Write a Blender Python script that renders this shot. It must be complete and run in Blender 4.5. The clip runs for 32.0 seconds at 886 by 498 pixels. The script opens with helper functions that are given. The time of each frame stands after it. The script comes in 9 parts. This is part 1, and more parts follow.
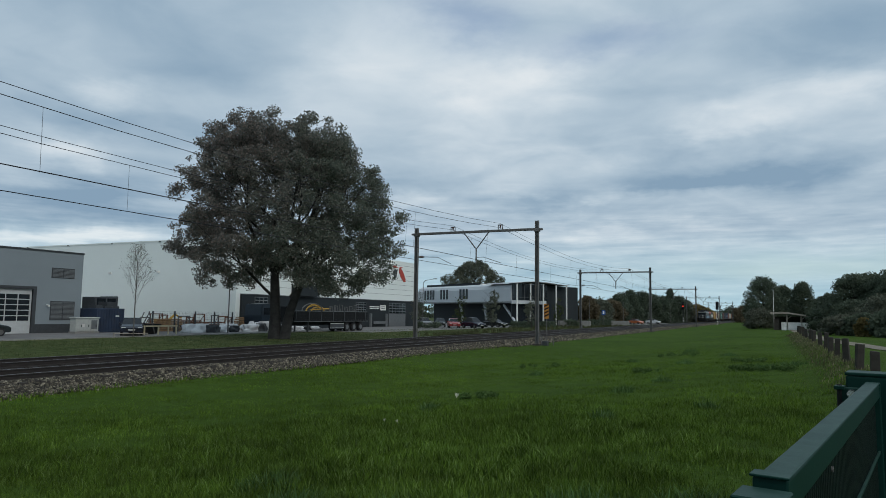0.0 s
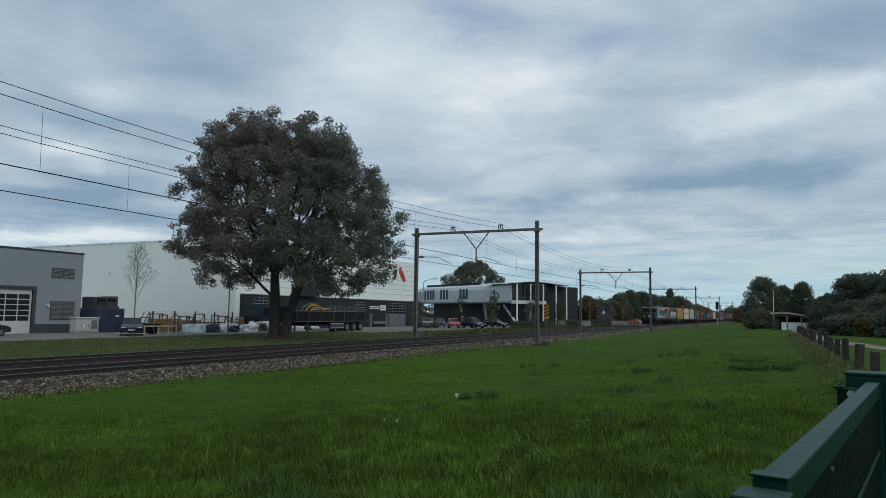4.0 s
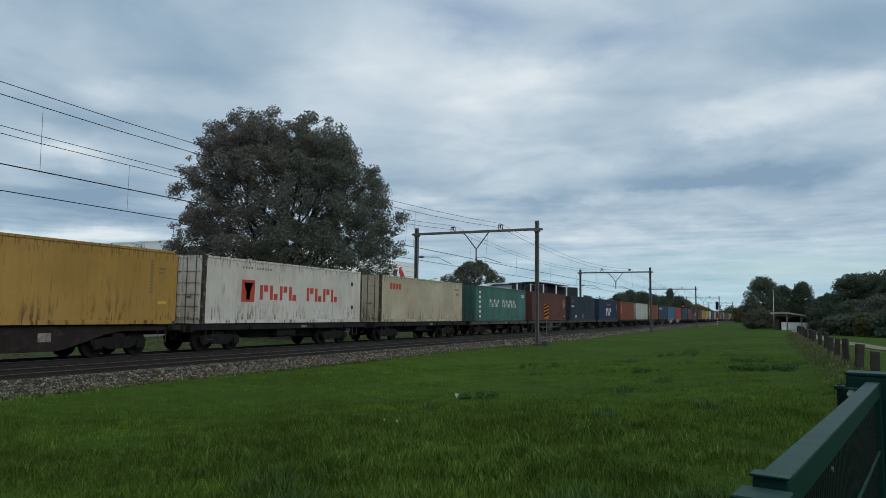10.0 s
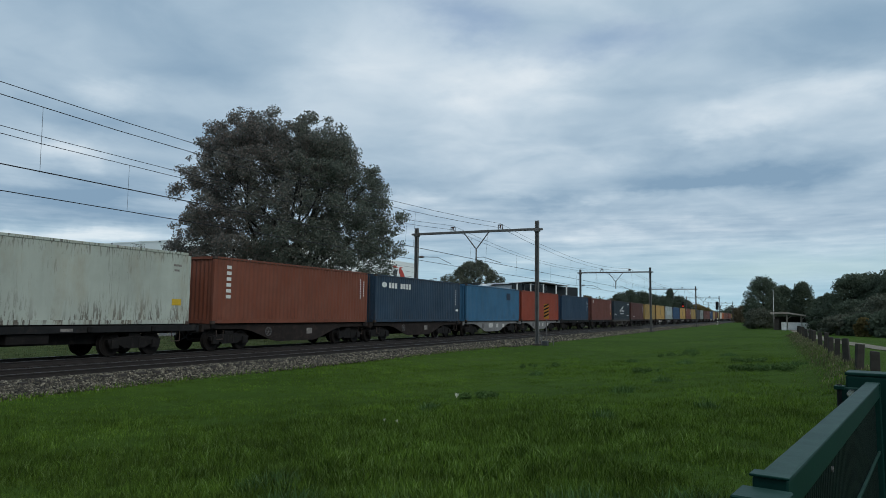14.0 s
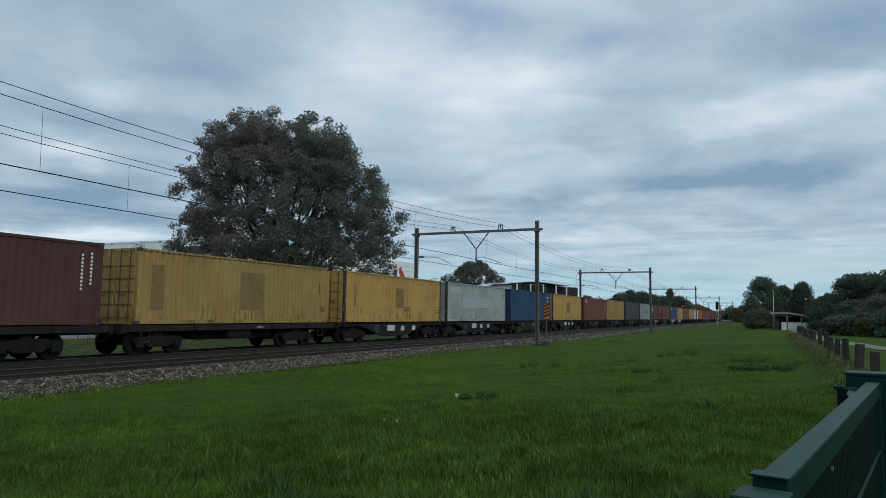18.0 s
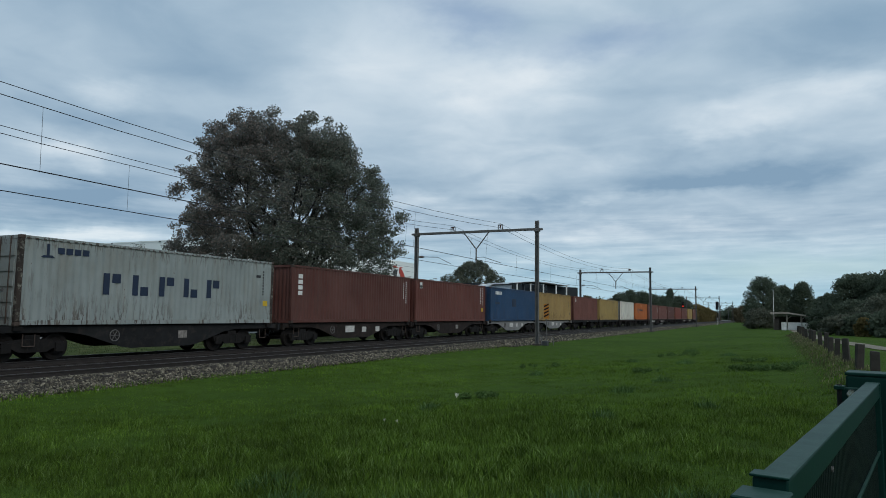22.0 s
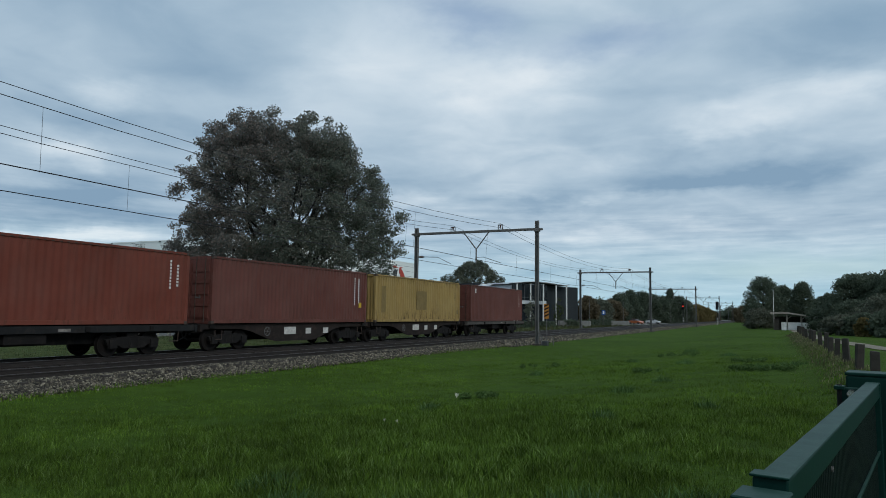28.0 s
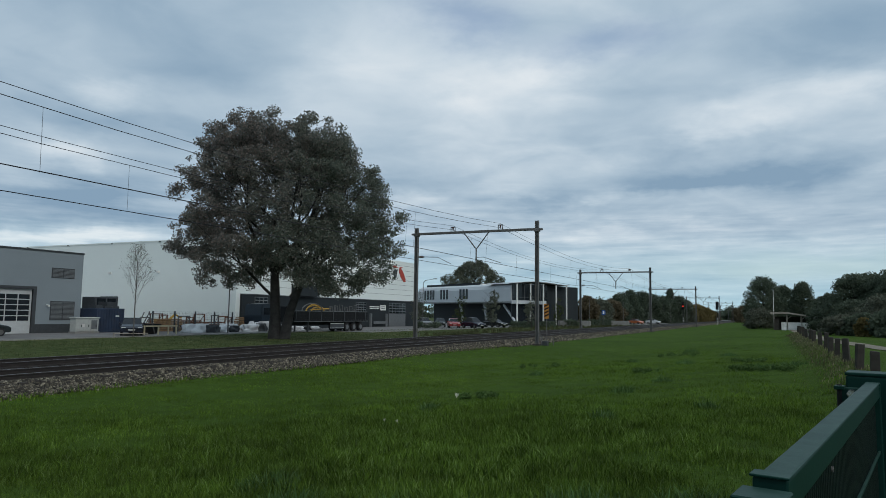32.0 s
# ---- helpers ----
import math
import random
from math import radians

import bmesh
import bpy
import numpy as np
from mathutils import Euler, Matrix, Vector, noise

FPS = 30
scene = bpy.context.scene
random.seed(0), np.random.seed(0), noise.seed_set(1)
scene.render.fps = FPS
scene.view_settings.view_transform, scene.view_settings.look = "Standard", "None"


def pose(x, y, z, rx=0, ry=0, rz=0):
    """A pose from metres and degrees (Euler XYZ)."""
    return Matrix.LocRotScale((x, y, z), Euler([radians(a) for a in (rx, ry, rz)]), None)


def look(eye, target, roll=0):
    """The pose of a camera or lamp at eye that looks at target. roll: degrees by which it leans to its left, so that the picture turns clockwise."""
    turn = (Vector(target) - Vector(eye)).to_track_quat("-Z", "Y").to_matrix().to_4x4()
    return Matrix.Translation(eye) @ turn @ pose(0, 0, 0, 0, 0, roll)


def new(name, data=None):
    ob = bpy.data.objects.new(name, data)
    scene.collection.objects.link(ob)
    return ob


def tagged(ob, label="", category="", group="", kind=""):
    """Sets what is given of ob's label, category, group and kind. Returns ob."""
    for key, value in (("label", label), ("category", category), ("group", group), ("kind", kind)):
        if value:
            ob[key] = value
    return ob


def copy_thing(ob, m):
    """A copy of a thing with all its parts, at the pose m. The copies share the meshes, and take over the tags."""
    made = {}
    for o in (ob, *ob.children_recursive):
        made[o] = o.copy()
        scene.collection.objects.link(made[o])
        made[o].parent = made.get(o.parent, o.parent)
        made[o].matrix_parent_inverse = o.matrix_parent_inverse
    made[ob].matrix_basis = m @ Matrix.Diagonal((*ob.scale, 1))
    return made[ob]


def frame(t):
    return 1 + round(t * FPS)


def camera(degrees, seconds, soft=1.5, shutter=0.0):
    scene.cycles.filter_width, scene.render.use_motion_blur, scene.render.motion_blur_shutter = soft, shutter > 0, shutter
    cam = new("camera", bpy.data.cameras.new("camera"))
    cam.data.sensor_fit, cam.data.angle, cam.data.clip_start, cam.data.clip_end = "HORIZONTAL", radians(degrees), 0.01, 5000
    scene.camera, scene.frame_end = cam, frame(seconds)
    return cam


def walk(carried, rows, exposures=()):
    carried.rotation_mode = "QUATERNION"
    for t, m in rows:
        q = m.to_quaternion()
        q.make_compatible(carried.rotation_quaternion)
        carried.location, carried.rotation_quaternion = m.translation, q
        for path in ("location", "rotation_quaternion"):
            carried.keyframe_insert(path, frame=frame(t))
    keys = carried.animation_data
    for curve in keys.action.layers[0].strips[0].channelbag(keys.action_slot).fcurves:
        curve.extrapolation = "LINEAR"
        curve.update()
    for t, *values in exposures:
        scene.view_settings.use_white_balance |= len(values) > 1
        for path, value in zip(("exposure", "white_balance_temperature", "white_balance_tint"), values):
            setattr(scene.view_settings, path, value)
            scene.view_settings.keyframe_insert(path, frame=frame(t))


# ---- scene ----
# z = 0 is the top of the rails, the line runs along y, the train comes from +y
cam = camera(66.3, 32.0, soft=0.55)
EYE = Vector((0.0, 0.0, 1.731))
AHEAD = Vector((-0.43445, 0.89574, 0.0948))
walk(cam, [(0.0, look(EYE, EYE + AHEAD * 10, 0.80)), (32.0, look(EYE, EYE + AHEAD * 10, 0.80))],
     [(0.0, 0.0, 6500, 10), (8.5, 0.0, 6500, 10), (12.5, 0.0, 6280, 9), (28.0, 0.0, 6280, 9), (31.0, 0.0, 6420, 10), (32.0, 0.0, 6440, 10)])

XF, XN = -22.56, -18.56          # centres of the far and the near track
G = -0.5                         # ground level beside the line


# ---- materials ----
def material(name):
    m = bpy.data.materials.new(name)
    m.use_nodes = True
    nt = m.node_tree
    return m, nt, nt.nodes["Principled BSDF"]


def node(nt, kind, **values):
    n = nt.nodes.new(kind)
    for k, v in values.items():
        n.inputs[k.replace("_", " ")].default_value = v
    return n


def noise_tex(nt, scale, detail=6.0, rough=0.6, distortion=0.0, stretch=None, obj=True):
    tc = nt.nodes.new("ShaderNodeTexCoord")
    out = tc.outputs["Object" if obj else "Generated"]
    if stretch:
        mp = nt.nodes.new("ShaderNodeMapping")
        mp.inputs["Scale"].default_value = stretch
        nt.links.new(out, mp.inputs["Vector"])
        out = mp.outputs["Vector"]
    n = node(nt, "ShaderNodeTexNoise", Scale=scale, Detail=detail, Roughness=rough, Distortion=distortion)
    nt.links.new(out, n.inputs["Vector"])
    return n


def ramp(nt, src, stops):
    r = nt.nodes.new("ShaderNodeValToRGB")
    els = r.color_ramp.elements
    while len(els) < len(stops):
        els.new(0.5)
    for e, (p, c) in zip(els, stops):
        e.position = p
        e.color = (c, c, c, 1) if isinstance(c, float) else (*c, 1)
    nt.links.new(src, r.inputs["Fac"])
    return r.outputs["Color"]


def mixcol(nt, a, b, fac, mode="MIX"):
    m = nt.nodes.new("ShaderNodeMix")
    m.data_type, m.blend_type = "RGBA", mode
    for sock, v in ((m.inputs[0], fac), (m.inputs[6], a), (m.inputs[7], b)):
        if isinstance(v, (int, float)):
            sock.default_value = v
        elif isinstance(v, tuple):
            sock.default_value = (*v, 1)
        else:
            nt.links.new(v, sock)
    return m.outputs[2]


def bump(nt, bsdf, src, strength=0.3, distance=0.02):
    b = node(nt, "ShaderNodeBump", Strength=strength, Distance=distance)
    nt.links.new(src, b.inputs["Height"])
    nt.links.new(b.outputs["Normal"], bsdf.inputs["Normal"])


def surface(name, colour, rough=0.7, metal=0.0, vary=0.25, scale=3.0, fine=40.0, relief=0.15, grainy=0.6, dirt=None, dirt_amount=0.35, spec=0.4):
    """A plain worn surface: broad stains, fine grain, a little relief."""
    m, nt, p = material(name)
    broad = noise_tex(nt, scale)
    grain = noise_tex(nt, fine, 3.0)
    dark = tuple(c * (1 - vary) for c in colour)
    light = tuple(min(1.0, c * (1 + vary * 0.6)) for c in colour)
    col = ramp(nt, broad.outputs["Fac"], [(0.3, dark), (0.7, light)])
    col = mixcol(nt, col, ramp(nt, grain.outputs["Fac"], [(0.3, 0.75), (0.7, 1.1)]), grainy, "MULTIPLY")
    if dirt:
        stain = noise_tex(nt, scale * 2.3, 8.0, 0.7, 0.4)
        fac = ramp(nt, stain.outputs["Fac"], [(0.52, 0.0), (0.68, dirt_amount)])
        col = mixcol(nt, col, dirt, fac)
    nt.links.new(col, p.inputs["Base Color"])
    p.inputs["Roughness"].default_value, p.inputs["Metallic"].default_value = rough, metal
    p.inputs["Specular IOR Level"].default_value = spec
    bump(nt, p, grain.outputs["Fac"], relief, 0.01)
    return m


def box_paint(name, colour, rust=(0.10, 0.045, 0.025), amount=0.5):
    """Container paint: faded patches, rust that runs down in streaks, dust."""
    m, nt, p = material(name)
    info = nt.nodes.new("ShaderNodeObjectInfo")
    tc = nt.nodes.new("ShaderNodeTexCoord")
    off = node(nt, "ShaderNodeVectorMath")
    off.operation = "SCALE"
    shift = nt.nodes.new("ShaderNodeVectorMath")
    shift.operation = "ADD"
    comb = nt.nodes.new("ShaderNodeCombineXYZ")
    mul = nt.nodes.new("ShaderNodeMath")
    mul.operation, mul.inputs[1].default_value = "MULTIPLY", 57.0
    nt.links.new(info.outputs["Random"], mul.inputs[0])
    nt.links.new(mul.outputs[0], comb.inputs["Y"])
    nt.links.new(tc.outputs["Object"], shift.inputs[0])
    nt.links.new(comb.outputs[0], shift.inputs[1])

    def tex(scale, stretch, detail=6.0, rough=0.6):
        mp = nt.nodes.new("ShaderNodeMapping")
        mp.inputs["Scale"].default_value = stretch
        nt.links.new(shift.outputs[0], mp.inputs["Vector"])
        n = node(nt, "ShaderNodeTexNoise", Scale=scale, Detail=detail, Roughness=rough)
        nt.links.new(mp.outputs[0], n.inputs["Vector"])
        return n.outputs["Fac"]

    fade = ramp(nt, tex(0.5, (1, 1, 1), 4.0), [(0.3, tuple(c * 0.84 for c in colour)), (0.7, tuple(min(1, c * 1.12 + 0.008) for c in colour))])
    sepz = nt.nodes.new("ShaderNodeSeparateXYZ")
    nt.links.new(tc.outputs["Object"], sepz.inputs[0])
    # runs of rust gather above the lower rail and below the upper one
    zone = nt.nodes.new("ShaderNodeMapRange")
    zone.inputs["From Min"].default_value, zone.inputs["From Max"].default_value = 1.25, 0.1
    nt.links.new(sepz.outputs["Z"], zone.inputs["Value"])
    patch = ramp(nt, tex(0.7, (1, 1, 0.5), 3.0, 0.5), [(0.41, 0.0), (0.52, 1.0)])
    streak = ramp(nt, tex(5.0, (1.2, 1.5, 0.22), 6.0, 0.75), [(0.52, 0.0), (0.56, amount)])
    runs = mixcol(nt, (0.0, 0.0, 0.0), streak, zone.outputs["Result"])
    col = mixcol(nt, fade, tuple(c * 0.14 + r * 0.35 for c, r in zip(colour, rust)), mixcol(nt, (0.0, 0.0, 0.0), runs, patch))
    high = ramp(nt, tex(6.0, (1.2, 1.8, 0.14), 5.0, 0.7), [(0.575, 0.0), (0.64, amount * 0.6)])
    col = mixcol(nt, col, tuple(c * 0.45 + r * 0.3 for c, r in zip(colour, rust)), mixcol(nt, (0.0, 0.0, 0.0), high, patch))
    # short dark runs just below the upper rail and chipped spots anywhere
    under = nt.nodes.new("ShaderNodeMapRange")
    under.inputs["From Min"].default_value, under.inputs["From Max"].default_value = 2.35, 2.8
    nt.links.new(sepz.outputs["Z"], under.inputs["Value"])
    drip = ramp(nt, tex(11.0, (1.2, 1.3, 0.2), 3.0, 0.6), [(0.54, 0.0), (0.6, amount * 0.9)])
    col = mixcol(nt, col, tuple(c * 0.2 + r * 0.3 for c, r in zip(colour, rust)), mixcol(nt, (0.0, 0.0, 0.0), drip, under.outputs["Result"]))
    warm = ramp(nt, tex(1.1, (1, 1, 0.35), 6.0, 0.65), [(0.5, 0.0), (0.72, amount * 0.45)])
    col = mixcol(nt, col, tuple(c * f for c, f in zip(colour, (0.72, 0.56, 0.42))), warm)
    spots = ramp(nt, tex(9.0, (1, 1, 0.5), 8.0, 0.75), [(0.645, 0.0), (0.69, amount)])
    col = mixcol(nt, col, tuple(c * 0.7 for c in rust), mixcol(nt, (0.0, 0.0, 0.0), spots, patch))
    dust = ramp(nt, tex(1.6, (1, 1, 0.4), 5.0), [(0.4, 0.0), (0.8, 0.12)])
    col = mixcol(nt, col, (0.16, 0.15, 0.13), dust)
    nt.links.new(col, p.inputs["Base Color"])
    p.inputs["Roughness"].default_value = 0.6
    p.inputs["Specular IOR Level"].default_value = 0.2
    bump(nt, p, tex(30.0, (1, 1, 1), 3.0), 0.12, 0.01)
    return m


M = {}
M["grass"] = None


def ground_material():
    m, nt, p = material("meadow_soil")
    a = noise_tex(nt, 0.12, 6.0, 0.6)
    b = noise_tex(nt, 1.7, 8.0, 0.7)
    c = noise_tex(nt, 14.0, 6.0, 0.75, stretch=(1, 1, 1))
    col = ramp(nt, a.outputs["Fac"], [(0.3, (0.037, 0.073, 0.010)), (0.55, (0.057, 0.103, 0.014)), (0.75, (0.074, 0.119, 0.020))])
    col = mixcol(nt, col, ramp(nt, b.outputs["Fac"], [(0.3, 0.62), (0.7, 1.2)]), 0.8, "MULTIPLY")
    col = mixcol(nt, col, ramp(nt, c.outputs["Fac"], [(0.25, 0.5), (0.75, 1.3)]), 0.7, "MULTIPLY")
    tc, sep = nt.nodes.new("ShaderNodeTexCoord"), nt.nodes.new("ShaderNodeSeparateXYZ")
    nt.links.new(tc.outputs["Object"], sep.inputs[0])
    side = nt.nodes.new("ShaderNodeMapRange")
    side.inputs["From Min"].default_value, side.inputs["From Max"].default_value = -22.5, -25.0
    nt.links.new(sep.outputs["X"], side.inputs["Value"])
    turf = ramp(nt, noise_tex(nt, 0.9, 8.0, 0.7).outputs["Fac"], [(0.34, (0.022, 0.036, 0.011)), (0.5, (0.058, 0.080, 0.026)), (0.66, (0.105, 0.112, 0.052))])
    col = mixcol(nt, col, turf, side.outputs["Result"])
    nt.links.new(col, p.inputs["Base Color"])
    p.inputs["Roughness"].default_value = 1.0
    p.inputs["Specular IOR Level"].default_value = 0.06
    bump(nt, p, c.outputs["Fac"], 0.8, 0.06)
    return m


def blade_material(name, low, high, tip=None):
    m, nt, p = material(name)
    geo = nt.nodes.new("ShaderNodeNewGeometry")
    col = ramp(nt, geo.outputs["Random Per Island"], [(0.0, low), (0.8, high), (1.0, tip or high)])
    patch = noise_tex(nt, 0.4, 5.0)
    col = mixcol(nt, col, ramp(nt, patch.outputs["Fac"], [(0.3, 0.58), (0.7, 1.3)]), 0.9, "MULTIPLY")
    clump = noise_tex(nt, 1.9, 5.0)
    col = mixcol(nt, col, ramp(nt, clump.outputs["Fac"], [(0.34, 0.55), (0.66, 1.42)]), 0.75, "MULTIPLY")
    nt.links.new(col, p.inputs["Base Color"])
    p.inputs["Roughness"].default_value = 0.65
    p.inputs["Specular IOR Level"].default_value = 0.06
    return m


def ballast_material():
    m, nt, p = material("ballast_stone")
    geo = nt.nodes.new("ShaderNodeNewGeometry")
    col = ramp(nt, geo.outputs["Random Per Island"], [(0.0, (0.012, 0.010, 0.008)), (0.34, (0.038, 0.033, 0.024)), (0.58, (0.080, 0.069, 0.050)), (0.84, (0.165, 0.146, 0.106)), (1.0, (0.31, 0.275, 0.205))])
    g = noise_tex(nt, 60.0, 4.0)
    col = mixcol(nt, col, ramp(nt, g.outputs["Fac"], [(0.3, 0.7), (0.7, 1.15)]), 0.7, "MULTIPLY")
    nt.links.new(col, p.inputs["Base Color"])
    p.inputs["Roughness"].default_value = 0.9
    bump(nt, p, g.outputs["Fac"], 0.3, 0.01)
    return m


def glass_material(name, tint=(0.02, 0.025, 0.03), rough=0.05, spec=0.6):
    m, nt, p = material(name)
    n = noise_tex(nt, 0.8, 3.0)
    nt.links.new(ramp(nt, n.outputs["Fac"], [(0.3, tint), (0.7, tuple(c * 1.5 for c in tint))]), p.inputs["Base Color"])
    p.inputs["Roughness"].default_value = rough
    p.inputs["Specular IOR Level"].default_value = spec
    return m


def glow_material(name, colour, strength):
    m, nt, p = material(name)
    p.inputs["Base Color"].default_value = (*colour, 1)
    p.inputs["Emission Color"].default_value = (*colour, 1)
    p.inputs["Emission Strength"].default_value = strength
    return m


M["ground"] = ground_material()
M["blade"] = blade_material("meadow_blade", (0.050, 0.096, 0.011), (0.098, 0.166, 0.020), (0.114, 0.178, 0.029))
# paler, bluer green than the nearer blades: distance haze put into the colour
M["blade_far"] = blade_material("hazed_far_blade", (0.067, 0.124, 0.019), (0.095, 0.162, 0.027), (0.106, 0.170, 0.036))
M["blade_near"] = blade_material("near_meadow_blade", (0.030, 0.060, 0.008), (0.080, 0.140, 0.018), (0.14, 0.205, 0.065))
M["blade_dark"] = blade_material("tuft_blade", (0.030, 0.070, 0.018), (0.080, 0.150, 0.050), (0.14, 0.21, 0.10))
M["verge"] = blade_material("verge_blade", (0.040, 0.058, 0.020), (0.082, 0.100, 0.042), (0.13, 0.12, 0.065))
M["dry"] = blade_material("dry_grass", (0.05, 0.064, 0.026), (0.14, 0.135, 0.075), (0.26, 0.23, 0.15))
M["ballast"] = ballast_material()
M["bed"] = surface("ballast_bed", (0.030, 0.025, 0.020), 0.95, vary=0.4, scale=1.5, fine=25, relief=0.9)
M["rail"] = surface("rusty_rail", (0.030, 0.024, 0.021), 0.6, 0.2, vary=0.3, scale=4)
M["railhead"] = surface("worn_rail_head", (0.20, 0.19, 0.19), 0.38, 0.8, vary=0.15)
M["sleeper"] = surface("old_sleeper", (0.05, 0.043, 0.038), 0.9, vary=0.3)
M["galv"] = surface("weathered_galvanised_steel", (0.135, 0.132, 0.128), 0.65, 0.3, vary=0.25, scale=2)
M["wire"] = surface("dark_copper_wire", (0.035, 0.035, 0.04), 0.6, 0.4)
M["insul"] = surface("brown_insulator", (0.08, 0.04, 0.03), 0.35)
M["concrete"] = surface("pale_concrete", (0.25, 0.245, 0.23), 0.9, vary=0.2, scale=1.5, dirt=(0.16, 0.15, 0.13))
M["asphalt"] = surface("yard_asphalt", (0.17, 0.165, 0.16), 0.92, vary=0.25, scale=0.4, fine=30, dirt=(0.10, 0.10, 0.095))
M["path"] = surface("dirt_path", (0.20, 0.175, 0.13), 0.95, vary=0.3, scale=0.5, fine=20, relief=0.5)
M["twig"] = surface("young_bark", (0.10, 0.093, 0.082), 0.9, vary=0.3)
M["bark"] = surface("oak_bark", (0.046, 0.043, 0.040), 0.95, vary=0.4, scale=2.5, fine=18, relief=0.8)


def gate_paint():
    """Dark green gloss; scuffs and painted-in light make upward faces paler."""
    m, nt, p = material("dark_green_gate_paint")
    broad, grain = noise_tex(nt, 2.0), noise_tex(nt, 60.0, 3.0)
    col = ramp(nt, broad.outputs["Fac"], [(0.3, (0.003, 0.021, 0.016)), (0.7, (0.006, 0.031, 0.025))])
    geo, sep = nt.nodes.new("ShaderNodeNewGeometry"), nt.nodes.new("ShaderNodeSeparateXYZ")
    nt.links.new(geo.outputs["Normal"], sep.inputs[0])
    # light on the upper faces is mixed into the colour, broken up by scuffs
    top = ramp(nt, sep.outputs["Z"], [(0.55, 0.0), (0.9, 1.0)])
    lit_scuffs = ramp(nt, noise_tex(nt, 7.0, 8.0, 0.7, 0.3).outputs["Fac"], [(0.35, 0.25), (0.7, 0.85)])
    col = mixcol(nt, col, (0.046, 0.092, 0.076), mixcol(nt, (0.0, 0.0, 0.0), lit_scuffs, top))
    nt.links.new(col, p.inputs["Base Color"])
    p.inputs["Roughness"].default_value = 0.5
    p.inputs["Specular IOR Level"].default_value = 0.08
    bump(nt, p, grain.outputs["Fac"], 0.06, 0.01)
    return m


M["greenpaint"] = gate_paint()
# Gate green darkened: the shade among the balusters is put into the colour
M["greenshade"] = surface("shaded_green_infill", (0.0022, 0.0085, 0.0066), 0.6, vary=0.3, spec=0.1)
M["wood"] = surface("weathered_post_wood", (0.040, 0.036, 0.030), 0.95, vary=0.45, scale=3, fine=14, relief=0.8)
M["black"] = surface("dark_machine_paint", (0.011, 0.012, 0.013), 0.7, vary=0.35, scale=2, dirt=(0.03, 0.026, 0.022), dirt_amount=0.4, spec=0.2)
M["under"] = surface("brake_dust_grime", (0.010, 0.009, 0.0085), 0.85, vary=0.4, scale=2, dirt=(0.035, 0.028, 0.022), dirt_amount=0.4, spec=0.2)
M["wheel"] = surface("wheel_steel", (0.012, 0.010, 0.009), 0.8, 0.0, vary=0.3, spec=0.15)
M["rubber"] = surface("tyre_rubber", (0.016, 0.016, 0.017), 0.85)
M["glass"] = glass_material("dark_glass", (0.012, 0.015, 0.018), 0.08, 0.3)
M["clearglass"] = glass_material("cab_glass", (0.022, 0.028, 0.030), 0.04)
M["white"] = surface("white_paint", (0.72, 0.72, 0.69), 0.5, vary=0.12, scale=1.0, dirt=(0.35, 0.33, 0.29), dirt_amount=0.3)
M["lettering"] = surface("worn_white_lettering", (0.66, 0.66, 0.63), 0.6, vary=0.15, scale=2.0, dirt=(0.25, 0.24, 0.22), dirt_amount=0.5)
M["chrome"] = surface("bright_metal", (0.6, 0.6, 0.6), 0.25, 0.9, vary=0.1)

# ---- world and light ----
world = bpy.data.worlds.new("overcast_sky")
scene.world = world
world.use_nodes = True


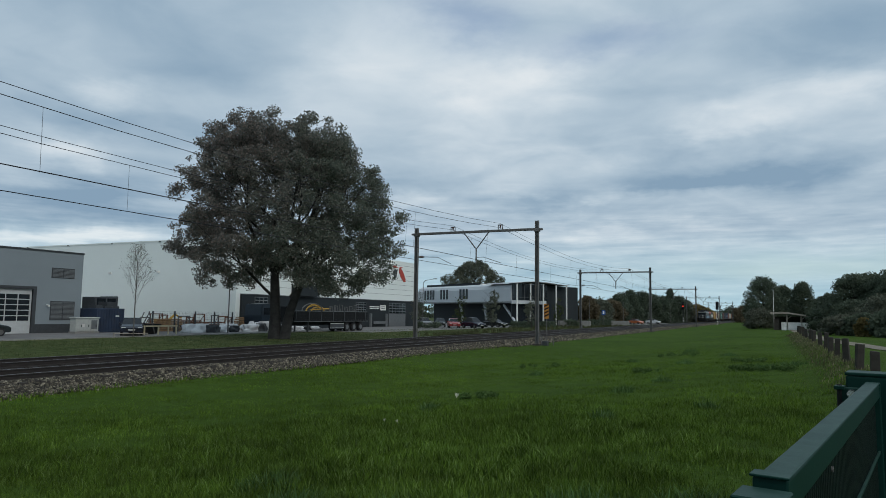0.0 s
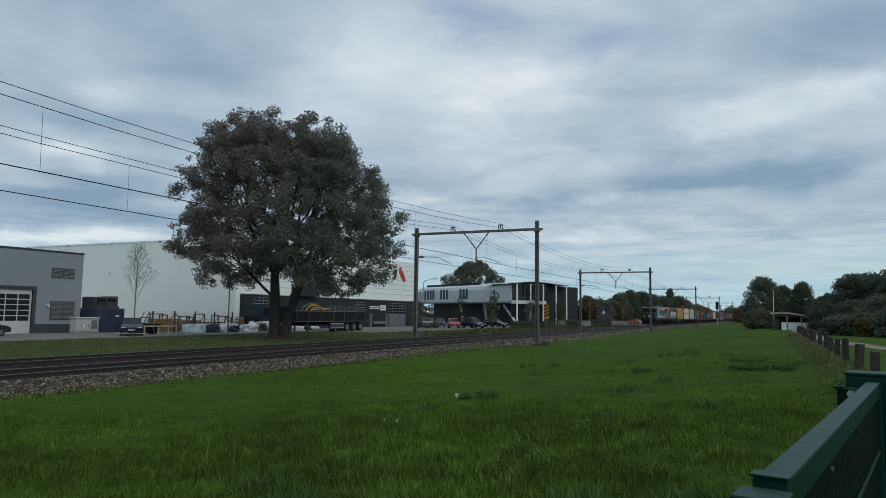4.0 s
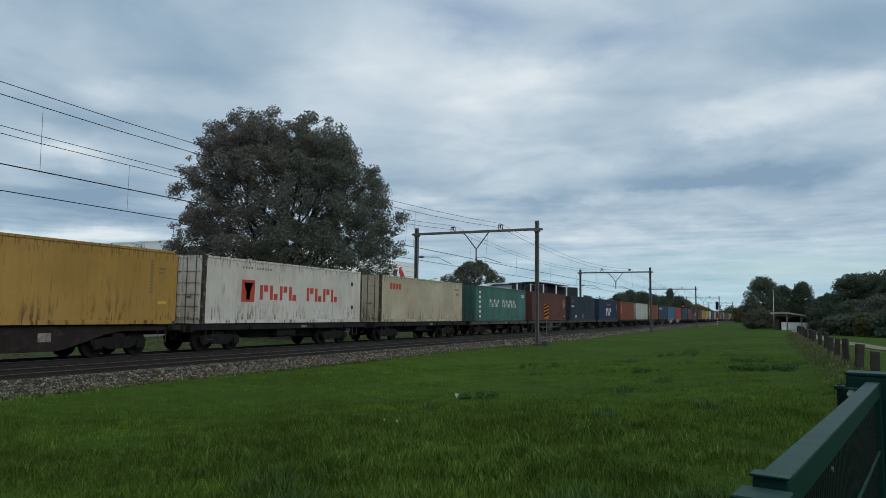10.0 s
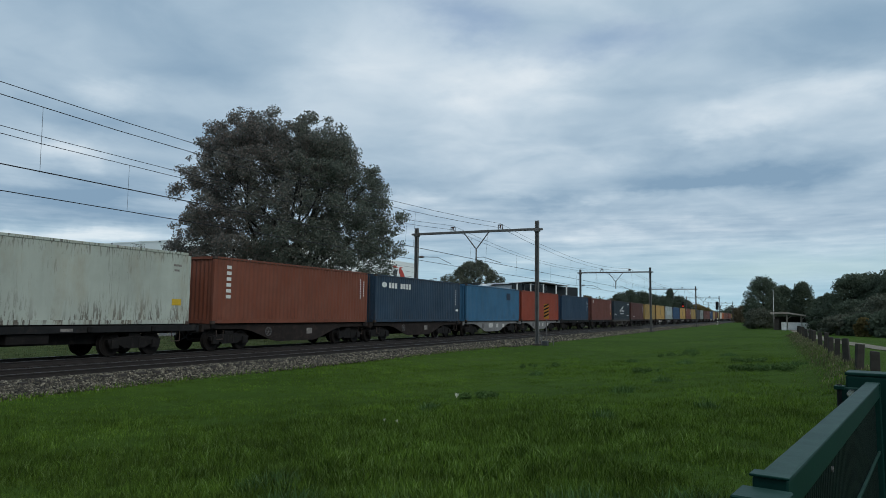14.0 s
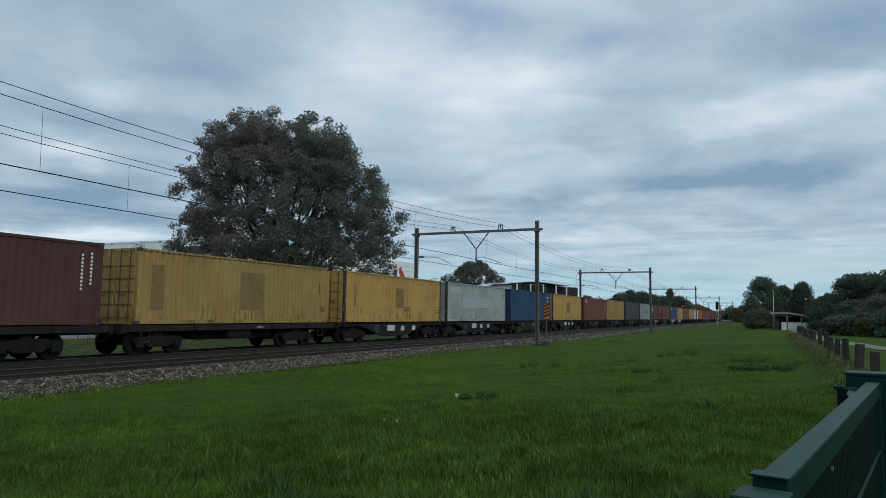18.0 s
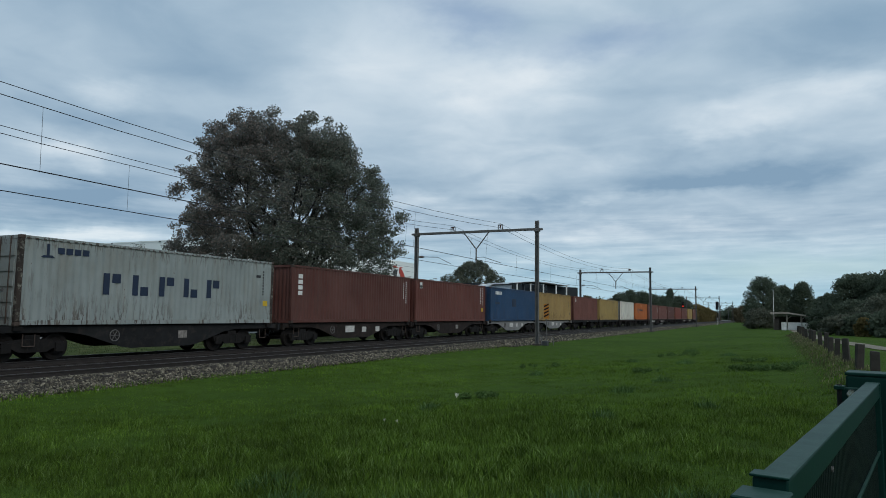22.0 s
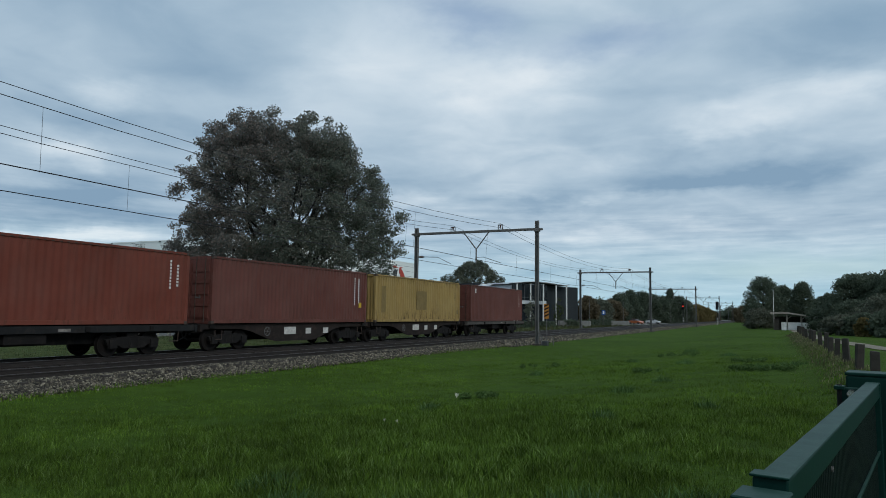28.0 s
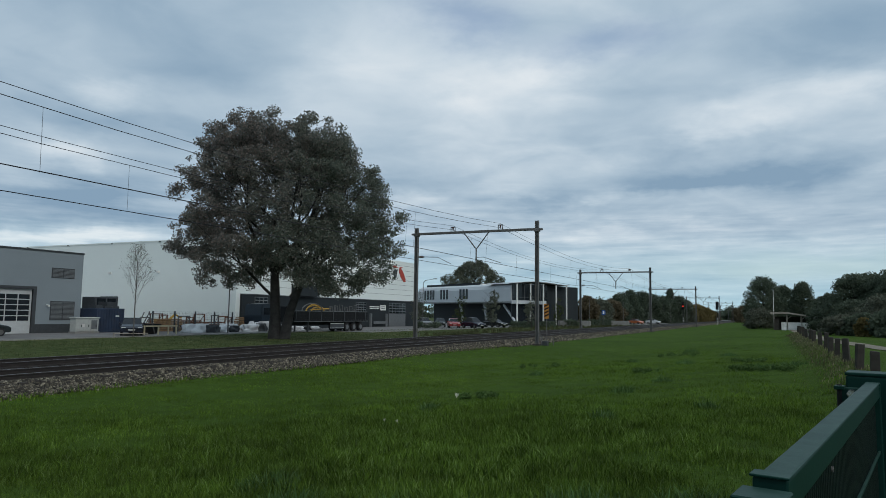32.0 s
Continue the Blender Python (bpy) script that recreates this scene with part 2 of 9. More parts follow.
def build_sky(nt):
    bg = nt.nodes["Background"]
    sky = nt.nodes.new("ShaderNodeTexSky")
    sky.sky_type, sky.sun_disc = "NISHITA", False
    sky.sun_elevation, sky.sun_rotation = radians(35), radians(119)
    tc = nt.nodes.new("ShaderNodeTexCoord")
    sep = nt.nodes.new("ShaderNodeSeparateXYZ")
    nt.links.new(tc.outputs["Generated"], sep.inputs[0])

    def calc(op, a, b=None):
        n = nt.nodes.new("ShaderNodeMath")
        n.operation = op
        for i, v in enumerate((a, b)):
            if v is None:
                continue
            if isinstance(v, (int, float)):
                n.inputs[i].default_value = v
            else:
                nt.links.new(v, n.inputs[i])
        return n.outputs[0]

    up = calc("ADD", calc("MAXIMUM", sep.outputs["Z"], 0.0), 0.11)
    comb = nt.nodes.new("ShaderNodeCombineXYZ")
    nt.links.new(calc("DIVIDE", sep.outputs["X"], up), comb.inputs["X"])
    nt.links.new(calc("DIVIDE", sep.outputs["Y"], up), comb.inputs["Y"])
    # bearing and height above the horizon, in degrees
    bear = calc("MULTIPLY", calc("ARCTAN2", sep.outputs["X"], sep.outputs["Y"]), 57.2958)
    height = calc("MULTIPLY", calc("ARCSINE", sep.outputs["Z"]), 57.2958)

    def clouds(scale, detail, rough, dist, loc, stretch=(1, 1, 1), turn=0.0, src=None):
        mp = nt.nodes.new("ShaderNodeMapping")
        mp.inputs["Location"].default_value = loc
        mp.inputs["Rotation"].default_value = (0, 0, radians(turn))
        mp.inputs["Scale"].default_value = stretch
        nt.links.new(src or comb.outputs[0], mp.inputs["Vector"])
        n = node(nt, "ShaderNodeTexNoise", Scale=scale, Detail=detail, Roughness=rough, Distortion=dist)
        nt.links.new(mp.outputs[0], n.inputs["Vector"])
        return n

    def vector(op, a, b, c=None):
        n = nt.nodes.new("ShaderNodeVectorMath")
        n.operation = op
        for i, v in enumerate((a, b, c)):
            if v is None:
                continue
            if isinstance(v, tuple):
                n.inputs[i].default_value = v
            else:
                nt.links.new(v, n.inputs[i])
        return n

    angle = nt.nodes.new("ShaderNodeCombineXYZ")
    nt.links.new(bear, angle.inputs["X"])
    nt.links.new(height, angle.inputs["Y"])
    # ragged edges: the masses are pushed about by noise
    rough_a = clouds(0.09, 5.0, 0.62, 0.0, (3.0, 7.0, 0), (1.0, 2.2, 1), 0, angle.outputs[0])
    push = vector("MULTIPLY_ADD", rough_a.outputs["Color"], (13.0, 5.2, 0.0), (-6.5, -2.6, 0.0))
    at = vector("ADD", angle.outputs[0], push.outputs[0]).outputs[0]

    def masses(rows):
        total = 0.0
        for a, e, wide, high, lift in rows:
            d = vector("MULTIPLY_ADD", at, (1 / wide, 1 / high, 0.0), (-a / wide, -e / high, 0.0)).outputs[0]
            g = calc("EXPONENT", calc("MULTIPLY", vector("DOT_PRODUCT", d, d).outputs["Value"], -1.0))
            total = calc("ADD", calc("MULTIPLY", g, lift), total)
        return total

    pale = masses([(-33.2, 21.1, 6.2, 5.2, 0.12), (-52.6, 16.8, 3.2, 1.0, 0.12), (-58.0, 19.4, 6.0, 2.4, 0.06), (-55.0, 11.8, 3.1, 0.8, 0.15), (-55.4, 5.3, 6.0, 0.65, 0.27), (-26.3, 22.6, 4.3, 2.9, 0.05), (-21.4, 19.3, 5.7, 2.4, 0.20),
                   (-18.9, 14.9, 7.6, 2.8, 0.10), (-11.2, 10.1, 2.3, 0.8, 0.20), (-1.9, 14.7, 3.9, 1.0, 0.15), (4.8, 16.7, 5.4, 1.2, 0.16), (6.9, 11.0, 2.4, 0.7, 0.15), (-15.6, 6.9, 4.2, 0.9, 0.15), (-2.5, 5.4, 12.0, 0.8, 0.10), (-28.1, 10.0, 2.4, 0.6, 0.13), (-47.0, 22.5, 8.0, 3.0, 0.05)])
    dark = masses([(-53.2, 14.4, 9.0, 1.3, -0.11), (-55.5, 8.8, 7.9, 1.3, -0.22), (-58.3, 7.0, 2.8, 0.8, -0.12), (-50.7, 7.0, 3.9, 0.8, -0.10), (-1.1, 11.2, 8.3, 1.1, -0.24), (-6.6, 10.3, 6.3, 0.7, -0.17), (-8.1, 13.2, 3.6, 1.3, -0.10), (-53.0, 21.0, 11.0, 5.0, -0.13), (-17.0, 9.4, 6.6, 0.7, -0.15),
                   (5.0, 21.0, 7.8, 2.5, -0.14), (-4.5, 7.5, 9.8, 0.5, -0.07), (-30.0, 12.5, 4.3, 1.7, -0.07)])
    hole = masses([(-24.4, 24.3, 5.0, 1.8, 0.55), (-11.8, 22.0, 6.0, 1.3, 0.5), (2.0, 4.0, 9.0, 1.2, 0.55)])
    broad = clouds(1.3, 4.0, 0.55, 0.3, (3.1, 1.7, 0)).outputs["Fac"]
    fine = clouds(2.9, 6.0, 0.5, 0.5, (1.3, 5.2, 0)).outputs["Fac"]
    streak = clouds(0.55, 5.0, 0.6, 0.2, (4.0, 1.0, 0), (0.22, 2.6, 1), 3, angle.outputs[0]).outputs["Fac"]
    near_horizon = nt.nodes.new("ShaderNodeMapRange")
    near_horizon.inputs["From Min"].default_value, near_horizon.inputs["From Max"].default_value = 12.0, 3.0
    near_horizon.inputs["To Max"].default_value = 0.85
    nt.links.new(height, near_horizon.inputs["Value"])
    mixv = calc("ADD", calc("MULTIPLY", calc("SUBTRACT", broad, 0.5), 0.42), calc("MULTIPLY", calc("SUBTRACT", fine, 0.5), 0.36))
    mixv = calc("ADD", mixv, calc("MULTIPLY", calc("SUBTRACT", streak, 0.5), near_horizon.outputs["Result"]))
    mixv = calc("ADD", calc("ADD", mixv, 0.5), calc("MULTIPLY", calc("ADD", pale, dark), 1.35))
    cloud = ramp(nt, mixv, [(0.22, (0.235, 0.35, 0.47)), (0.36, (0.315, 0.43, 0.54)), (0.52, (0.43, 0.54, 0.635)), (0.68, (0.585, 0.675, 0.745)), (0.88, (0.79, 0.835, 0.86))])
    blue = nt.nodes.new("ShaderNodeVectorMath")
    blue.operation = "SCALE"
    nt.links.new(sky.outputs[0], blue.inputs[0])
    blue.inputs["Scale"].default_value = 0.13
    col = mixcol(nt, cloud, blue.outputs[0], hole)
    low = ramp(nt, sep.outputs["Z"], [(0.0, 0.75), (0.05, 0.46), (0.12, 0.0)])
    col = mixcol(nt, col, (0.43, 0.655, 0.735), low)
    nt.links.new(col, bg.inputs["Color"])
    bg.inputs["Strength"].default_value = 1.0


build_sky(world.node_tree)
sun = new("sun", bpy.data.lights.new("sun", "SUN"))
sun.data.energy, sun.data.angle, sun.data.color = 1.25, radians(30), (1.0, 0.96, 0.9)
sun.matrix_world = look((0, 0, 32), (-40, 22, 0))


# ---- building blocks ----
def part(name, bm, mat, parent, label="", smooth=False):
    """Link a bmesh as one mesh object under a thing or a part."""
    me = bpy.data.meshes.new(name)
    bm.to_mesh(me)
    bm.free()
    return part_mesh(name, me, mat, parent, label, smooth)


def part_mesh(name, me, mat, parent, label="", smooth=False):
    if mat and not me.materials:
        me.materials.append(mat)
    if smooth:
        me.polygons.foreach_set("use_smooth", [True] * len(me.polygons))
    ob = new(name, me)
    ob.parent = parent
    if mat and me.materials[0] != mat:
        ob.material_slots[0].link = "OBJECT"
        ob.material_slots[0].material = mat
    if label:
        ob["label"] = label
    return ob


def thing(name, m, label, category, group="", kind=""):
    ob = new(name)
    ob.matrix_basis = m
    ob.empty_display_size = 0.2
    return tagged(ob, label, category, group, kind)


def box(bm, x0, x1, y0, y1, z0, z1):
    v = [bm.verts.new(p) for p in ((x0, y0, z0), (x1, y0, z0), (x1, y1, z0), (x0, y1, z0), (x0, y0, z1), (x1, y0, z1), (x1, y1, z1), (x0, y1, z1))]
    for f in ((3, 2, 1, 0), (4, 5, 6, 7), (0, 1, 5, 4), (1, 2, 6, 5), (2, 3, 7, 6), (3, 0, 4, 7)):
        bm.faces.new([v[i] for i in f])
    return bm


def boxes(*rows):
    bm = bmesh.new()
    for r in rows:
        box(bm, *r)
    return bm


def soft_box(x0, x1, y0, y1, z0, z1, r=0.01, seg=1):
    bm = boxes((x0, x1, y0, y1, z0, z1))
    bmesh.ops.bevel(bm, geom=bm.edges[:], offset=r, segments=seg, affect="EDGES", profile=0.5)
    return bm


def tube(bm, a, b, r0, r1=None, n=8, cap=True):
    """A tapered round bar from a to b."""
    a, b = Vector(a), Vector(b)
    r1 = r0 if r1 is None else r1
    q = (b - a).to_track_quat("Z", "Y")
    ring = []
    for p, r in ((a, r0), (b, r1)):
        ring.append([bm.verts.new(p + q @ Vector((r * math.cos(2 * math.pi * i / n), r * math.sin(2 * math.pi * i / n), 0))) for i in range(n)])
    for i in range(n):
        j = (i + 1) % n
        bm.faces.new((ring[0][i], ring[0][j], ring[1][j], ring[1][i]))
    if cap:
        bm.faces.new(ring[0][::-1])
        bm.faces.new(ring[1])
    return bm


def tubes(rows, n=8):
    bm = bmesh.new()
    for r in rows:
        tube(bm, r[0], r[1], r[2], r[3] if len(r) > 3 else None, n)
    return bm


def prism(bm, pts, a, b, axis="x"):
    """A polygon drawn in the plane across the axis, drawn out from a to b. Points: (y, z) for x, (x, z) for y, (x, y) for z."""
    def at(p, t):
        return {"x": (t, p[0], p[1]), "y": (p[0], t, p[1]), "z": (p[0], p[1], t)}[axis]
    lo = [bm.verts.new(at(p, a)) for p in pts]
    hi = [bm.verts.new(at(p, b)) for p in pts]
    n = len(pts)
    for i in range(n):
        j = (i + 1) % n
        bm.faces.new((lo[i], lo[j], hi[j], hi[i]))
    bm.faces.new(lo[::-1])
    bm.faces.new(hi)
    bmesh.ops.recalc_face_normals(bm, faces=bm.faces[:])
    return bm


def prism_bm(pts, a, b, axis="x"):
    return prism(bmesh.new(), pts, a, b, axis)


def mesh_of(name, verts, faces, mat=None):
    me = bpy.data.meshes.new(name)
    verts = np.asarray(verts, np.float32)
    faces = np.asarray(faces, np.int32)
    k = faces.shape[1]
    me.vertices.add(len(verts))
    me.vertices.foreach_set("co", verts.ravel())
    me.loops.add(faces.size)
    me.loops.foreach_set("vertex_index", faces.ravel())
    me.polygons.add(len(faces))
    me.polygons.foreach_set("loop_start", np.arange(0, faces.size, k, dtype=np.int32))
    me.polygons.foreach_set("loop_total", np.full(len(faces), k, np.int32))
    me.update(calc_edges=True)
    me.validate()
    if mat:
        me.materials.append(mat)
    return me


def smoothstep(e0, e1, x):
    t = np.clip((x - e0) / (e1 - e0), 0, 1)
    return t * t * (3 - 2 * t)


def ground_z(x, y):
    """The lie of the land: low beside the line, higher by the gate and the path."""
    x, y = np.asarray(x, float), np.asarray(y, float)
    return G + 0.5 * smoothstep(-10.0, 0.5, x) + 0.03 * np.sin(x * 0.5 + 1.3) * np.sin(y * 0.31) \
        + 0.45 * np.exp(-((x - 2.0) / 0.75) ** 2) * smoothstep(10.0, 16.0, y) * (1 - smoothstep(66.0, 90.0, y))


# ---- ground, line and yard ----
def build_ground():
    def grid(xs, ys):
        X, Y = np.meshgrid(xs, ys)
        Z = ground_z(X, Y)
        v = np.stack([X, Y, Z], -1).reshape(-1, 3)
        nx, ny = len(xs), len(ys)
        i = np.arange((ny - 1) * (nx - 1))
        r, c = i // (nx - 1), i % (nx - 1)
        a = r * nx + c
        return v, np.stack([a, a + 1, a + nx + 1, a + nx], -1)
    xs = np.concatenate([np.linspace(-2500, -80, 12), np.arange(-72, 30, 0.6), np.linspace(40, 2500, 12)])
    ys = np.concatenate([np.linspace(-2500, -60, 10), np.arange(-50, 60, 0.9), np.arange(64, 300, 5.0), np.linspace(330, 3500, 14)])
    v, f = grid(xs, ys)
    ob = new("ground", mesh_of("ground", v, f, M["ground"]))
    ob.data.polygons.foreach_set("use_smooth", [True] * len(ob.data.polygons))
    tagged(ob, "mown green meadow that falls gently towards the railway line", "ground", kind="structure")


build_ground()


def build_yard():
    y0, y1 = -200.0, 900.0
    road = thing("yard_road", Matrix(), "grey asphalt service road with a pale concrete edge along the halls", "road", kind="structure")
    part("asphalt", boxes((-130, -46.4, y0, 66, G - 0.2, G + 0.03), (-130, -41.0, 66, 170, G - 0.2, G + 0.03)), M["asphalt"], road)
    part("kerb", boxes((-46.396, -46.2, -60, 66, G - 0.2, G + 0.08), (-40.996, -40.8, 66, 170, G - 0.2, G + 0.08)), M["concrete"], road, "pale concrete kerb")
    far = thing("side_road", Matrix(), "grey asphalt road beside the line, seen far off", "road", kind="structure")
    part("asphalt", boxes((-38, -31, 170.01, 900, G - 0.2, G + 0.03)), M["asphalt"], far)


build_yard()


def rail_profile(x):
    return [(x - 0.07, -0.172), (x + 0.07, -0.172), (x + 0.07, -0.155), (x + 0.012, -0.13), (x + 0.012, -0.045), (x + 0.036, -0.03), (x + 0.036, -0.006), (x + 0.028, 0.0),
            (x - 0.028, 0.0), (x - 0.036, -0.006), (x - 0.036, -0.03), (x - 0.012, -0.045), (x - 0.012, -0.13), (x - 0.07, -0.155)]


def build_track():
    bed = new("ballast_bed", bpy.data.meshes.new("ballast_bed"))
    bm = bmesh.new()
    prism(bm, [(XF - 2.3, G - 0.2), (XF - 1.55, -0.19), (XF + 1.4, -0.19), (XF + 2.0, -0.21), (XN - 1.4, -0.19), (XN + 0.95, -0.19), (XN + 1.1, -0.2), (XN + 1.75, G - 0.2)], -750, 1500, "y")
    bm.to_mesh(bed.data)
    bm.free()
    bed.data.materials.append(M["bed"])
    tagged(bed, "dark brown ballast bed of a double-track line", "ballast", kind="structure")
    rng = random.Random(5)
    sl = bmesh.new()
    prism(sl, [(-0.13, -0.36), (0.13, -0.36), (0.12, -0.175), (-0.12, -0.175)], -1.25, 1.25, "x")
    me = bpy.data.meshes.new("sleeper")
    sl.to_mesh(me)
    sl.free()
    me.materials.append(M["sleeper"])
    for name, xc in (("near_track", XN), ("far_track", XF)):
        tr = thing(name, Matrix(), "rusty steel rails on dark sleepers with shiny worn heads", "railway track", kind="structure")
        for s in (-0.7535, 0.7535):
            bm = bmesh.new()
            prism(bm, rail_profile(xc + s), -750, 1500, "y")
            part("rail", bm, M["rail"], tr)
            part("rail_head", boxes((xc + s - 0.027, xc + s + 0.027, -750, 1500, 0.0005, 0.003)), M["railhead"], tr, "polished rail head")
        for i in range(150):
            ob = new("sleeper", me)
            ob.parent = tr
            ob.matrix_basis = pose(xc, -8 + i * 0.6, rng.uniform(-0.006, 0.006), 0, 0, rng.uniform(-0.6, 0.6))
        bm = bmesh.new()
        for i in range(220):
            y = -8 + (150 + i) * 0.6
            box(bm, xc - 1.25, xc + 1.25, y - 0.12, y + 0.12, -0.3, -0.175)
        rest = part("sleepers_far_off", bm, M["sleeper"], tr)
        rest["kind"] = "stuff"


def stones(name, n, place, size, seed, mat, label):
    """Broken stone, each a little skewed eight-cornered lump."""
    rs = np.random.RandomState(seed)
    P = place(rs, n)
    base = np.array([(-1, -1, -1), (1, -1, -1), (1, 1, -1), (-1, 1, -1), (-1, -1, 1), (1, -1, 1), (1, 1, 1), (-1, 1, 1)], float) * 0.5
    V = base[None] * (1 + rs.uniform(-0.45, 0.35, (n, 8, 3)))
    S = size * rs.lognormal(0, 0.26, (n, 1, 1)) * rs.uniform(0.7, 1.25, (n, 1, 3))
    V = V * S
    A = rs.normal(size=(n, 4))
    A /= np.linalg.norm(A, axis=1, keepdims=True)
    w, x, y, z = A.T
    R = np.stack([np.stack([1 - 2 * (y * y + z * z), 2 * (x * y - z * w), 2 * (x * z + y * w)], -1),
                  np.stack([2 * (x * y + z * w), 1 - 2 * (x * x + z * z), 2 * (y * z - x * w)], -1),
                  np.stack([2 * (x * z - y * w), 2 * (y * z + x * w), 1 - 2 * (x * x + y * y)], -1)], 1)
    V = np.einsum("nij,nkj->nki", R, V) + P[:, None]
    F = np.array([(3, 2, 1, 0), (4, 5, 6, 7), (0, 1, 5, 4), (1, 2, 6, 5), (2, 3, 7, 6), (3, 0, 4, 7)])
    faces = (F[None] + 8 * np.arange(n)[:, None, None]).reshape(-1, 4)
    ob = new(name, mesh_of(name, V.reshape(-1, 3), faces, mat))
    return tagged(ob, label, "gravel", kind="stuff")


def shoulder(rs, n):
    y = 4 + 110 * rs.rand(n) ** 1.6
    t = rs.rand(n)
    x = XN + 0.80 + 0.90 * t
    z = np.where(t < 0.3, -0.19, -0.19 - (t - 0.3) / 0.7 * 0.31) + rs.uniform(-0.01, 0.04, n)
    x = x + rs.normal(0, 0.05, n) * (t > 0.9) * 3
    return np.stack([x, y, z], -1)


def between(rs, n):
    y = 2 + 70 * rs.rand(n) ** 1.3
    x = XF - 1.5 + 6.6 * rs.rand(n)
    bad = (np.abs(np.abs(x - XF) - 0.7535) < 0.1) | (np.abs(np.abs(x - XN) - 0.7535) < 0.1)
    x = np.where(bad, x + 0.2, x)
    return np.stack([x, y, np.full(n, -0.2)], -1)


build_track()
stones("ballast_shoulder", 120000, shoulder, 0.036, 3, M["ballast"], "grey-brown broken stones along the edge of the ballast")


def far_shoulder(rs, n):
    y = 45 + 230 * rs.rand(n) ** 1.3
    t = rs.rand(n)
    x = XN + 0.95 + 1.35 * t
    z = np.maximum(np.where(t < 0.2, -0.19, -0.19 - (t - 0.2) / 0.45 * 0.31), ground_z(x, y)) + rs.uniform(0.0, 0.05, n)
    return np.stack([x, y, z], -1)


stones("far_ballast_shoulder", 26000, far_shoulder, 0.075, 6, M["ballast"], "grey-brown broken stones along the ballast farther off")
M["browngravel"] = surface("brown_gravel", (0.04, 0.034, 0.03), 0.95, vary=0.5, scale=12)
stones("ballast_gravel", 9000, between, 0.065, 4, M["browngravel"], "dark rust-stained stones between the rails")


# ---- overhead line ----
PORTALS = [-8.0, 48.3, 100.6, 165.0, 241.0, 326.0, 405.0, 480.0, 560.0]
XR, XL = -15.64, -25.8


def catenary_portal(y, fine=True):
    t = thing("catenary_portal", pose(0, y, 0), "grey galvanised steel portal over two tracks with a hanging bracket", "catenary portal", "portals along the line")
    for x, top in ((XR, 8.75), (XL, 8.6)):
        bm = boxes((x - 0.13, x - 0.10, -0.13, 0.13, G - 0.1, top), (x + 0.10, x + 0.13, -0.13, 0.13, G - 0.1, top), (x - 0.098, x + 0.098, -0.012, 0.012, G - 0.1, top))
        mast = part("mast", bm, M["galv"], t)
        part("collar", soft_box(x - 0.42, x + 0.42, -0.16, 0.16, 8.02, 8.17, 0.02), M["galv"], mast)
        part("collar_plate", boxes((x - 0.2, x + 0.2, -0.18, 0.18, 7.92, 8.018)), M["galv"], mast)
        part("footing", soft_box(x - 0.28, x + 0.28, -0.28, 0.28, G - 0.4, G + 0.12, 0.03), M["sleeper"], mast, "dark stained concrete footing")
        for k in range(2):
            part("brace", tubes([((x + 0.45, 0.16 - 0.32 * k, G + 0.05), (x + 0.1, 0.12 - 0.24 * k, G + 1.1), 0.022)], 6), M["galv"], mast)
    part("beam", soft_box(XL + 0.14, XR - 0.14, -0.11, 0.11, 8.02, 8.2, 0.015), M["galv"], t)
    for xc in (XF, XN):
        st = part("wire_stirrup", tubes([((xc - 0.18, 0, 8.2), (xc - 0.18, 0, 8.55), 0.035), ((xc + 0.18, 0, 8.2), (xc + 0.18, 0, 8.55), 0.035), ((xc - 0.2, 0, 8.55), (xc + 0.2, 0, 8.55), 0.045)], 6), M["galv"], t)
        part("insulator", tubes([((xc, 0, 8.55), (xc, 0, 8.28), 0.07, 0.05)], 8), M["insul"], st)
    xm = 0.5 * (XF + XN)
    hang = part("hanging_bracket", tubes([((xm - 1.05, 0, 8.05), (xm, 0, 6.75), 0.045), ((xm + 1.05, 0, 8.05), (xm, 0, 6.75), 0.045), ((xm, 0, 6.8), (xm, 0, 5.7), 0.06)], 6), M["galv"], t)
    part("steady_arm", tubes([((xm, 0, 6.1), (xm + 0.6, 0, 6.12), 0.018), ((xm + 0.6, 0, 6.12), (XN + 0.1, 0, 5.62), 0.022)], 6), M["galv"], hang)
    arm = part("side_arm", tubes([((XL + 0.1, 0, 6.25), (XL + 0.7, 0, 6.25), 0.055), ((XL + 0.7, 0, 6.25), (XL + 1.9, 0, 6.2), 0.03), ((XL + 1.9, 0, 6.2), (XF - 0.1, 0, 5.62), 0.022)], 6), M["galv"], t)
    part("insulator", tubes([((XL + 0.3, 0, 6.25), (XL + 0.62, 0, 6.25), 0.085)], 8), M["insul"], arm)
    return t


portal = catenary_portal(PORTALS[1])
for y in PORTALS[:1] + PORTALS[2:]:
    copy_thing(portal, pose(0, y, 0))


def strand(pts, r, n=5):
    """One continuous round wire through the points, running along y."""
    bm = bmesh.new()
    ring = [[bm.verts.new((x + r * math.cos(2 * math.pi * i / n), y, z + r * math.sin(2 * math.pi * i / n))) for i in range(n)] for x, y, z in pts]
    for a, b in zip(ring[:-1], ring[1:]):
        for i in range(n):
            bm.faces.new((a[i], a[(i + 1) % n], b[(i + 1) % n], b[i]))
    return bm


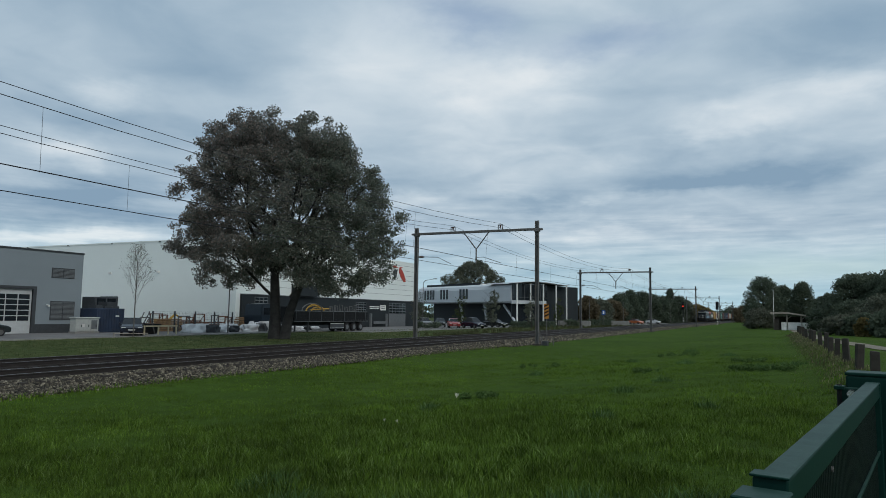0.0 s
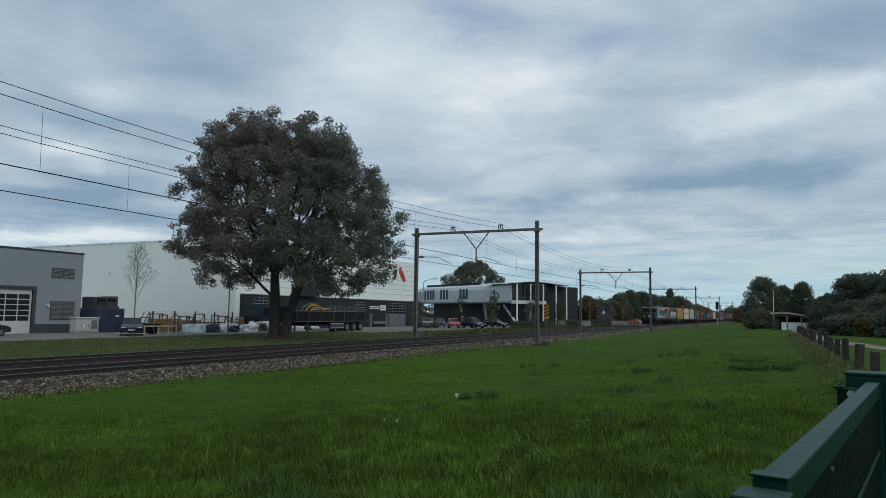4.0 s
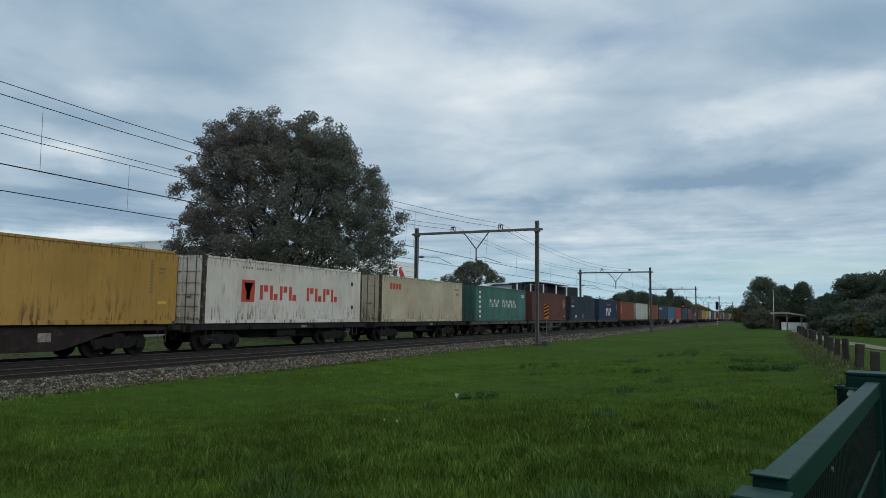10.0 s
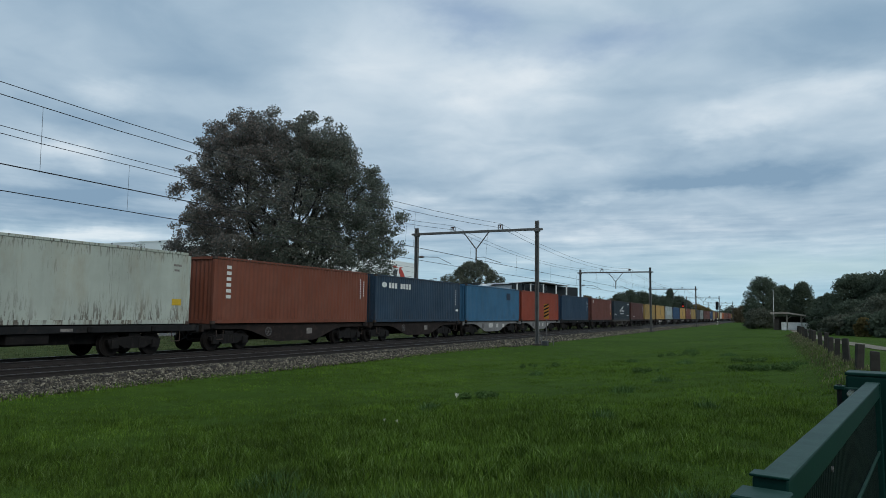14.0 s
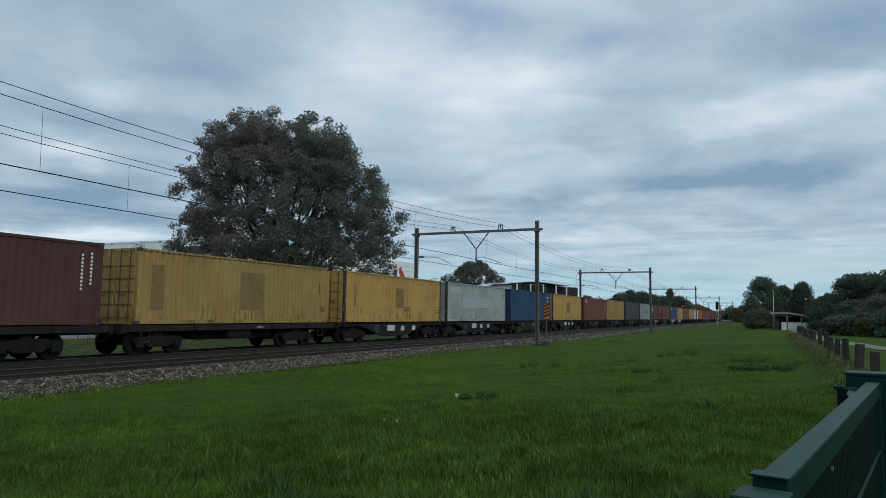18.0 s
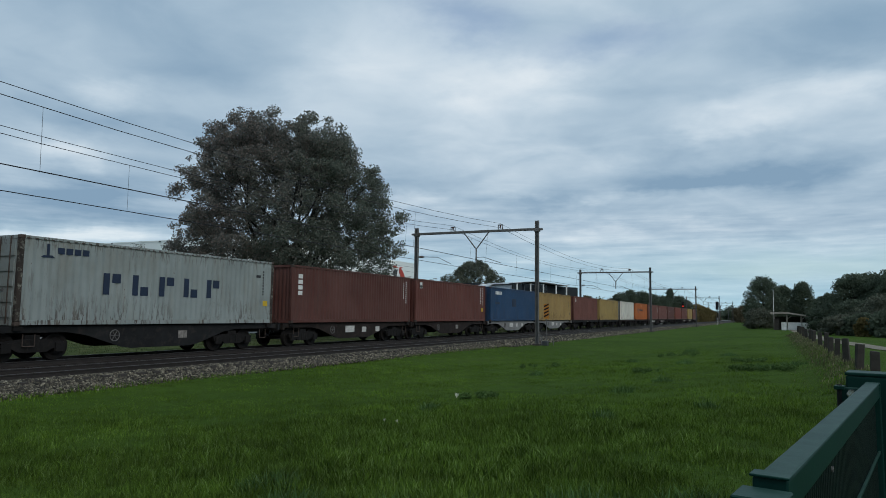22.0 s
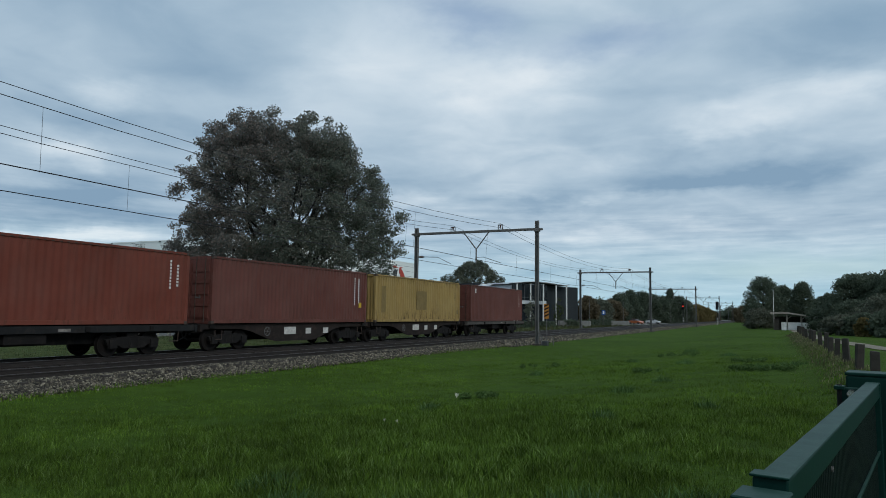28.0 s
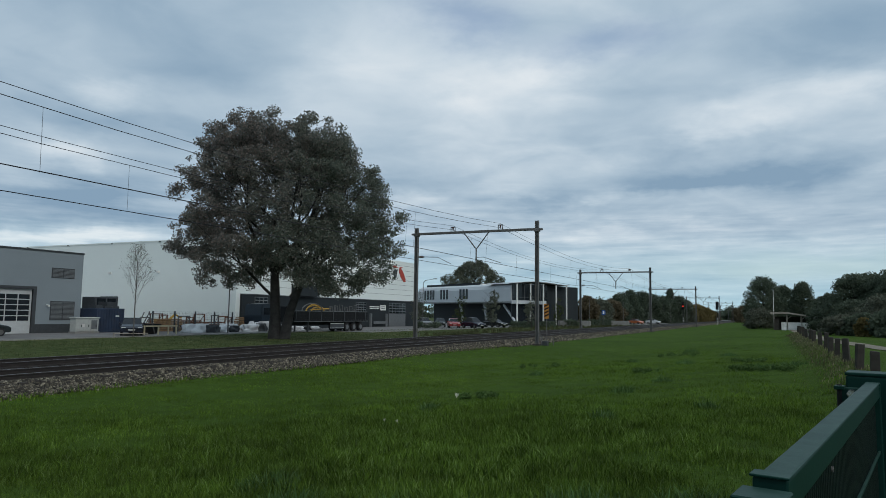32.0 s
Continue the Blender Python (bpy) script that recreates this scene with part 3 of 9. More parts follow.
def build_wires():
    for name, xc, zig in (("far_track_wires", XF, 0.2), ("near_track_wires", XN, 0.2)):
        t = thing(name, Matrix(), "dark overhead wires with droppers over one track", "overhead wire")
        spans = [(-64.0, -8.0)] + list(zip(PORTALS[:-1], PORTALS[1:]))

        def z_mess(y, a, b, top, sag):
            u = (y - a) / (b - a)
            return top - 4 * sag * u * (1 - u)
        for k, (a, b) in enumerate(spans):
            n = 10
            ys = [a + (b - a) * i / n for i in range(n + 1)]
            part("messenger_wire", strand([(xc, p, z_mess(p, a, b, 8.34, 1.0)) for p in ys], 0.013), M["wire"], t)
            part("feeder_wire", strand([(xc, p, z_mess(p, a, b, 8.66, 0.98 if xc == XN else 1.07)) for p in ys], 0.012), M["wire"], t)
            s = zig * (1 if k % 2 else -1)
            zc = 5.56 if xc == XN else 5.52
            for off in (0.0, 0.045):
                part("contact_wire", tubes([((xc + s + off, a, zc + off / 6), (xc - s + off, b, zc + off / 6), 0.009)], 5), M["wire"], t)
            first = 12.0 if xc == XN else 18.2
            y = first - 11.26 * 20
            while y < b:
                if y > a + 1:
                    u = (y - a) / (b - a)
                    part("dropper", tubes([((xc, y, z_mess(y, a, b, 8.34, 1.0)), (xc + s * (1 - 2 * u), y, 5.53), 0.007)], 4), M["wire"], t)
                y += 11.26


build_wires()


# ---- the train ----
def u_pose(u):
    """Rows for a vehicle whose leading end is u metres along the train."""
    return [(t, pose(XF, u - (28.034 * t - 0.02024 * (t - 18.0) ** 2), 0)) for t in (0.0, 4.0, 8.0, 12.0, 16.0, 20.0, 24.0, 28.0, 32.0)]


L40, W40, H40, DECK = 12.192, 2.438, 2.896, 1.16
MOVING = []


def corrugated(length, z0, z1, depth, pitch, flip):
    """A trapezoid-pressed steel wall along y; ridges stand out to +x (or -x when flip)."""
    prof, y = [], 0.0
    n = max(1, int(round(length / pitch)))
    p = length / n
    for i in range(n):
        y = i * p
        prof += [(y, 0.0), (y + p * 0.25, 0.0), (y + p * 0.5, -depth), (y + p * 0.75, -depth)]
    prof.append((length, 0.0))
    s = -1 if flip else 1
    v, f = [], []
    for y, d in prof:
        v += [(s * d, y, z0), (s * d, y, z1)]
    for i in range(len(prof) - 1):
        q = (2 * i, 2 * i + 2, 2 * i + 3, 2 * i + 1)
        f.append(q if not flip else q[::-1])
    return v, f


def container_meshes():
    out = {}
    for key, depth, pitch in (("deep", 0.027, 0.278), ("shallow", 0.009, 0.30)):
        for side, flip in (("n", False), ("f", True)):
            v, f = corrugated(L40 - 0.26, 0.17, H40 - 0.10, depth, pitch, flip)
            x = (W40 / 2 - 0.02) * (-1 if flip else 1)
            out[key + side] = mesh_of("side_wall", [(a + x, b + 0.13, c) for a, b, c in v], f)
    v, f = corrugated(W40 - 0.28, 0.17, H40 - 0.12, 0.045, 0.24, False)
    out["end"] = mesh_of("end_wall", [(b - W40 / 2 + 0.14, 0.05 - a, c) for a, b, c in v], [q for q in f])
    out["endr"] = mesh_of("end_wall", [(-(b - W40 / 2 + 0.14), L40 - 0.05 + a, c) for a, b, c in v], [q for q in f])

    def me(name, bm):
        m = bpy.data.meshes.new(name)
        bm.to_mesh(m)
        bm.free()
        return m
    h = W40 / 2
    out["roof"] = me("roof", boxes((-h + 0.06, h - 0.06, 0.06, L40 - 0.06, H40 - 0.06, H40 - 0.03)))
    out["floor"] = me("underside", boxes((-h + 0.06, h - 0.06, 0.06, L40 - 0.06, 0.12, 0.165)))
    out["rail_top"] = me("top_rail", soft_box(h - 0.06, h, 0.17, L40 - 0.17, H40 - 0.11, H40 - 0.012, 0.008))
    n = 43
    # raised dark dashes that stand in for the shade in roof corrugation ends
    out["shade_dashes"] = me("roof_edge_trim", boxes(*[(h - 0.004, h + 0.002, 0.2 + i * (L40 - 0.4) / n, 0.31 + i * (L40 - 0.4) / n, H40 - 0.105, H40 - 0.072) for i in range(n)]))
    out["rail_bot"] = me("bottom_rail", soft_box(h - 0.05, h - 0.004, 0.17, L40 - 0.17, 0.02, 0.18, 0.008))
    out["rail_top2"] = me("top_rail", soft_box(-h, -h + 0.06, 0.17, L40 - 0.17, H40 - 0.11, H40 - 0.012, 0.008))
    out["rail_bot2"] = me("bottom_rail", soft_box(-h + 0.004, -h + 0.05, 0.17, L40 - 0.17, 0.02, 0.18, 0.008))
    out["cross"] = me("end_sill", boxes((-h + 0.17, h - 0.17, 0.0, 0.10, 0.01, 0.17)))
    out["header"] = me("end_header", boxes((-h + 0.17, h - 0.17, 0.0, 0.09, H40 - 0.13, H40 - 0.012)))
    out["crossr"] = me("end_sill", boxes((-h + 0.17, h - 0.17, L40 - 0.10, L40, 0.01, 0.17)))
    out["headerr"] = me("end_header", boxes((-h + 0.17, h - 0.17, L40 - 0.09, L40, H40 - 0.13, H40 - 0.012)))
    out["post"] = me("corner_post", soft_box(-0.08, 0.08, -0.08, 0.08, 0.12, H40 - 0.12, 0.02))
    out["cast"] = me("corner_casting", soft_box(-0.085, 0.085, -0.085, 0.085, 0.0, 0.118, 0.012))
    out["door"] = me("door", boxes((0.012, h - 0.16, -0.02, 0.03, 0.18, H40 - 0.14), *[(0.06, h - 0.22, -0.05, -0.0205, z, z + 0.36) for z in (0.26, 0.75, 1.24, 1.73, 2.22)]))
    out["bar"] = me("locking_bar", tubes([((0, 0, 0.06), (0, 0, H40 - 0.06), 0.02)], 6))
    out["bar_cam"] = me("handle", boxes((-0.02, 0.30, -0.05, -0.024, 1.10, 1.15), (0.2, 0.26, -0.03, -0.004, 1.06, 1.2)))
    return out


CM = None


def shipping_container(u, mat, doors, label, deep=True, door_mat=None, post_mat=None):
    """A forty-foot high box: its leading end is at y = 0 and its floor on the wagon deck."""
    global CM
    if CM is None:
        CM = container_meshes()
    t = thing("shipping_container", pose(0, 0, 0), label, "container", "containers on the train")
    k = "deep" if deep else "shallow"

    def put(key, name, m=None, at=None, par=None):
        ob = new(name, CM[key])
        if not CM[key].materials:
            CM[key].materials.append(mat)
        ob.material_slots[0].link = "OBJECT"
        ob.material_slots[0].material = m or mat
        ob.parent = par or t
        if at:
            ob.location = (at[0], at[1], at[2])
        return ob
    h = W40 / 2
    near = put(k + "n", "side_wall")
    put(k + "f", "side_wall")
    put("roof", "roof")
    put("floor", "underside", M["under"])
    for key in ("rail_top", "rail_top2"):
        put(key, "top_rail")
    for key in ("rail_bot", "rail_bot2"):
        put(key, "bottom_rail")
    if deep:
        put("shade_dashes", "roof_edge_trim", M["castings"])["kind"] = "stuff"
    put("cross", "end_sill")
    put("crossr", "end_sill")
    put("header", "end_header")
    put("headerr", "end_header")
    for x in (-h + 0.08, h - 0.08):
        for y in (0.08, L40 - 0.08):
            put("post", "corner_post", post_mat, at=(x, y, 0))
            put("cast", "corner_casting", M["castings"], at=(x, y, 0.001))
            put("cast", "corner_casting", M["castings"], at=(x, y, H40 - 0.117))
    if doors:
        for s in (1, -1):
            d = put("door", "door", door_mat)
            if s < 0:
                d.rotation_euler = (0, 0, 0)
                d.location = (-h + 0.148, 0.02, 0)
            else:
                d.location = (0, 0.02, 0)
            for x in (0.28, 0.80):
                b = put("bar", "locking_bar", M["castings"] if door_mat is None else M["galv"], at=(x, -0.06, 0), par=d)
                if x < 0.5:
                    put("bar_cam", "handle", M["galv"], at=(x, -0.02, 0), par=d)
        put("endr", "end_wall")
    else:
        put("end", "end_wall")
        put("endr", "end_wall")
    for ob in (t,):
        ob.matrix_basis = pose(XF, u, 0)
    for c in t.children:
        c.location.z += DECK
    MOVING.append((t, u))
    return t


def mark(t, rows, mat, label, name="marking", out=0.006):
    """Painted marks on the near side, one part each: flat plates (y0, y1, z0, z1) above the container floor, or polygons of (y, z)."""
    x0, x1 = W40 / 2 - 0.02, W40 / 2 - 0.02 + out
    made = []
    for r in rows:
        bm = bmesh.new()
        small = False
        if isinstance(r[0], tuple):
            prism(bm, [(y, z + DECK) for y, z in r], x0, x1, "x")
        elif r[3] - r[2] > 0.6 and r[1] - r[0] < 0.13:
            z, small = r[2], True         # a long upright line of small characters
            while z < r[3] - 0.06:
                box(bm, x0, x1, r[0], r[1], z + DECK, z + 0.085 + DECK)
                z += 0.13
        else:
            box(bm, x0, x1, r[0], r[1], r[2] + DECK, r[3] + DECK)
        ob = part(name, bm, mat, t, label)
        if small:
            ob["kind"] = "stuff"
        made.append(ob)
    return made


def word(y0, y1, z0, z1, letters, gap=0.25):
    """Plain bars, one for each letter of a word that long."""
    n = len(letters)
    p = (y1 - y0) / n
    return [(y0 + i * p, y0 + (i + 1 - gap) * p, z0, z1) for i in range(n) if letters[i] != " "]


def block_word(y0, y1, z0, z1, letters, gap=0.22):
    """A brand word as plain shapes: for each letter a slim upright bar beside a square block, high and low in turn."""
    out = []
    for i, (a, b, c, d) in enumerate(word(y0, y1, z0, z1, letters, gap)):
        m, h = a + 0.36 * (b - a), (d - c) * 0.44
        out.append((a, m, c, d))
        out.append((m + 0.14 * (b - a), b, d - h, d) if i % 2 == 0 else (m + 0.14 * (b - a), b, c, c + h))
    return out


def column(y0, y1, z0, z1, n, gap=0.25):
    p = (z1 - z0) / n
    return [(y0, y1, z0 + i * p, z0 + (i + 1 - gap) * p) for i in range(n)]


# wagons
def wheel_mesh():
    bm = bmesh.new()
    prof = [(0.08, 0.0), (0.11, 0.05), (0.10, 0.30), (0.135, 0.38), (0.135, 0.455), (0.03, 0.465), (0.0, 0.49), (0.0, 0.38), (0.04, 0.30), (0.03, 0.10), (0.04, 0.0)]
    n = 20
    rings = []
    for i in range(n):
        a = 2 * math.pi * i / n
        rings.append([bm.verts.new((x, r * math.cos(a), r * math.sin(a))) for x, r in prof])
    for i in range(n):
        p, q = rings[i], rings[(i + 1) % n]
        for j in range(len(prof) - 1):
            bm.faces.new((p[j], q[j], q[j + 1], p[j + 1]))
    bmesh.ops.remove_doubles(bm, verts=bm.verts[:], dist=0.0005)
    bmesh.ops.recalc_face_normals(bm, faces=bm.faces[:])
    me = bpy.data.meshes.new("wheel")
    bm.to_mesh(me)
    bm.free()
    me.materials.append(M["wheel"])
    return me


WHEEL = wheel_mesh()


def bogie(parent, y, base=1.8, r=0.46, mat=None, half=1.0):
    """A two-axle bogie centred at y: side frames, springs, axle boxes, four wheels."""
    mat = mat or M["under"]
    bm = bmesh.new()
    for s in (-1, 1):
        x0, x1 = s * half - 0.07, s * half + 0.07
        prism(bm, [(y - base / 2 - 0.28, 0.62), (y - base / 2 - 0.2, 0.42), (y - base / 2 + 0.22, 0.42), (y - 0.45, 0.30), (y + 0.45, 0.30), (y + base / 2 - 0.22, 0.42), (y + base / 2 + 0.2, 0.42),
                   (y + base / 2 + 0.28, 0.62), (y + 0.5, 0.72), (y - 0.5, 0.72)], x0, x1, "x")
    box(bm, -half, half, y - 0.25, y + 0.25, 0.5, 0.85)
    fr = part("bogie", bm, mat, parent, "grimy steel bogie frame")
    for dy in (-base / 2, base / 2):
        for s in (-1, 1):
            w = new("wheel", WHEEL)
            w.parent = fr
            w.matrix_basis = pose(s * 0.7, y + dy, r) @ Matrix.Diagonal((s, r / 0.465, r / 0.465, 1))
            part("axle_box", boxes((s * half + s * 0.075 - 0.06, s * half + s * 0.075 + 0.06, y + dy - 0.16, y + dy + 0.16, r - 0.15, r + 0.15)), mat, fr)
        part("axle", tubes([((-0.68, y + dy, r), (0.68, y + dy, r), 0.08)], 8), M["wheel"], fr)
    for dy in (-0.17, 0.17):
        part("spring", tubes([((half + 0.02, y + dy, 0.36), (half + 0.02, y + dy, 0.66), 0.075)], 8), mat, fr)
    return fr


def container_wagon(u, style, mat, front, rear, label, signs=None):
    """A forty-foot carrying unit; y = 0 lies under the container's leading end. front, rear: bogie centres."""
    t = thing("container_wagon", pose(XF, u, 0), label, "railway wagon", "wagons of the train")
    L = L40
    a, b = -0.45, L + 0.45
    if style == "belly":
        for x in (0.98, -1.06):
            top, sill, low = 1.14, 0.93, 0.30
            pts = [(a, top), (a, sill), (1.9, sill), (2.6, 0.82), (3.3, 0.60), (4.1, low + 0.06), (4.5, low), (L - 4.9, low), (L - 4.5, low + 0.06), (L - 3.7, 0.60), (L - 3.0, 0.82), (L - 2.3, sill), (b, sill), (b, top)]
            part("side_girder", prism_bm(pts, x, x + 0.08, "x"), mat, t)
        part("centre_sill", boxes((-0.3, 0.3, a, b, 0.75, 1.13)), M["under"], t)
    elif style == "truss":
        part("side_sill", boxes((1.05, 1.15, a, b, 0.92, 1.14)), mat, t)
        part("side_sill", boxes((-1.15, -1.05, a, b, 0.92, 1.14)), mat, t)
        part("centre_sill", boxes((-0.3, 0.3, a, b, 0.7, 1.13)), M["under"], t)
        for x in (1.06, -1.12):
            part("truss_rod", prism_bm([(0.9, 0.94), (3.4, 0.42), (L - 3.4, 0.42), (L - 0.9, 0.94), (L - 1.1, 0.94), (L - 3.45, 0.52), (3.45, 0.52), (1.1, 0.94)], x, x + 0.07, "x"), mat, t)
        for y in (3.6, 6.1, L - 3.6):
            part("truss_post", boxes((1.06, 1.13, y - 0.05, y + 0.05, 0.5, 0.93)), mat, t)
        part("equipment_box", soft_box(0.4, 1.02, L - 6.2, L - 4.6, 0.45, 0.92, 0.02), mat, t)
    else:
        part("side_sill", boxes((1.08, 1.17, a, b, 0.90, 1.14)), mat, t)
        part("side_sill", boxes((-1.17, -1.08, a, b, 0.90, 1.14)), mat, t)
        part("centre_sill", prism_bm([(a, 1.13), (a, 0.8), (2.8, 0.8), (3.8, 0.48), (L - 3.8, 0.48), (L - 2.8, 0.8), (b, 0.8), (b, 1.13)], -0.55, 0.55, "x"), M["under"], t)
        part("equipment_box", soft_box(0.6, 1.06, 5.0, 6.4, 0.55, 0.89, 0.02), M["under"], t)
        for y in (2.9, 7.7, 10.4):
            part("stake_pocket", boxes((1.172, 1.22, y, y + 0.16, 0.92, 1.1)), M["under"], t)
    part("cross_beam", boxes((-1.16, 1.16, 0.02, 0.3, 1.0, 1.135)), M["under"], t)
    part("cross_beam", boxes((-1.16, 1.16, L - 0.3, L - 0.02, 1.0, 1.135)), M["under"], t)
    part("cross_beam", boxes((-0.97, 0.97, 5.9, 6.2, 0.9, 1.135)), M["under"], t)
    for y in (0.085, L - 0.085):
        for s in (-1, 1):
            part("twist_lock", boxes((s * 1.13 - 0.05, s * 1.13 + 0.05, y - 0.06, y + 0.06, 1.136, DECK - 0.001)), M["castings"], t)
    for s, y in ((-1, a), (1, b)):
        part("headstock", boxes((-1.2, 1.2, min(y, y + s * 0.12), max(y, y + s * 0.12), 0.85, 1.13)), mat, t)
        for x in (-0.87, 0.87):
            part("buffer", tubes([((x, y + s * 0.12, 1.0), (x, y + s * 0.34, 1.0), 0.09), ((x, y + s * 0.34, 1.0), (x, y + s * 0.37, 1.0), 0.2)], 12), M["under"], t)
        part("coupler", tubes([((0, y, 0.95), (0, y + s * 0.42, 0.93), 0.05)], 6), M["under"], t)
        part("brake_hose", tubes([((0.35, y, 0.92), (0.38, y + s * 0.15, 0.62), 0.025), ((0.38, y + s * 0.15, 0.62), (0.36, y + s * 0.4, 0.5), 0.025), ((0.62, y, 0.9), (0.66, y + s * 0.2, 0.7), 0.02)], 6), M["rubber"], t)
    if style == "belly":
        part("handwheel", wheel_ring(1.075, 3.75, 0.78, 0.2), M["galv"], t, "spoked hand brake wheel")
    for yc, zz in ((0.55, 0.98), (L - 0.55, 0.98)):
        part("step", tubes([((1.12, yc - 0.2, 0.9), (1.12, yc - 0.2, 0.5), 0.015), ((1.12, yc + 0.2, 0.9), (1.12, yc + 0.2, 0.5), 0.015), ((1.12, yc - 0.2, 0.5), (1.12, yc + 0.2, 0.5), 0.02)], 5), M["castings"], t)
    if style != "truss":
        for k, y in enumerate((5.0, 6.7, 8.2)):
            x = 1.063 if style == "belly" else 1.172
            z0 = 0.62 if style == "belly" else 0.95
            hgt = 0.36 if style == "belly" else 0.12
            if signs or k == 1:
                part("data_panel", boxes((x, x + 0.006, y, y + (0.9 if k == 0 else 0.45), z0, z0 + hgt * (0.8 if k else 1))), M["panel"] if signs else M["dimletter"], t, "panel of small unreadable writing")
    bogie(t, front)
    bogie(t, rear)
    MOVING.append((t, u))
    return t


def wheel_ring(x, y, z, r):
    bm = bmesh.new()
    n = 14
    for i in range(n):
        a0, a1 = 2 * math.pi * i / n, 2 * math.pi * (i + 1) / n
        tube(bm, (x, y + r * math.cos(a0), z + r * math.sin(a0)), (x, y + r * math.cos(a1), z + r * math.sin(a1)), 0.018, None, 5, False)
    for i in range(3):
        a0 = math.pi * i / 3
        tube(bm, (x, y + r * math.cos(a0), z + r * math.sin(a0)), (x, y - r * math.cos(a0), z - r * math.sin(a0)), 0.012, None, 4, False)
    return bm


M["castings"] = surface("rusty_casting", (0.07, 0.05, 0.04), 0.8, 0.2, vary=0.4, scale=6)
M["panel"] = surface("pale_data_panel", (0.5, 0.49, 0.46), 0.7, vary=0.3, scale=5, fine=20)
M["dimletter"] = surface("faded_small_writing", (0.22, 0.2, 0.18), 0.8, vary=0.5, scale=9, fine=25)
M["wagon_brown"] = surface("wagon_brown", (0.021, 0.016, 0.014), 0.85, vary=0.45, scale=1.2, dirt=(0.055, 0.038, 0.03), dirt_amount=0.5, spec=0.2)
M["wagon_dark"] = surface("wagon_dark_grey", (0.014, 0.0145, 0.015), 0.85, vary=0.45, scale=1.2, dirt=(0.045, 0.036, 0.03), dirt_amount=0.5, spec=0.2)
M["wagon_grey"] = surface("wagon_light_grey", (0.19, 0.19, 0.185), 0.75, vary=0.3, scale=1.2, dirt=(0.12, 0.11, 0.1), dirt_amount=0.6)
M["wagon_wood"] = surface("wagon_weathered_grey", (0.070, 0.062, 0.054), 0.85, vary=0.35, scale=1.5, dirt=(0.07, 0.06, 0.05), dirt_amount=0.6)

PAINT = {
    "mustard": (0.32, 0.188, 0.043), "white": (0.50, 0.475, 0.425), "cream": (0.385, 0.345, 0.245), "green": (0.042, 0.128, 0.106), "brown": (0.085, 0.030, 0.023), "navy": (0.011, 0.026, 0.040),
    "blue": (0.009, 0.025, 0.058), "rust": (0.150, 0.046, 0.025), "offwhite": (0.37, 0.40, 0.345), "teal": (0.018, 0.040, 0.068), "steelblue": (0.034, 0.115, 0.205), "red": (0.22, 0.042, 0.022),
    "nightblue": (0.013, 0.036, 0.068), "black": (0.012, 0.024, 0.034), "plum": (0.070, 0.027, 0.023), "maroon": (0.125, 0.045, 0.034), "yellow": (0.285, 0.195, 0.062), "grey": (0.288, 0.328, 0.312), "royal": (0.012, 0.046, 0.108),
    "amber": (0.385, 0.240, 0.066), "slate": (0.044, 0.048, 0.056), "palegrey": (0.235, 0.262, 0.252), "brick": (0.110, 0.036, 0.027), "sea": (0.014, 0.046, 0.105), "straw": (0.28, 0.185, 0.065),
    "olive": (0.29, 0.205, 0.07), "chalk": (0.56, 0.55, 0.48), "orange": (0.36, 0.10, 0.022), "orangered": (0.140, 0.033, 0.019)}
for k, c in PAINT.items():
    M["c_" + k] = box_paint("container_paint_" + k, c, amount=1.0 if k in ("white", "cream", "offwhite", "palegrey", "grey", "yellow", "amber", "olive", "chalk", "green", "straw", "mustard") else 0.5)
M["mk_red"] = surface("red_marking", (0.42, 0.05, 0.03), 0.6, vary=0.2)
M["mk_navy"] = surface("navy_marking", (0.011, 0.022, 0.05), 0.6, vary=0.2)
M["mk_black"] = surface("black_marking", (0.02, 0.02, 0.022), 0.6, vary=0.2)
M["mk_orange"] = surface("orange_marking", (0.5, 0.15, 0.04), 0.6, vary=0.2)
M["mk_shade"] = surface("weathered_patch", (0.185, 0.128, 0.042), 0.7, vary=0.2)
M["mk_pale"] = surface("repainted_pale_patch", (0.315, 0.365, 0.365), 0.7, vary=0.06, scale=0.6, grainy=0.2)
M["mk_yellow"] = surface("yellow_label", (0.55, 0.36, 0.02), 0.6, vary=0.2)

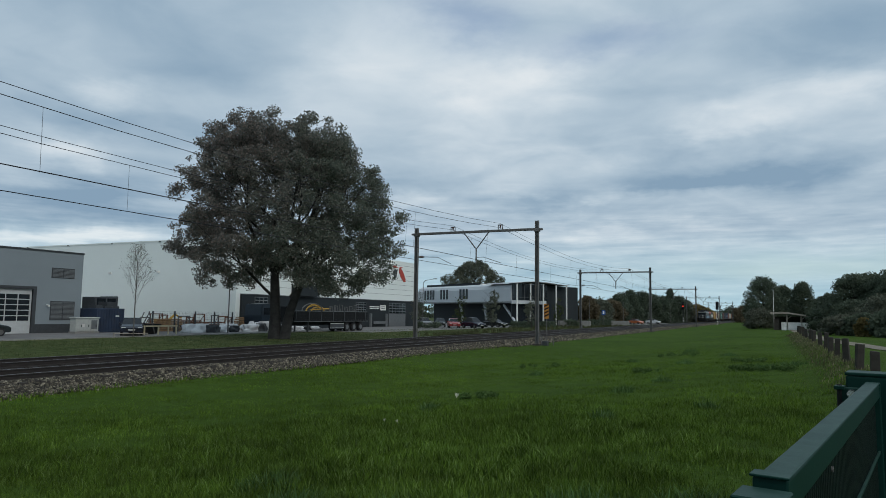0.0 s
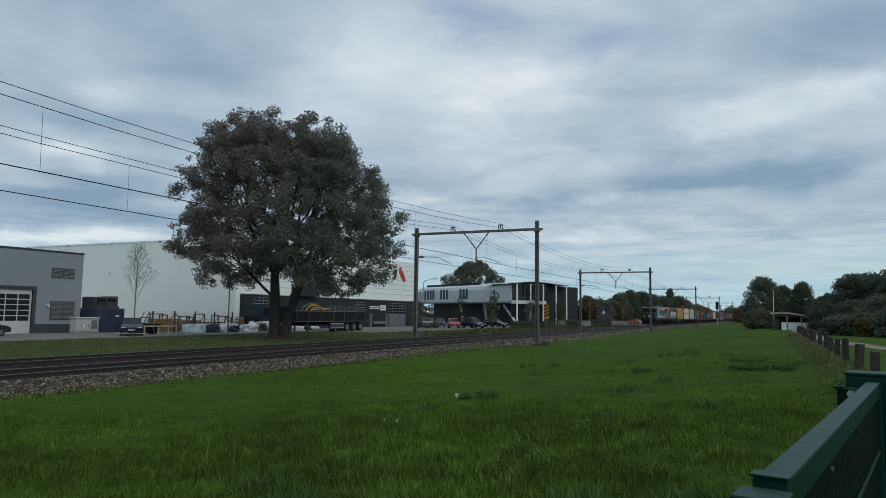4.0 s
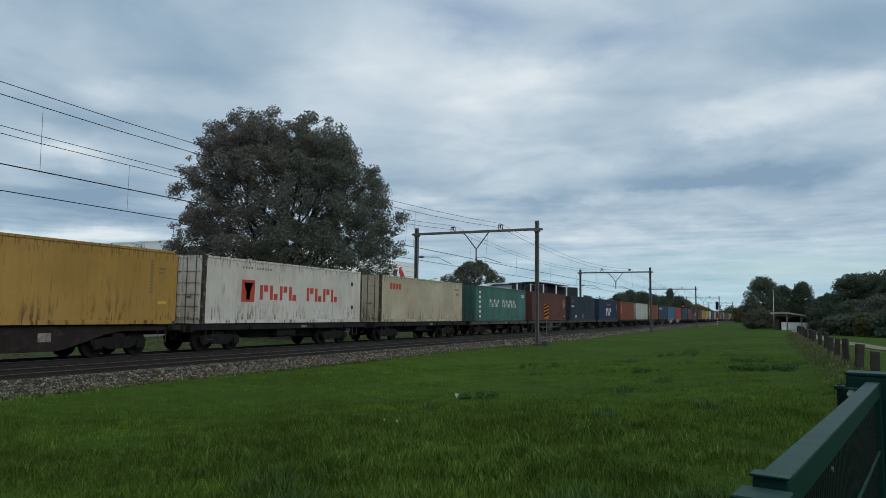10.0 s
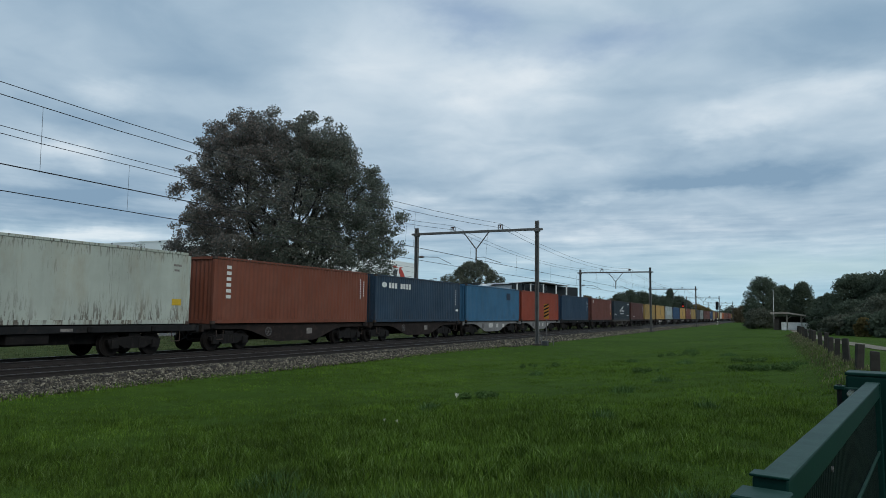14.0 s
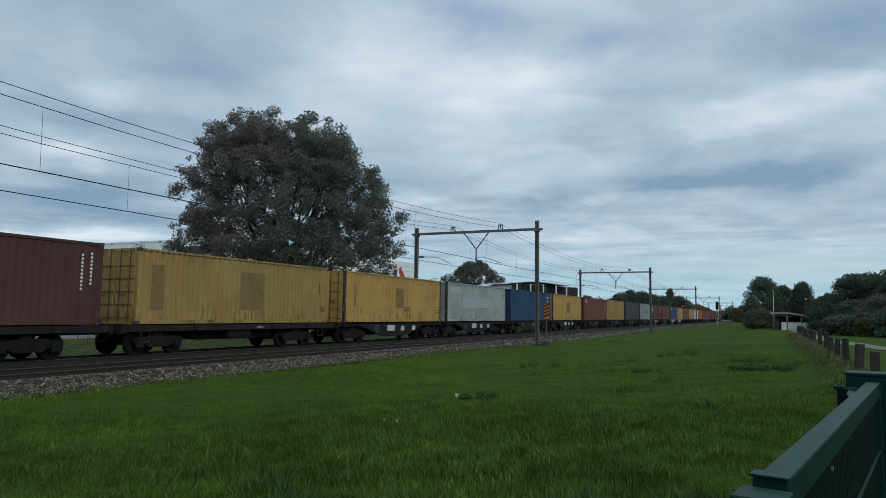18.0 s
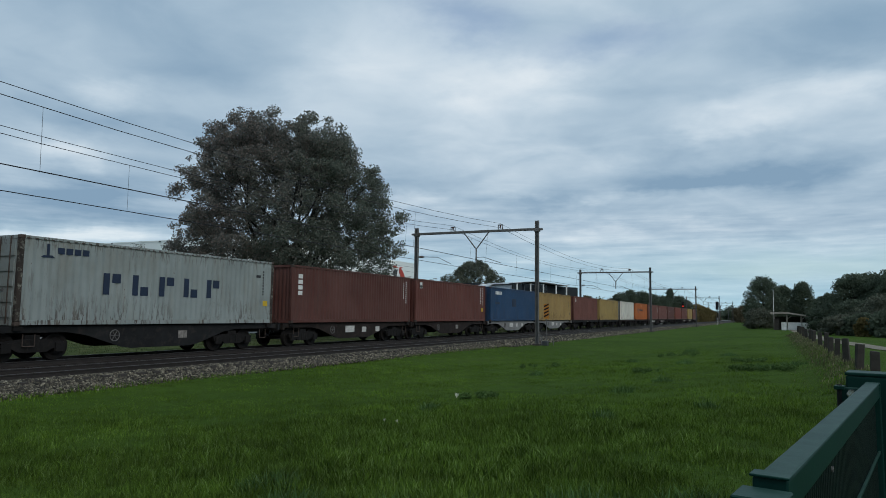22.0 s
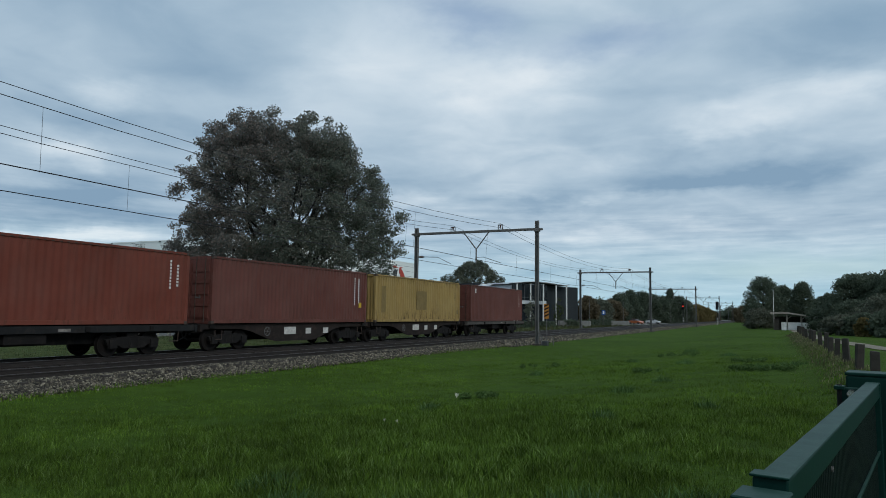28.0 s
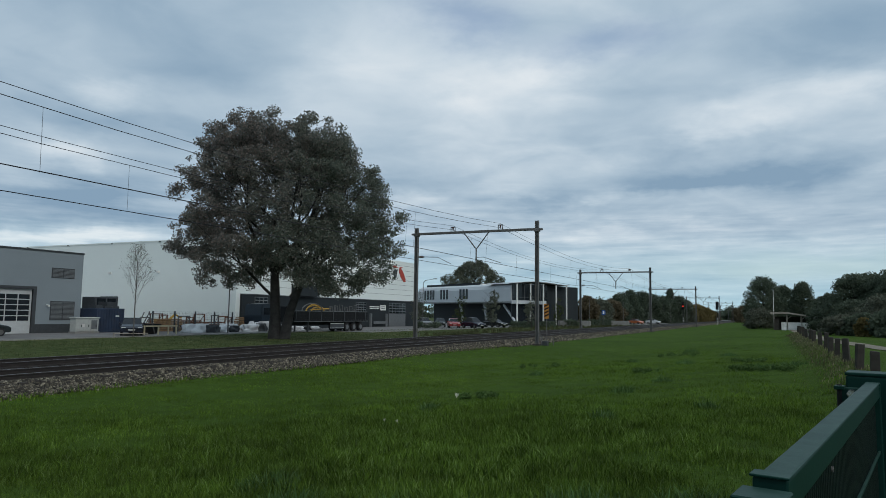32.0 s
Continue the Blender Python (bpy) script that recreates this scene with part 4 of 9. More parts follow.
# colour, leading end has doors, place along the train, deep pressing, wagon: style, paint, signs
BOXES = [
    ("mustard", 0, 286.6, 0, "belly", "wagon_brown", 0), ("white", 1, 300.2, 0, "flat", "wagon_dark", 0), ("cream", 1, 314.5, 0, "flat", "wagon_dark", 0), ("green", 1, 329.2, 1, "flat", "wagon_wood", 0),
    ("brown", 1, 343.5, 1, "truss", "wagon_wood", 0), ("navy", 1, 357.7, 1, "flat", "wagon_wood", 0), ("blue", 1, 372.2, 1, "flat", "wagon_wood", 0), ("rust", 0, 386.7, 1, "flat", "wagon_brown", 0),
    ("offwhite", 1, 400.4, 0, "flat", "wagon_dark", 0), ("rust", 0, 413.9, 1, "belly", "wagon_brown", 0), ("teal", 1, 427.0, 1, "belly", "wagon_brown", 0), ("steelblue", 0, 440.5, 1, "belly", "wagon_grey", 1),
    ("red", 0, 453.5, 1, "belly", "wagon_grey", 1), ("nightblue", 0, 467.1, 1, "flat", "wagon_dark", 0), ("brick", 0, 481.2, 1, "flat", "wagon_dark", 0), ("black", 1, 495.1, 1, "truss", "wagon_wood", 0),
    ("plum", 0, 508.8, 1, "flat", "wagon_dark", 0), ("yellow", 1, 522.5, 1, "flat", "wagon_brown", 0), ("amber", 1, 536.2, 1, "belly", "wagon_dark", 1), ("grey", 0, 549.4, 1, "belly", "wagon_dark", 1),
    ("royal", 0, 562.9, 1, "belly", "wagon_brown", 0), ("amber", 1, 576.1, 1, "belly", "wagon_dark", 1), ("maroon", 0, 589.8, 1, "belly", "wagon_dark", 0), ("yellow", 1, 603.0, 1, "belly", "wagon_dark", 0),
    ("slate", 0, 616.5, 1, "belly", "wagon_dark", 0), ("palegrey", 1, 629.8, 1, "belly", "wagon_dark", 0), ("brown", 0, 643.4, 1, "belly", "wagon_brown", 1), ("brick", 0, 656.4, 1, "belly", "wagon_brown", 0),
    ("sea", 1, 669.8, 1, "belly", "wagon_grey", 1), ("straw", 0, 682.9, 1, "belly", "wagon_grey", 1), ("maroon", 0, 696.5, 1, "flat", "wagon_dark", 0), ("olive", 1, 710.1, 1, "flat", "wagon_dark", 0),
    ("chalk", 0, 723.6, 1, "flat", "wagon_brown", 0), ("orange", 1, 737.2, 1, "flat", "wagon_dark", 0), ("maroon", 1, 750.9, 1, "belly", "wagon_brown", 1), ("maroon", 0, 763.9, 1, "belly", "wagon_brown", 1),
    ("brown", 0, 777.3, 1, "flat", "wagon_dark", 0), ("orangered", 1, 791.1, 1, "flat", "wagon_dark", 0), ("brick", 1, 804.6, 1, "belly", "wagon_brown", 1), ("yellow", 0, 817.8, 1, "belly", "wagon_brown", 1),
    ("brick", 1, 832.1, 1, "flat", "wagon_wood", 0)]
SAY = {"plum": "dark maroon", "mustard": "mustard yellow", "offwhite": "off-white", "teal": "dark teal blue", "steelblue": "light steel blue", "nightblue": "dark night blue", "black": "near-black navy", "royal": "royal blue",
       "slate": "dark slate grey", "palegrey": "pale grey", "brick": "brick red", "sea": "sea blue", "straw": "straw yellow", "chalk": "chalk white", "orangered": "orange red", "rust": "rust orange", "navy": "dark navy blue"}


M["rustpost"] = surface("rusty_corner_post", (0.036, 0.026, 0.020), 0.85, vary=0.6, scale=3.0, fine=14, grainy=0.9, dirt=(0.24, 0.23, 0.19), dirt_amount=0.9)
RUSTY = ("white", "grey", "palegrey", "chalk", "amber", "cream")


def build_consist():
    cars = []
    for i, (col, doors, u, deep, style, wmat, signs) in enumerate(BOXES):
        say = SAY.get(col, col)
        state = "with barred leading doors" if doors else "with a plain ribbed end"
        c = shipping_container(u, M["c_" + col], doors, "%s corrugated steel container %s" % (say, state), bool(deep), None, M["rustpost"] if col in RUSTY else None)
        wl = {"belly": "fish-bellied skeleton wagon", "flat": "straight-sided container wagon", "truss": "truss-sided flat wagon"}[style]
        paint = {"wagon_brown": "brown", "wagon_dark": "dark grey", "wagon_grey": "light grey", "wagon_wood": "weathered grey"}[wmat]
        gap_f = u - (BOXES[i - 1][2] + L40) if i else 1.5
        gap_r = BOXES[i + 1][2] - (u + L40) if i + 1 < len(BOXES) else 1.5
        front = 0.75 if gap_f < 1.3 else 1.25
        rear = L40 - (1.6 if gap_r < 1.3 else 2.4)
        container_wagon(u, style, M[wmat], front, rear, "%s %s under a %s container" % (paint, wl, say), signs)
        cars.append(c)
    return cars


CARS = build_consist()


# ---- locomotives ----
M["loco_dark"] = surface("charcoal_loco_paint", (0.009, 0.0115, 0.014), 0.42, vary=0.2, scale=1.0, dirt=(0.022, 0.021, 0.019), dirt_amount=0.35, spec=0.22)
M["loco_blue"] = surface("bright_blue_loco_paint", (0.003, 0.108, 0.25), 0.4, vary=0.12, scale=1.0)
M["loco_cream"] = surface("cream_white_loco_paint", (0.60, 0.59, 0.53), 0.45, vary=0.12, scale=1.0, dirt=(0.3, 0.27, 0.22), dirt_amount=0.4)
M["loco_roof"] = surface("sooty_roof", (0.028, 0.030, 0.033), 0.75, vary=0.3, scale=1.0)
M["loco_frame"] = surface("grimy_loco_frame", (0.020, 0.020, 0.020), 0.8, vary=0.3, scale=1.5, dirt=(0.045, 0.036, 0.028), dirt_amount=0.5, spec=0.2)
M["band"] = surface("black_window_band", (0.012, 0.013, 0.014), 0.35, vary=0.2, scale=2)
M["loco_grey"] = surface("matt_grey_loco_paint", (0.108, 0.121, 0.115), 0.5, vary=0.15, scale=0.8, dirt=(0.06, 0.055, 0.05), dirt_amount=0.4)
M["loco_red"] = surface("signal_red_loco_paint", (0.46, 0.062, 0.030), 0.4, vary=0.12, scale=1.0)
M["headlamp"] = glow_material("lit_headlamp", (0.42, 0.42, 0.40), 0.06)
M["lampglass"] = surface("unlit_lamp_glass", (0.5, 0.51, 0.5), 0.15, vary=0.1)


def loft(sections, closed=True):
    """Skin rings of equal length, with both ends closed."""
    bm = bmesh.new()
    rings = [[bm.verts.new(p) for p in s] for s in sections]
    n = len(rings[0])
    for a, b in zip(rings[:-1], rings[1:]):
        for i in range(n):
            j = (i + 1) % n
            bm.faces.new((a[i], a[j], b[j], b[i]))
    bm.faces.new(rings[0][::-1])
    bm.faces.new(rings[-1])
    bmesh.ops.recalc_face_normals(bm, faces=bm.faces[:])
    return bm


def side_plate(t, pts, mat, label="", x=1.46, out=0.006, name="livery_panel", both=True):
    ob = part(name, prism_bm(pts, x, x + out, "x"), mat, t, label)
    if both:
        part(name, prism_bm(pts, -x - out, -x, "x"), mat, t, label)
    return ob


def pantograph(t, y, raised, z0, mirror=1):
    p = part("pantograph", tubes([((-0.5, y - 0.5, z0 + 0.2), (0.5, y - 0.5, z0 + 0.2), 0.04), ((-0.5, y + 0.5, z0 + 0.2), (0.5, y + 0.5, z0 + 0.2), 0.04), ((-0.45, y - 0.5, z0 + 0.2), (-0.45, y + 0.5, z0 + 0.2), 0.04), ((0.45, y - 0.5, z0 + 0.2), (0.45, y + 0.5, z0 + 0.2), 0.04)], 6), M["black"], t, "black steel pantograph")
    for x in (-0.45, 0.45):
        for dy in (-0.5, 0.5):
            part("insulator", tubes([((x, y + dy, z0), (x, y + dy, z0 + 0.2), 0.07)], 8), M["insul"], p)
    if raised:
        el, top = (y + 1.0 * mirror, z0 + 0.95), 5.50
        part("lower_arm", tubes([((0, y - 0.4 * mirror, z0 + 0.25), (0, el[0], el[1]), 0.085), ((0.15, y - 0.2 * mirror, z0 + 0.22), (0.1, el[0], el[1] - 0.1), 0.02)], 6), M["black"], p)
        part("upper_arm", tubes([((0.1, el[0], el[1]), (0.45, y - 0.1, top - 0.12), 0.05), ((-0.1, el[0], el[1]), (-0.45, y - 0.1, top - 0.12), 0.05), ((0.45, y - 0.1, top - 0.12), (-0.45, y - 0.1, top - 0.12), 0.025)], 6), M["black"], p)
        part("collector_head", tubes([((-0.8, y - 0.28, top - 0.02), (0.8, y - 0.28, top - 0.02), 0.055), ((-0.8, y + 0.1, top - 0.02), (0.8, y + 0.1, top - 0.02), 0.055), ((0.8, y - 0.28, top - 0.02), (0.98, y - 0.28, top - 0.22), 0.04), ((0.8, y + 0.1, top - 0.02), (0.98, y + 0.1, top - 0.22), 0.04), ((-0.8, y - 0.28, top - 0.02), (-0.98, y - 0.28, top - 0.22), 0.04), ((-0.8, y + 0.1, top - 0.02), (-0.98, y + 0.1, top - 0.22), 0.04)], 6), M["black"], p)
    else:
        part("lower_arm", tubes([((0, y - 0.5, z0 + 0.28), (0, y + 1.0 * mirror, z0 + 0.38), 0.07)], 6), M["black"], p)
        part("upper_arm", tubes([((0.1, y + 1.0 * mirror, z0 + 0.40), (0.45, y - 0.7 * mirror, z0 + 0.46), 0.045), ((-0.1, y + 1.0 * mirror, z0 + 0.40), (-0.45, y - 0.7 * mirror, z0 + 0.46), 0.045)], 6), M["black"], p)
        part("collector_head", tubes([((-0.85, y - 0.8 * mirror, z0 + 0.48), (0.85, y - 0.8 * mirror, z0 + 0.48), 0.05), ((-0.85, y - 0.5 * mirror, z0 + 0.48), (0.85, y - 0.5 * mirror, z0 + 0.48), 0.05)], 6), M["black"], p)
    return p


def running_gear(t, L, centres, base, r):
    for y in centres:
        fr = bogie(t, y, base, r, M["under"], 1.08)
        for dy in (-base / 2, base / 2):
            part("damper", tubes([((1.18, y + dy * 0.3, 0.5), (1.18, y + dy * 1.1, 0.95), 0.045)], 8), M["under"], fr)
        part("sand_pipe", tubes([((0.78, y - base / 2 - 0.6, 0.75), (0.78, y - base / 2 - 0.52, 0.12), 0.02)], 6), M["under"], fr)
        for s in (-1, 1):
            part("bogie_side", prism_bm([(y - base / 2 - 0.75, 0.95), (y - base / 2 - 0.6, 0.5), (y - base / 2 + 0.5, 0.42), (y - 0.5, 0.28), (y + 0.5, 0.28), (y + base / 2 - 0.5, 0.42), (y + base / 2 + 0.6, 0.5), (y + base / 2 + 0.75, 0.95)], s * 1.0 - 0.04, s * 1.0 + 0.04, "x"), M["under"], fr)
            for dy in (-base / 2, base / 2):
                part("spring_nest", tubes([((s * 1.2, y + dy * 0.72, 0.5), (s * 1.2, y + dy * 0.72, 0.88), 0.1)], 10), M["black"], fr)
                part("axle_cover", tubes([((s * 1.16, y + dy, r), (s * 1.24, y + dy, r), 0.15)], 12), M["loco_frame"], fr)
        part("step_frame", boxes((1.2, 1.3, y - base / 2 - 0.5, y - base / 2 - 0.1, 0.3, 0.34), (1.2, 1.3, y - base / 2 - 0.5, y - base / 2 - 0.1, 0.62, 0.66)), M["black"], fr)
        part("brake_cylinder", tubes([((1.05, y - 0.5, 0.62), (1.25, y - 0.5, 0.62), 0.12)], 10), M["under"], fr)


def electric_loco_dark(u):
    """The older engine with a hood nose under a raked-back windscreen."""
    t = thing("electric_locomotive", pose(XF, u, 0), "charcoal, blue and cream electric locomotive with raised pantograph", "locomotive")
    L, w = 17.48, 1.46
    # stations along the body: y, half width, sill, shoulder, top, half width of the top
    half = [(0.66, 1.16, 1.42, 1.95, 2.02, 1.0), (0.72, 1.20, 1.32, 2.12, 2.28, 1.06), (0.84, 1.24, 1.30, 2.26, 2.46, 1.10), (1.22, 1.32, 1.30, 2.42, 2.60, 1.18), (1.34, 1.34, 1.30, 2.44, 2.62, 1.20),
            (1.36, 1.35, 1.30, 3.36, 3.52, 1.24), (1.50, 1.38, 1.30, 3.44, 3.64, 1.20), (2.1, 1.44, 1.30, 3.48, 3.80, 1.14), (2.4, 1.46, 1.30, 3.50, 3.82, 1.12)]
    st = half + [(L - y, *r) for y, *r in half[::-1]]
    bm = loft([[(-k, y, z0), (k, y, z0), (k, y, zs), (kt, y, zt), (-kt, y, zt), (-k, y, zs)] for y, k, z0, zs, zt, kt in st])
    part("body", bm, M["loco_dark"], t)
    part("roof", loft([[(s * 1.12, 2.0, 3.78), (s * 0.9, 2.0, 3.95), (s * 0.9, L - 2.0, 3.95), (s * 1.12, L - 2.0, 3.78)] for s in (-1, 1)]), M["loco_roof"], t)
    part("sole_bar", soft_box(-1.47, 1.47, 0.75, L - 0.75, 1.02, 1.44, 0.02), M["loco_frame"], t, "dark grey sole bar with small writing")
    side_plate(t, [(2.0, 1.47), (L - 2.0, 1.47), (L - 2.0, 1.52), (2.0, 1.52)], M["loco_cream"], "thin cream stripe", w - 0.04, 0.05)
    x = w
    side_plate(t, [(3.45, 3.39), (L - 3.45, 3.39), (L - 4.72, 1.53), (4.72, 1.53)], M["loco_cream"], "cream side panel", x, 0.005)
    side_plate(t, [(4.78, 3.24), (13.66, 3.24), (13.64, 2.17), (4.76, 2.17)], M["band"], "long black grille panel", x, 0.012, "side_grille")
    for k in range(1, 9):
        y = 4.78 + k * 8.88 / 9
        part("grille_post", boxes((x + 0.012, x + 0.016, y - 0.012, y + 0.012, 2.18, 3.23)), M["band"], t)
    side_plate(t, [(5.85, 2.165), (12.75, 2.165), (12.3, 1.535), (6.27, 1.535)], M["loco_blue"], "blue lower panel", x, 0.010)
    side_plate(t, [(2.3, 3.40), (L - 2.3, 3.40), (L - 2.3, 3.47), (2.3, 3.47)], M["loco_blue"], "blue cant-rail stripe", x - 0.005, 0.014)
    side_plate(t, [(2.3, 3.472), (L - 2.3, 3.472), (L - 2.3, 3.53), (2.3, 3.53)], M["loco_cream"], "white cant-rail stripe", x - 0.005, 0.012)
    for a in (0, 1):
        def fl(pts):
            return [(L - y, z) for y, z in pts[::-1]] if a else pts
        side_plate(t, fl([(1.95, 1.54), (3.2, 1.54), (4.02, 2.69), (2.45, 2.69)]), M["loco_blue"], "blue slanted cab panel", x - 0.018, 0.026)
        side_plate(t, fl([(2.5, 2.75), (3.05, 2.75), (3.05, 3.3), (2.5, 3.3)]), M["glass"], "cab side window", x - 0.018, 0.024, "side_window")
        for y in (2.46, 3.12):
            yy = L - y if a else y
            part("handrail", tubes([((x + 0.05, yy, 1.5), (x + 0.05, yy, 2.7), 0.018)], 6), M["chrome"], t)
        yy = L - 2.8 if a else 2.8
        door = part("cab_door", prism_bm(fl([(2.48, 1.54), (3.1, 1.54), (3.1, 3.36), (2.48, 3.36)]), x - 0.018, x + 0.002, "x"), M["loco_dark"], t)
        part("door_handle", boxes((x + 0.003, x + 0.03, yy - 0.06, yy + 0.06, 2.2, 2.24)), M["chrome"], door)
        for z in (0.55, 0.85):
            part("cab_step", boxes((1.1, 1.4, yy - 0.25, yy + 0.25, z, z + 0.04)), M["under"], t)
        s = -1 if a else 1
        e = L if a else 0.0

        def yo(d):
            return e + s * d
        for xs in (-0.56, 0.56):
            c = xs
            part("windscreen", loft([[(c - 0.48, yo(1.33), 2.68), (c + 0.48, yo(1.33), 2.68), (c + 0.46, yo(1.27), 3.36), (c - 0.46, yo(1.27), 3.36)], [(c - 0.48, yo(1.4), 2.68), (c + 0.48, yo(1.4), 2.68), (c + 0.46, yo(1.4), 3.36), (c - 0.46, yo(1.4), 3.36)]]), M["glass"], t)
            part("wiper", tubes([((c, yo(1.31), 2.68), (c + 0.2, yo(1.26), 3.2), 0.012)], 4), M["black"], t)
            hl = part("headlight", tubes([((xs * 1.25, yo(0.78), 1.78), (xs * 1.25, yo(0.64), 1.78), 0.17, 0.15)], 14), M["black"], t)
            part("lens", tubes([((xs * 1.25, yo(0.645), 1.78), (xs * 1.25, yo(0.63), 1.78), 0.11)], 14), M["headlamp"] if not a else M["lampglass"], hl, "round headlamp lens")
            part("buffer", tubes([((xs * 1.55, yo(0.75), 1.05), (xs * 1.55, yo(0.1), 1.05), 0.11), ((xs * 1.55, yo(0.1), 1.05), (xs * 1.55, yo(0.03), 1.05), 0.25)], 14), M["under"], t)
        hl = part("headlight", tubes([((-0.15, yo(1.0), 2.42), (-0.15, yo(0.86), 2.42), 0.14)], 14), M["black"], t)
        part("lens", tubes([((-0.15, yo(0.865), 2.42), (-0.15, yo(0.85), 2.42), 0.1)], 14), M["headlamp"] if not a else M["lampglass"], hl)
        part("nose_flash", loft([[(0.02, yo(0.63), 1.62), (0.34, yo(0.63), 1.62), (0.66, yo(0.72), 2.46), (0.32, yo(0.72), 2.46)], [(0.02, yo(0.72), 1.62), (0.34, yo(0.72), 1.62), (0.66, yo(0.90), 2.46), (0.32, yo(0.90), 2.46)]]), M["loco_cream"], t, "slanted silver flash on the nose")
        for z0, z1, mat in ((3.40, 3.47, "loco_blue"), (3.472, 3.53, "loco_cream")):
            for sx in (-1, 1):
                part("cant_stripe", loft([[(sx * p, yo(d), z) for p, d, z in ((1.30, 1.33, zz), (1.375, 1.36, zz), (1.405, 1.50, zz), (1.455, 2.1, zz), (1.465, 2.3, zz), (1.44, 2.3, zz), (1.42, 2.1, zz), (1.37, 1.5, zz))] for zz in (z0 - 0.03, z1 - 0.03) for z in (zz,)]), M[mat], t, "stripe along the cab's upper edge")
        part("brow_stripe", soft_box(-1.30, 1.30, min(yo(1.31), yo(1.355)), max(yo(1.31), yo(1.355)), 3.42, 3.50, 0.01), M["loco_cream"], t, "pale stripe over the windscreens")
        part("buffer_beam", soft_box(-1.3, 1.3, min(yo(0.55), yo(0.95)), max(yo(0.55), yo(0.95)), 0.55, 1.45, 0.06), M["black"], t)
        part("snow_plough", loft([[(-1.15, yo(0.55), 0.2), (1.15, yo(0.55), 0.2), (1.2, yo(0.8), 0.6), (-1.2, yo(0.8), 0.6)], [(-1.15, yo(0.7), 0.2), (1.15, yo(0.7), 0.2), (1.2, yo(0.95), 0.6), (-1.2, yo(0.95), 0.6)]]), M["black"], t)
        part("coupler", tubes([((0, yo(0.6), 1.0), (0, yo(0.12), 0.95), 0.06)], 6), M["under"], t)
        for xs in (-0.45, 0.45):
            part("air_hose", tubes([((xs, yo(0.55), 0.9), (xs, yo(0.3), 0.5), 0.025), ((xs, yo(0.3), 0.5), (xs * 0.8, yo(0.5), 0.35), 0.025)], 6), M["black"], t)
    # name on the side, as bars
    for y0, y1, z0, z1 in word(8.1, 10.25, 1.70, 1.92, "xxxxxxxxx", 0.3):
        part("letter", boxes((x + 0.0105, x + 0.014, y0, y1, z0, z1)), M["lettering"], t, "white letter bar")
    part("small_writing", boxes((1.471, 1.476, 3.0, 4.8, 1.2, 1.26)), M["dimletter"], t)
    # roof gear
    part("roof_box", soft_box(-0.62, 0.62, 1.9, 3.4, 3.85, 4.2, 0.05), M["loco_roof"], t)
    for z in range(5):
        part("roof_louvre", boxes((0.72, 0.80, 6.9, 10.1, 4.0 + z * 0.09, 4.055 + z * 0.09)), M["loco_roof"], t)
    part("roof_grille", boxes((-0.7, 0.7, 6.9, 10.1, 3.97, 4.46)), M["black"], t)
    for y in (7.9,):
        part("grille_end", boxes((-0.82, 0.82, 10.1, 10.22, 3.97, 4.48)), M["galv"], t)
    for y in (5.9, 6.4, 10.7, 11.2, 11.9):
        part("roof_insulator", tubes([((0.4, y, 3.96), (0.4, y, 4.22), 0.09, 0.06)], 8), M["insul"], t)
    part("roof_cable", tubes([((0.4, 5.2, 4.22), (0.4, 11.6, 4.24), 0.025), ((-0.3, 10.0, 4.2), (-0.3, 13.5, 4.25), 0.03)], 6), M["black"], t)
    pantograph(t, 4.5, True, 3.96, 1)
    pantograph(t, 13.3, False, 3.96, -1)
    part("roof_box", soft_box(-0.85, 0.85, L - 3.9, L - 2.2, 3.95, 4.25, 0.05), M["loco_roof"], t)
    part("transformer", soft_box(-1.2, 1.2, 6.6, 10.9, 0.3, 1.0, 0.05), M["under"], t)
    for y0, y1 in ((1.3, 2.2), (6.0, 6.5), (11.0, 11.5), (15.2, 16.2)):
        part("equipment_box", soft_box(-1.15, 1.15, y0, y1, 0.5, 1.0, 0.03), M["under"], t)
    running_gear(t, L, (4.0, L - 4.0), 2.8, 0.54)
    MOVING.append((t, u))
    return t


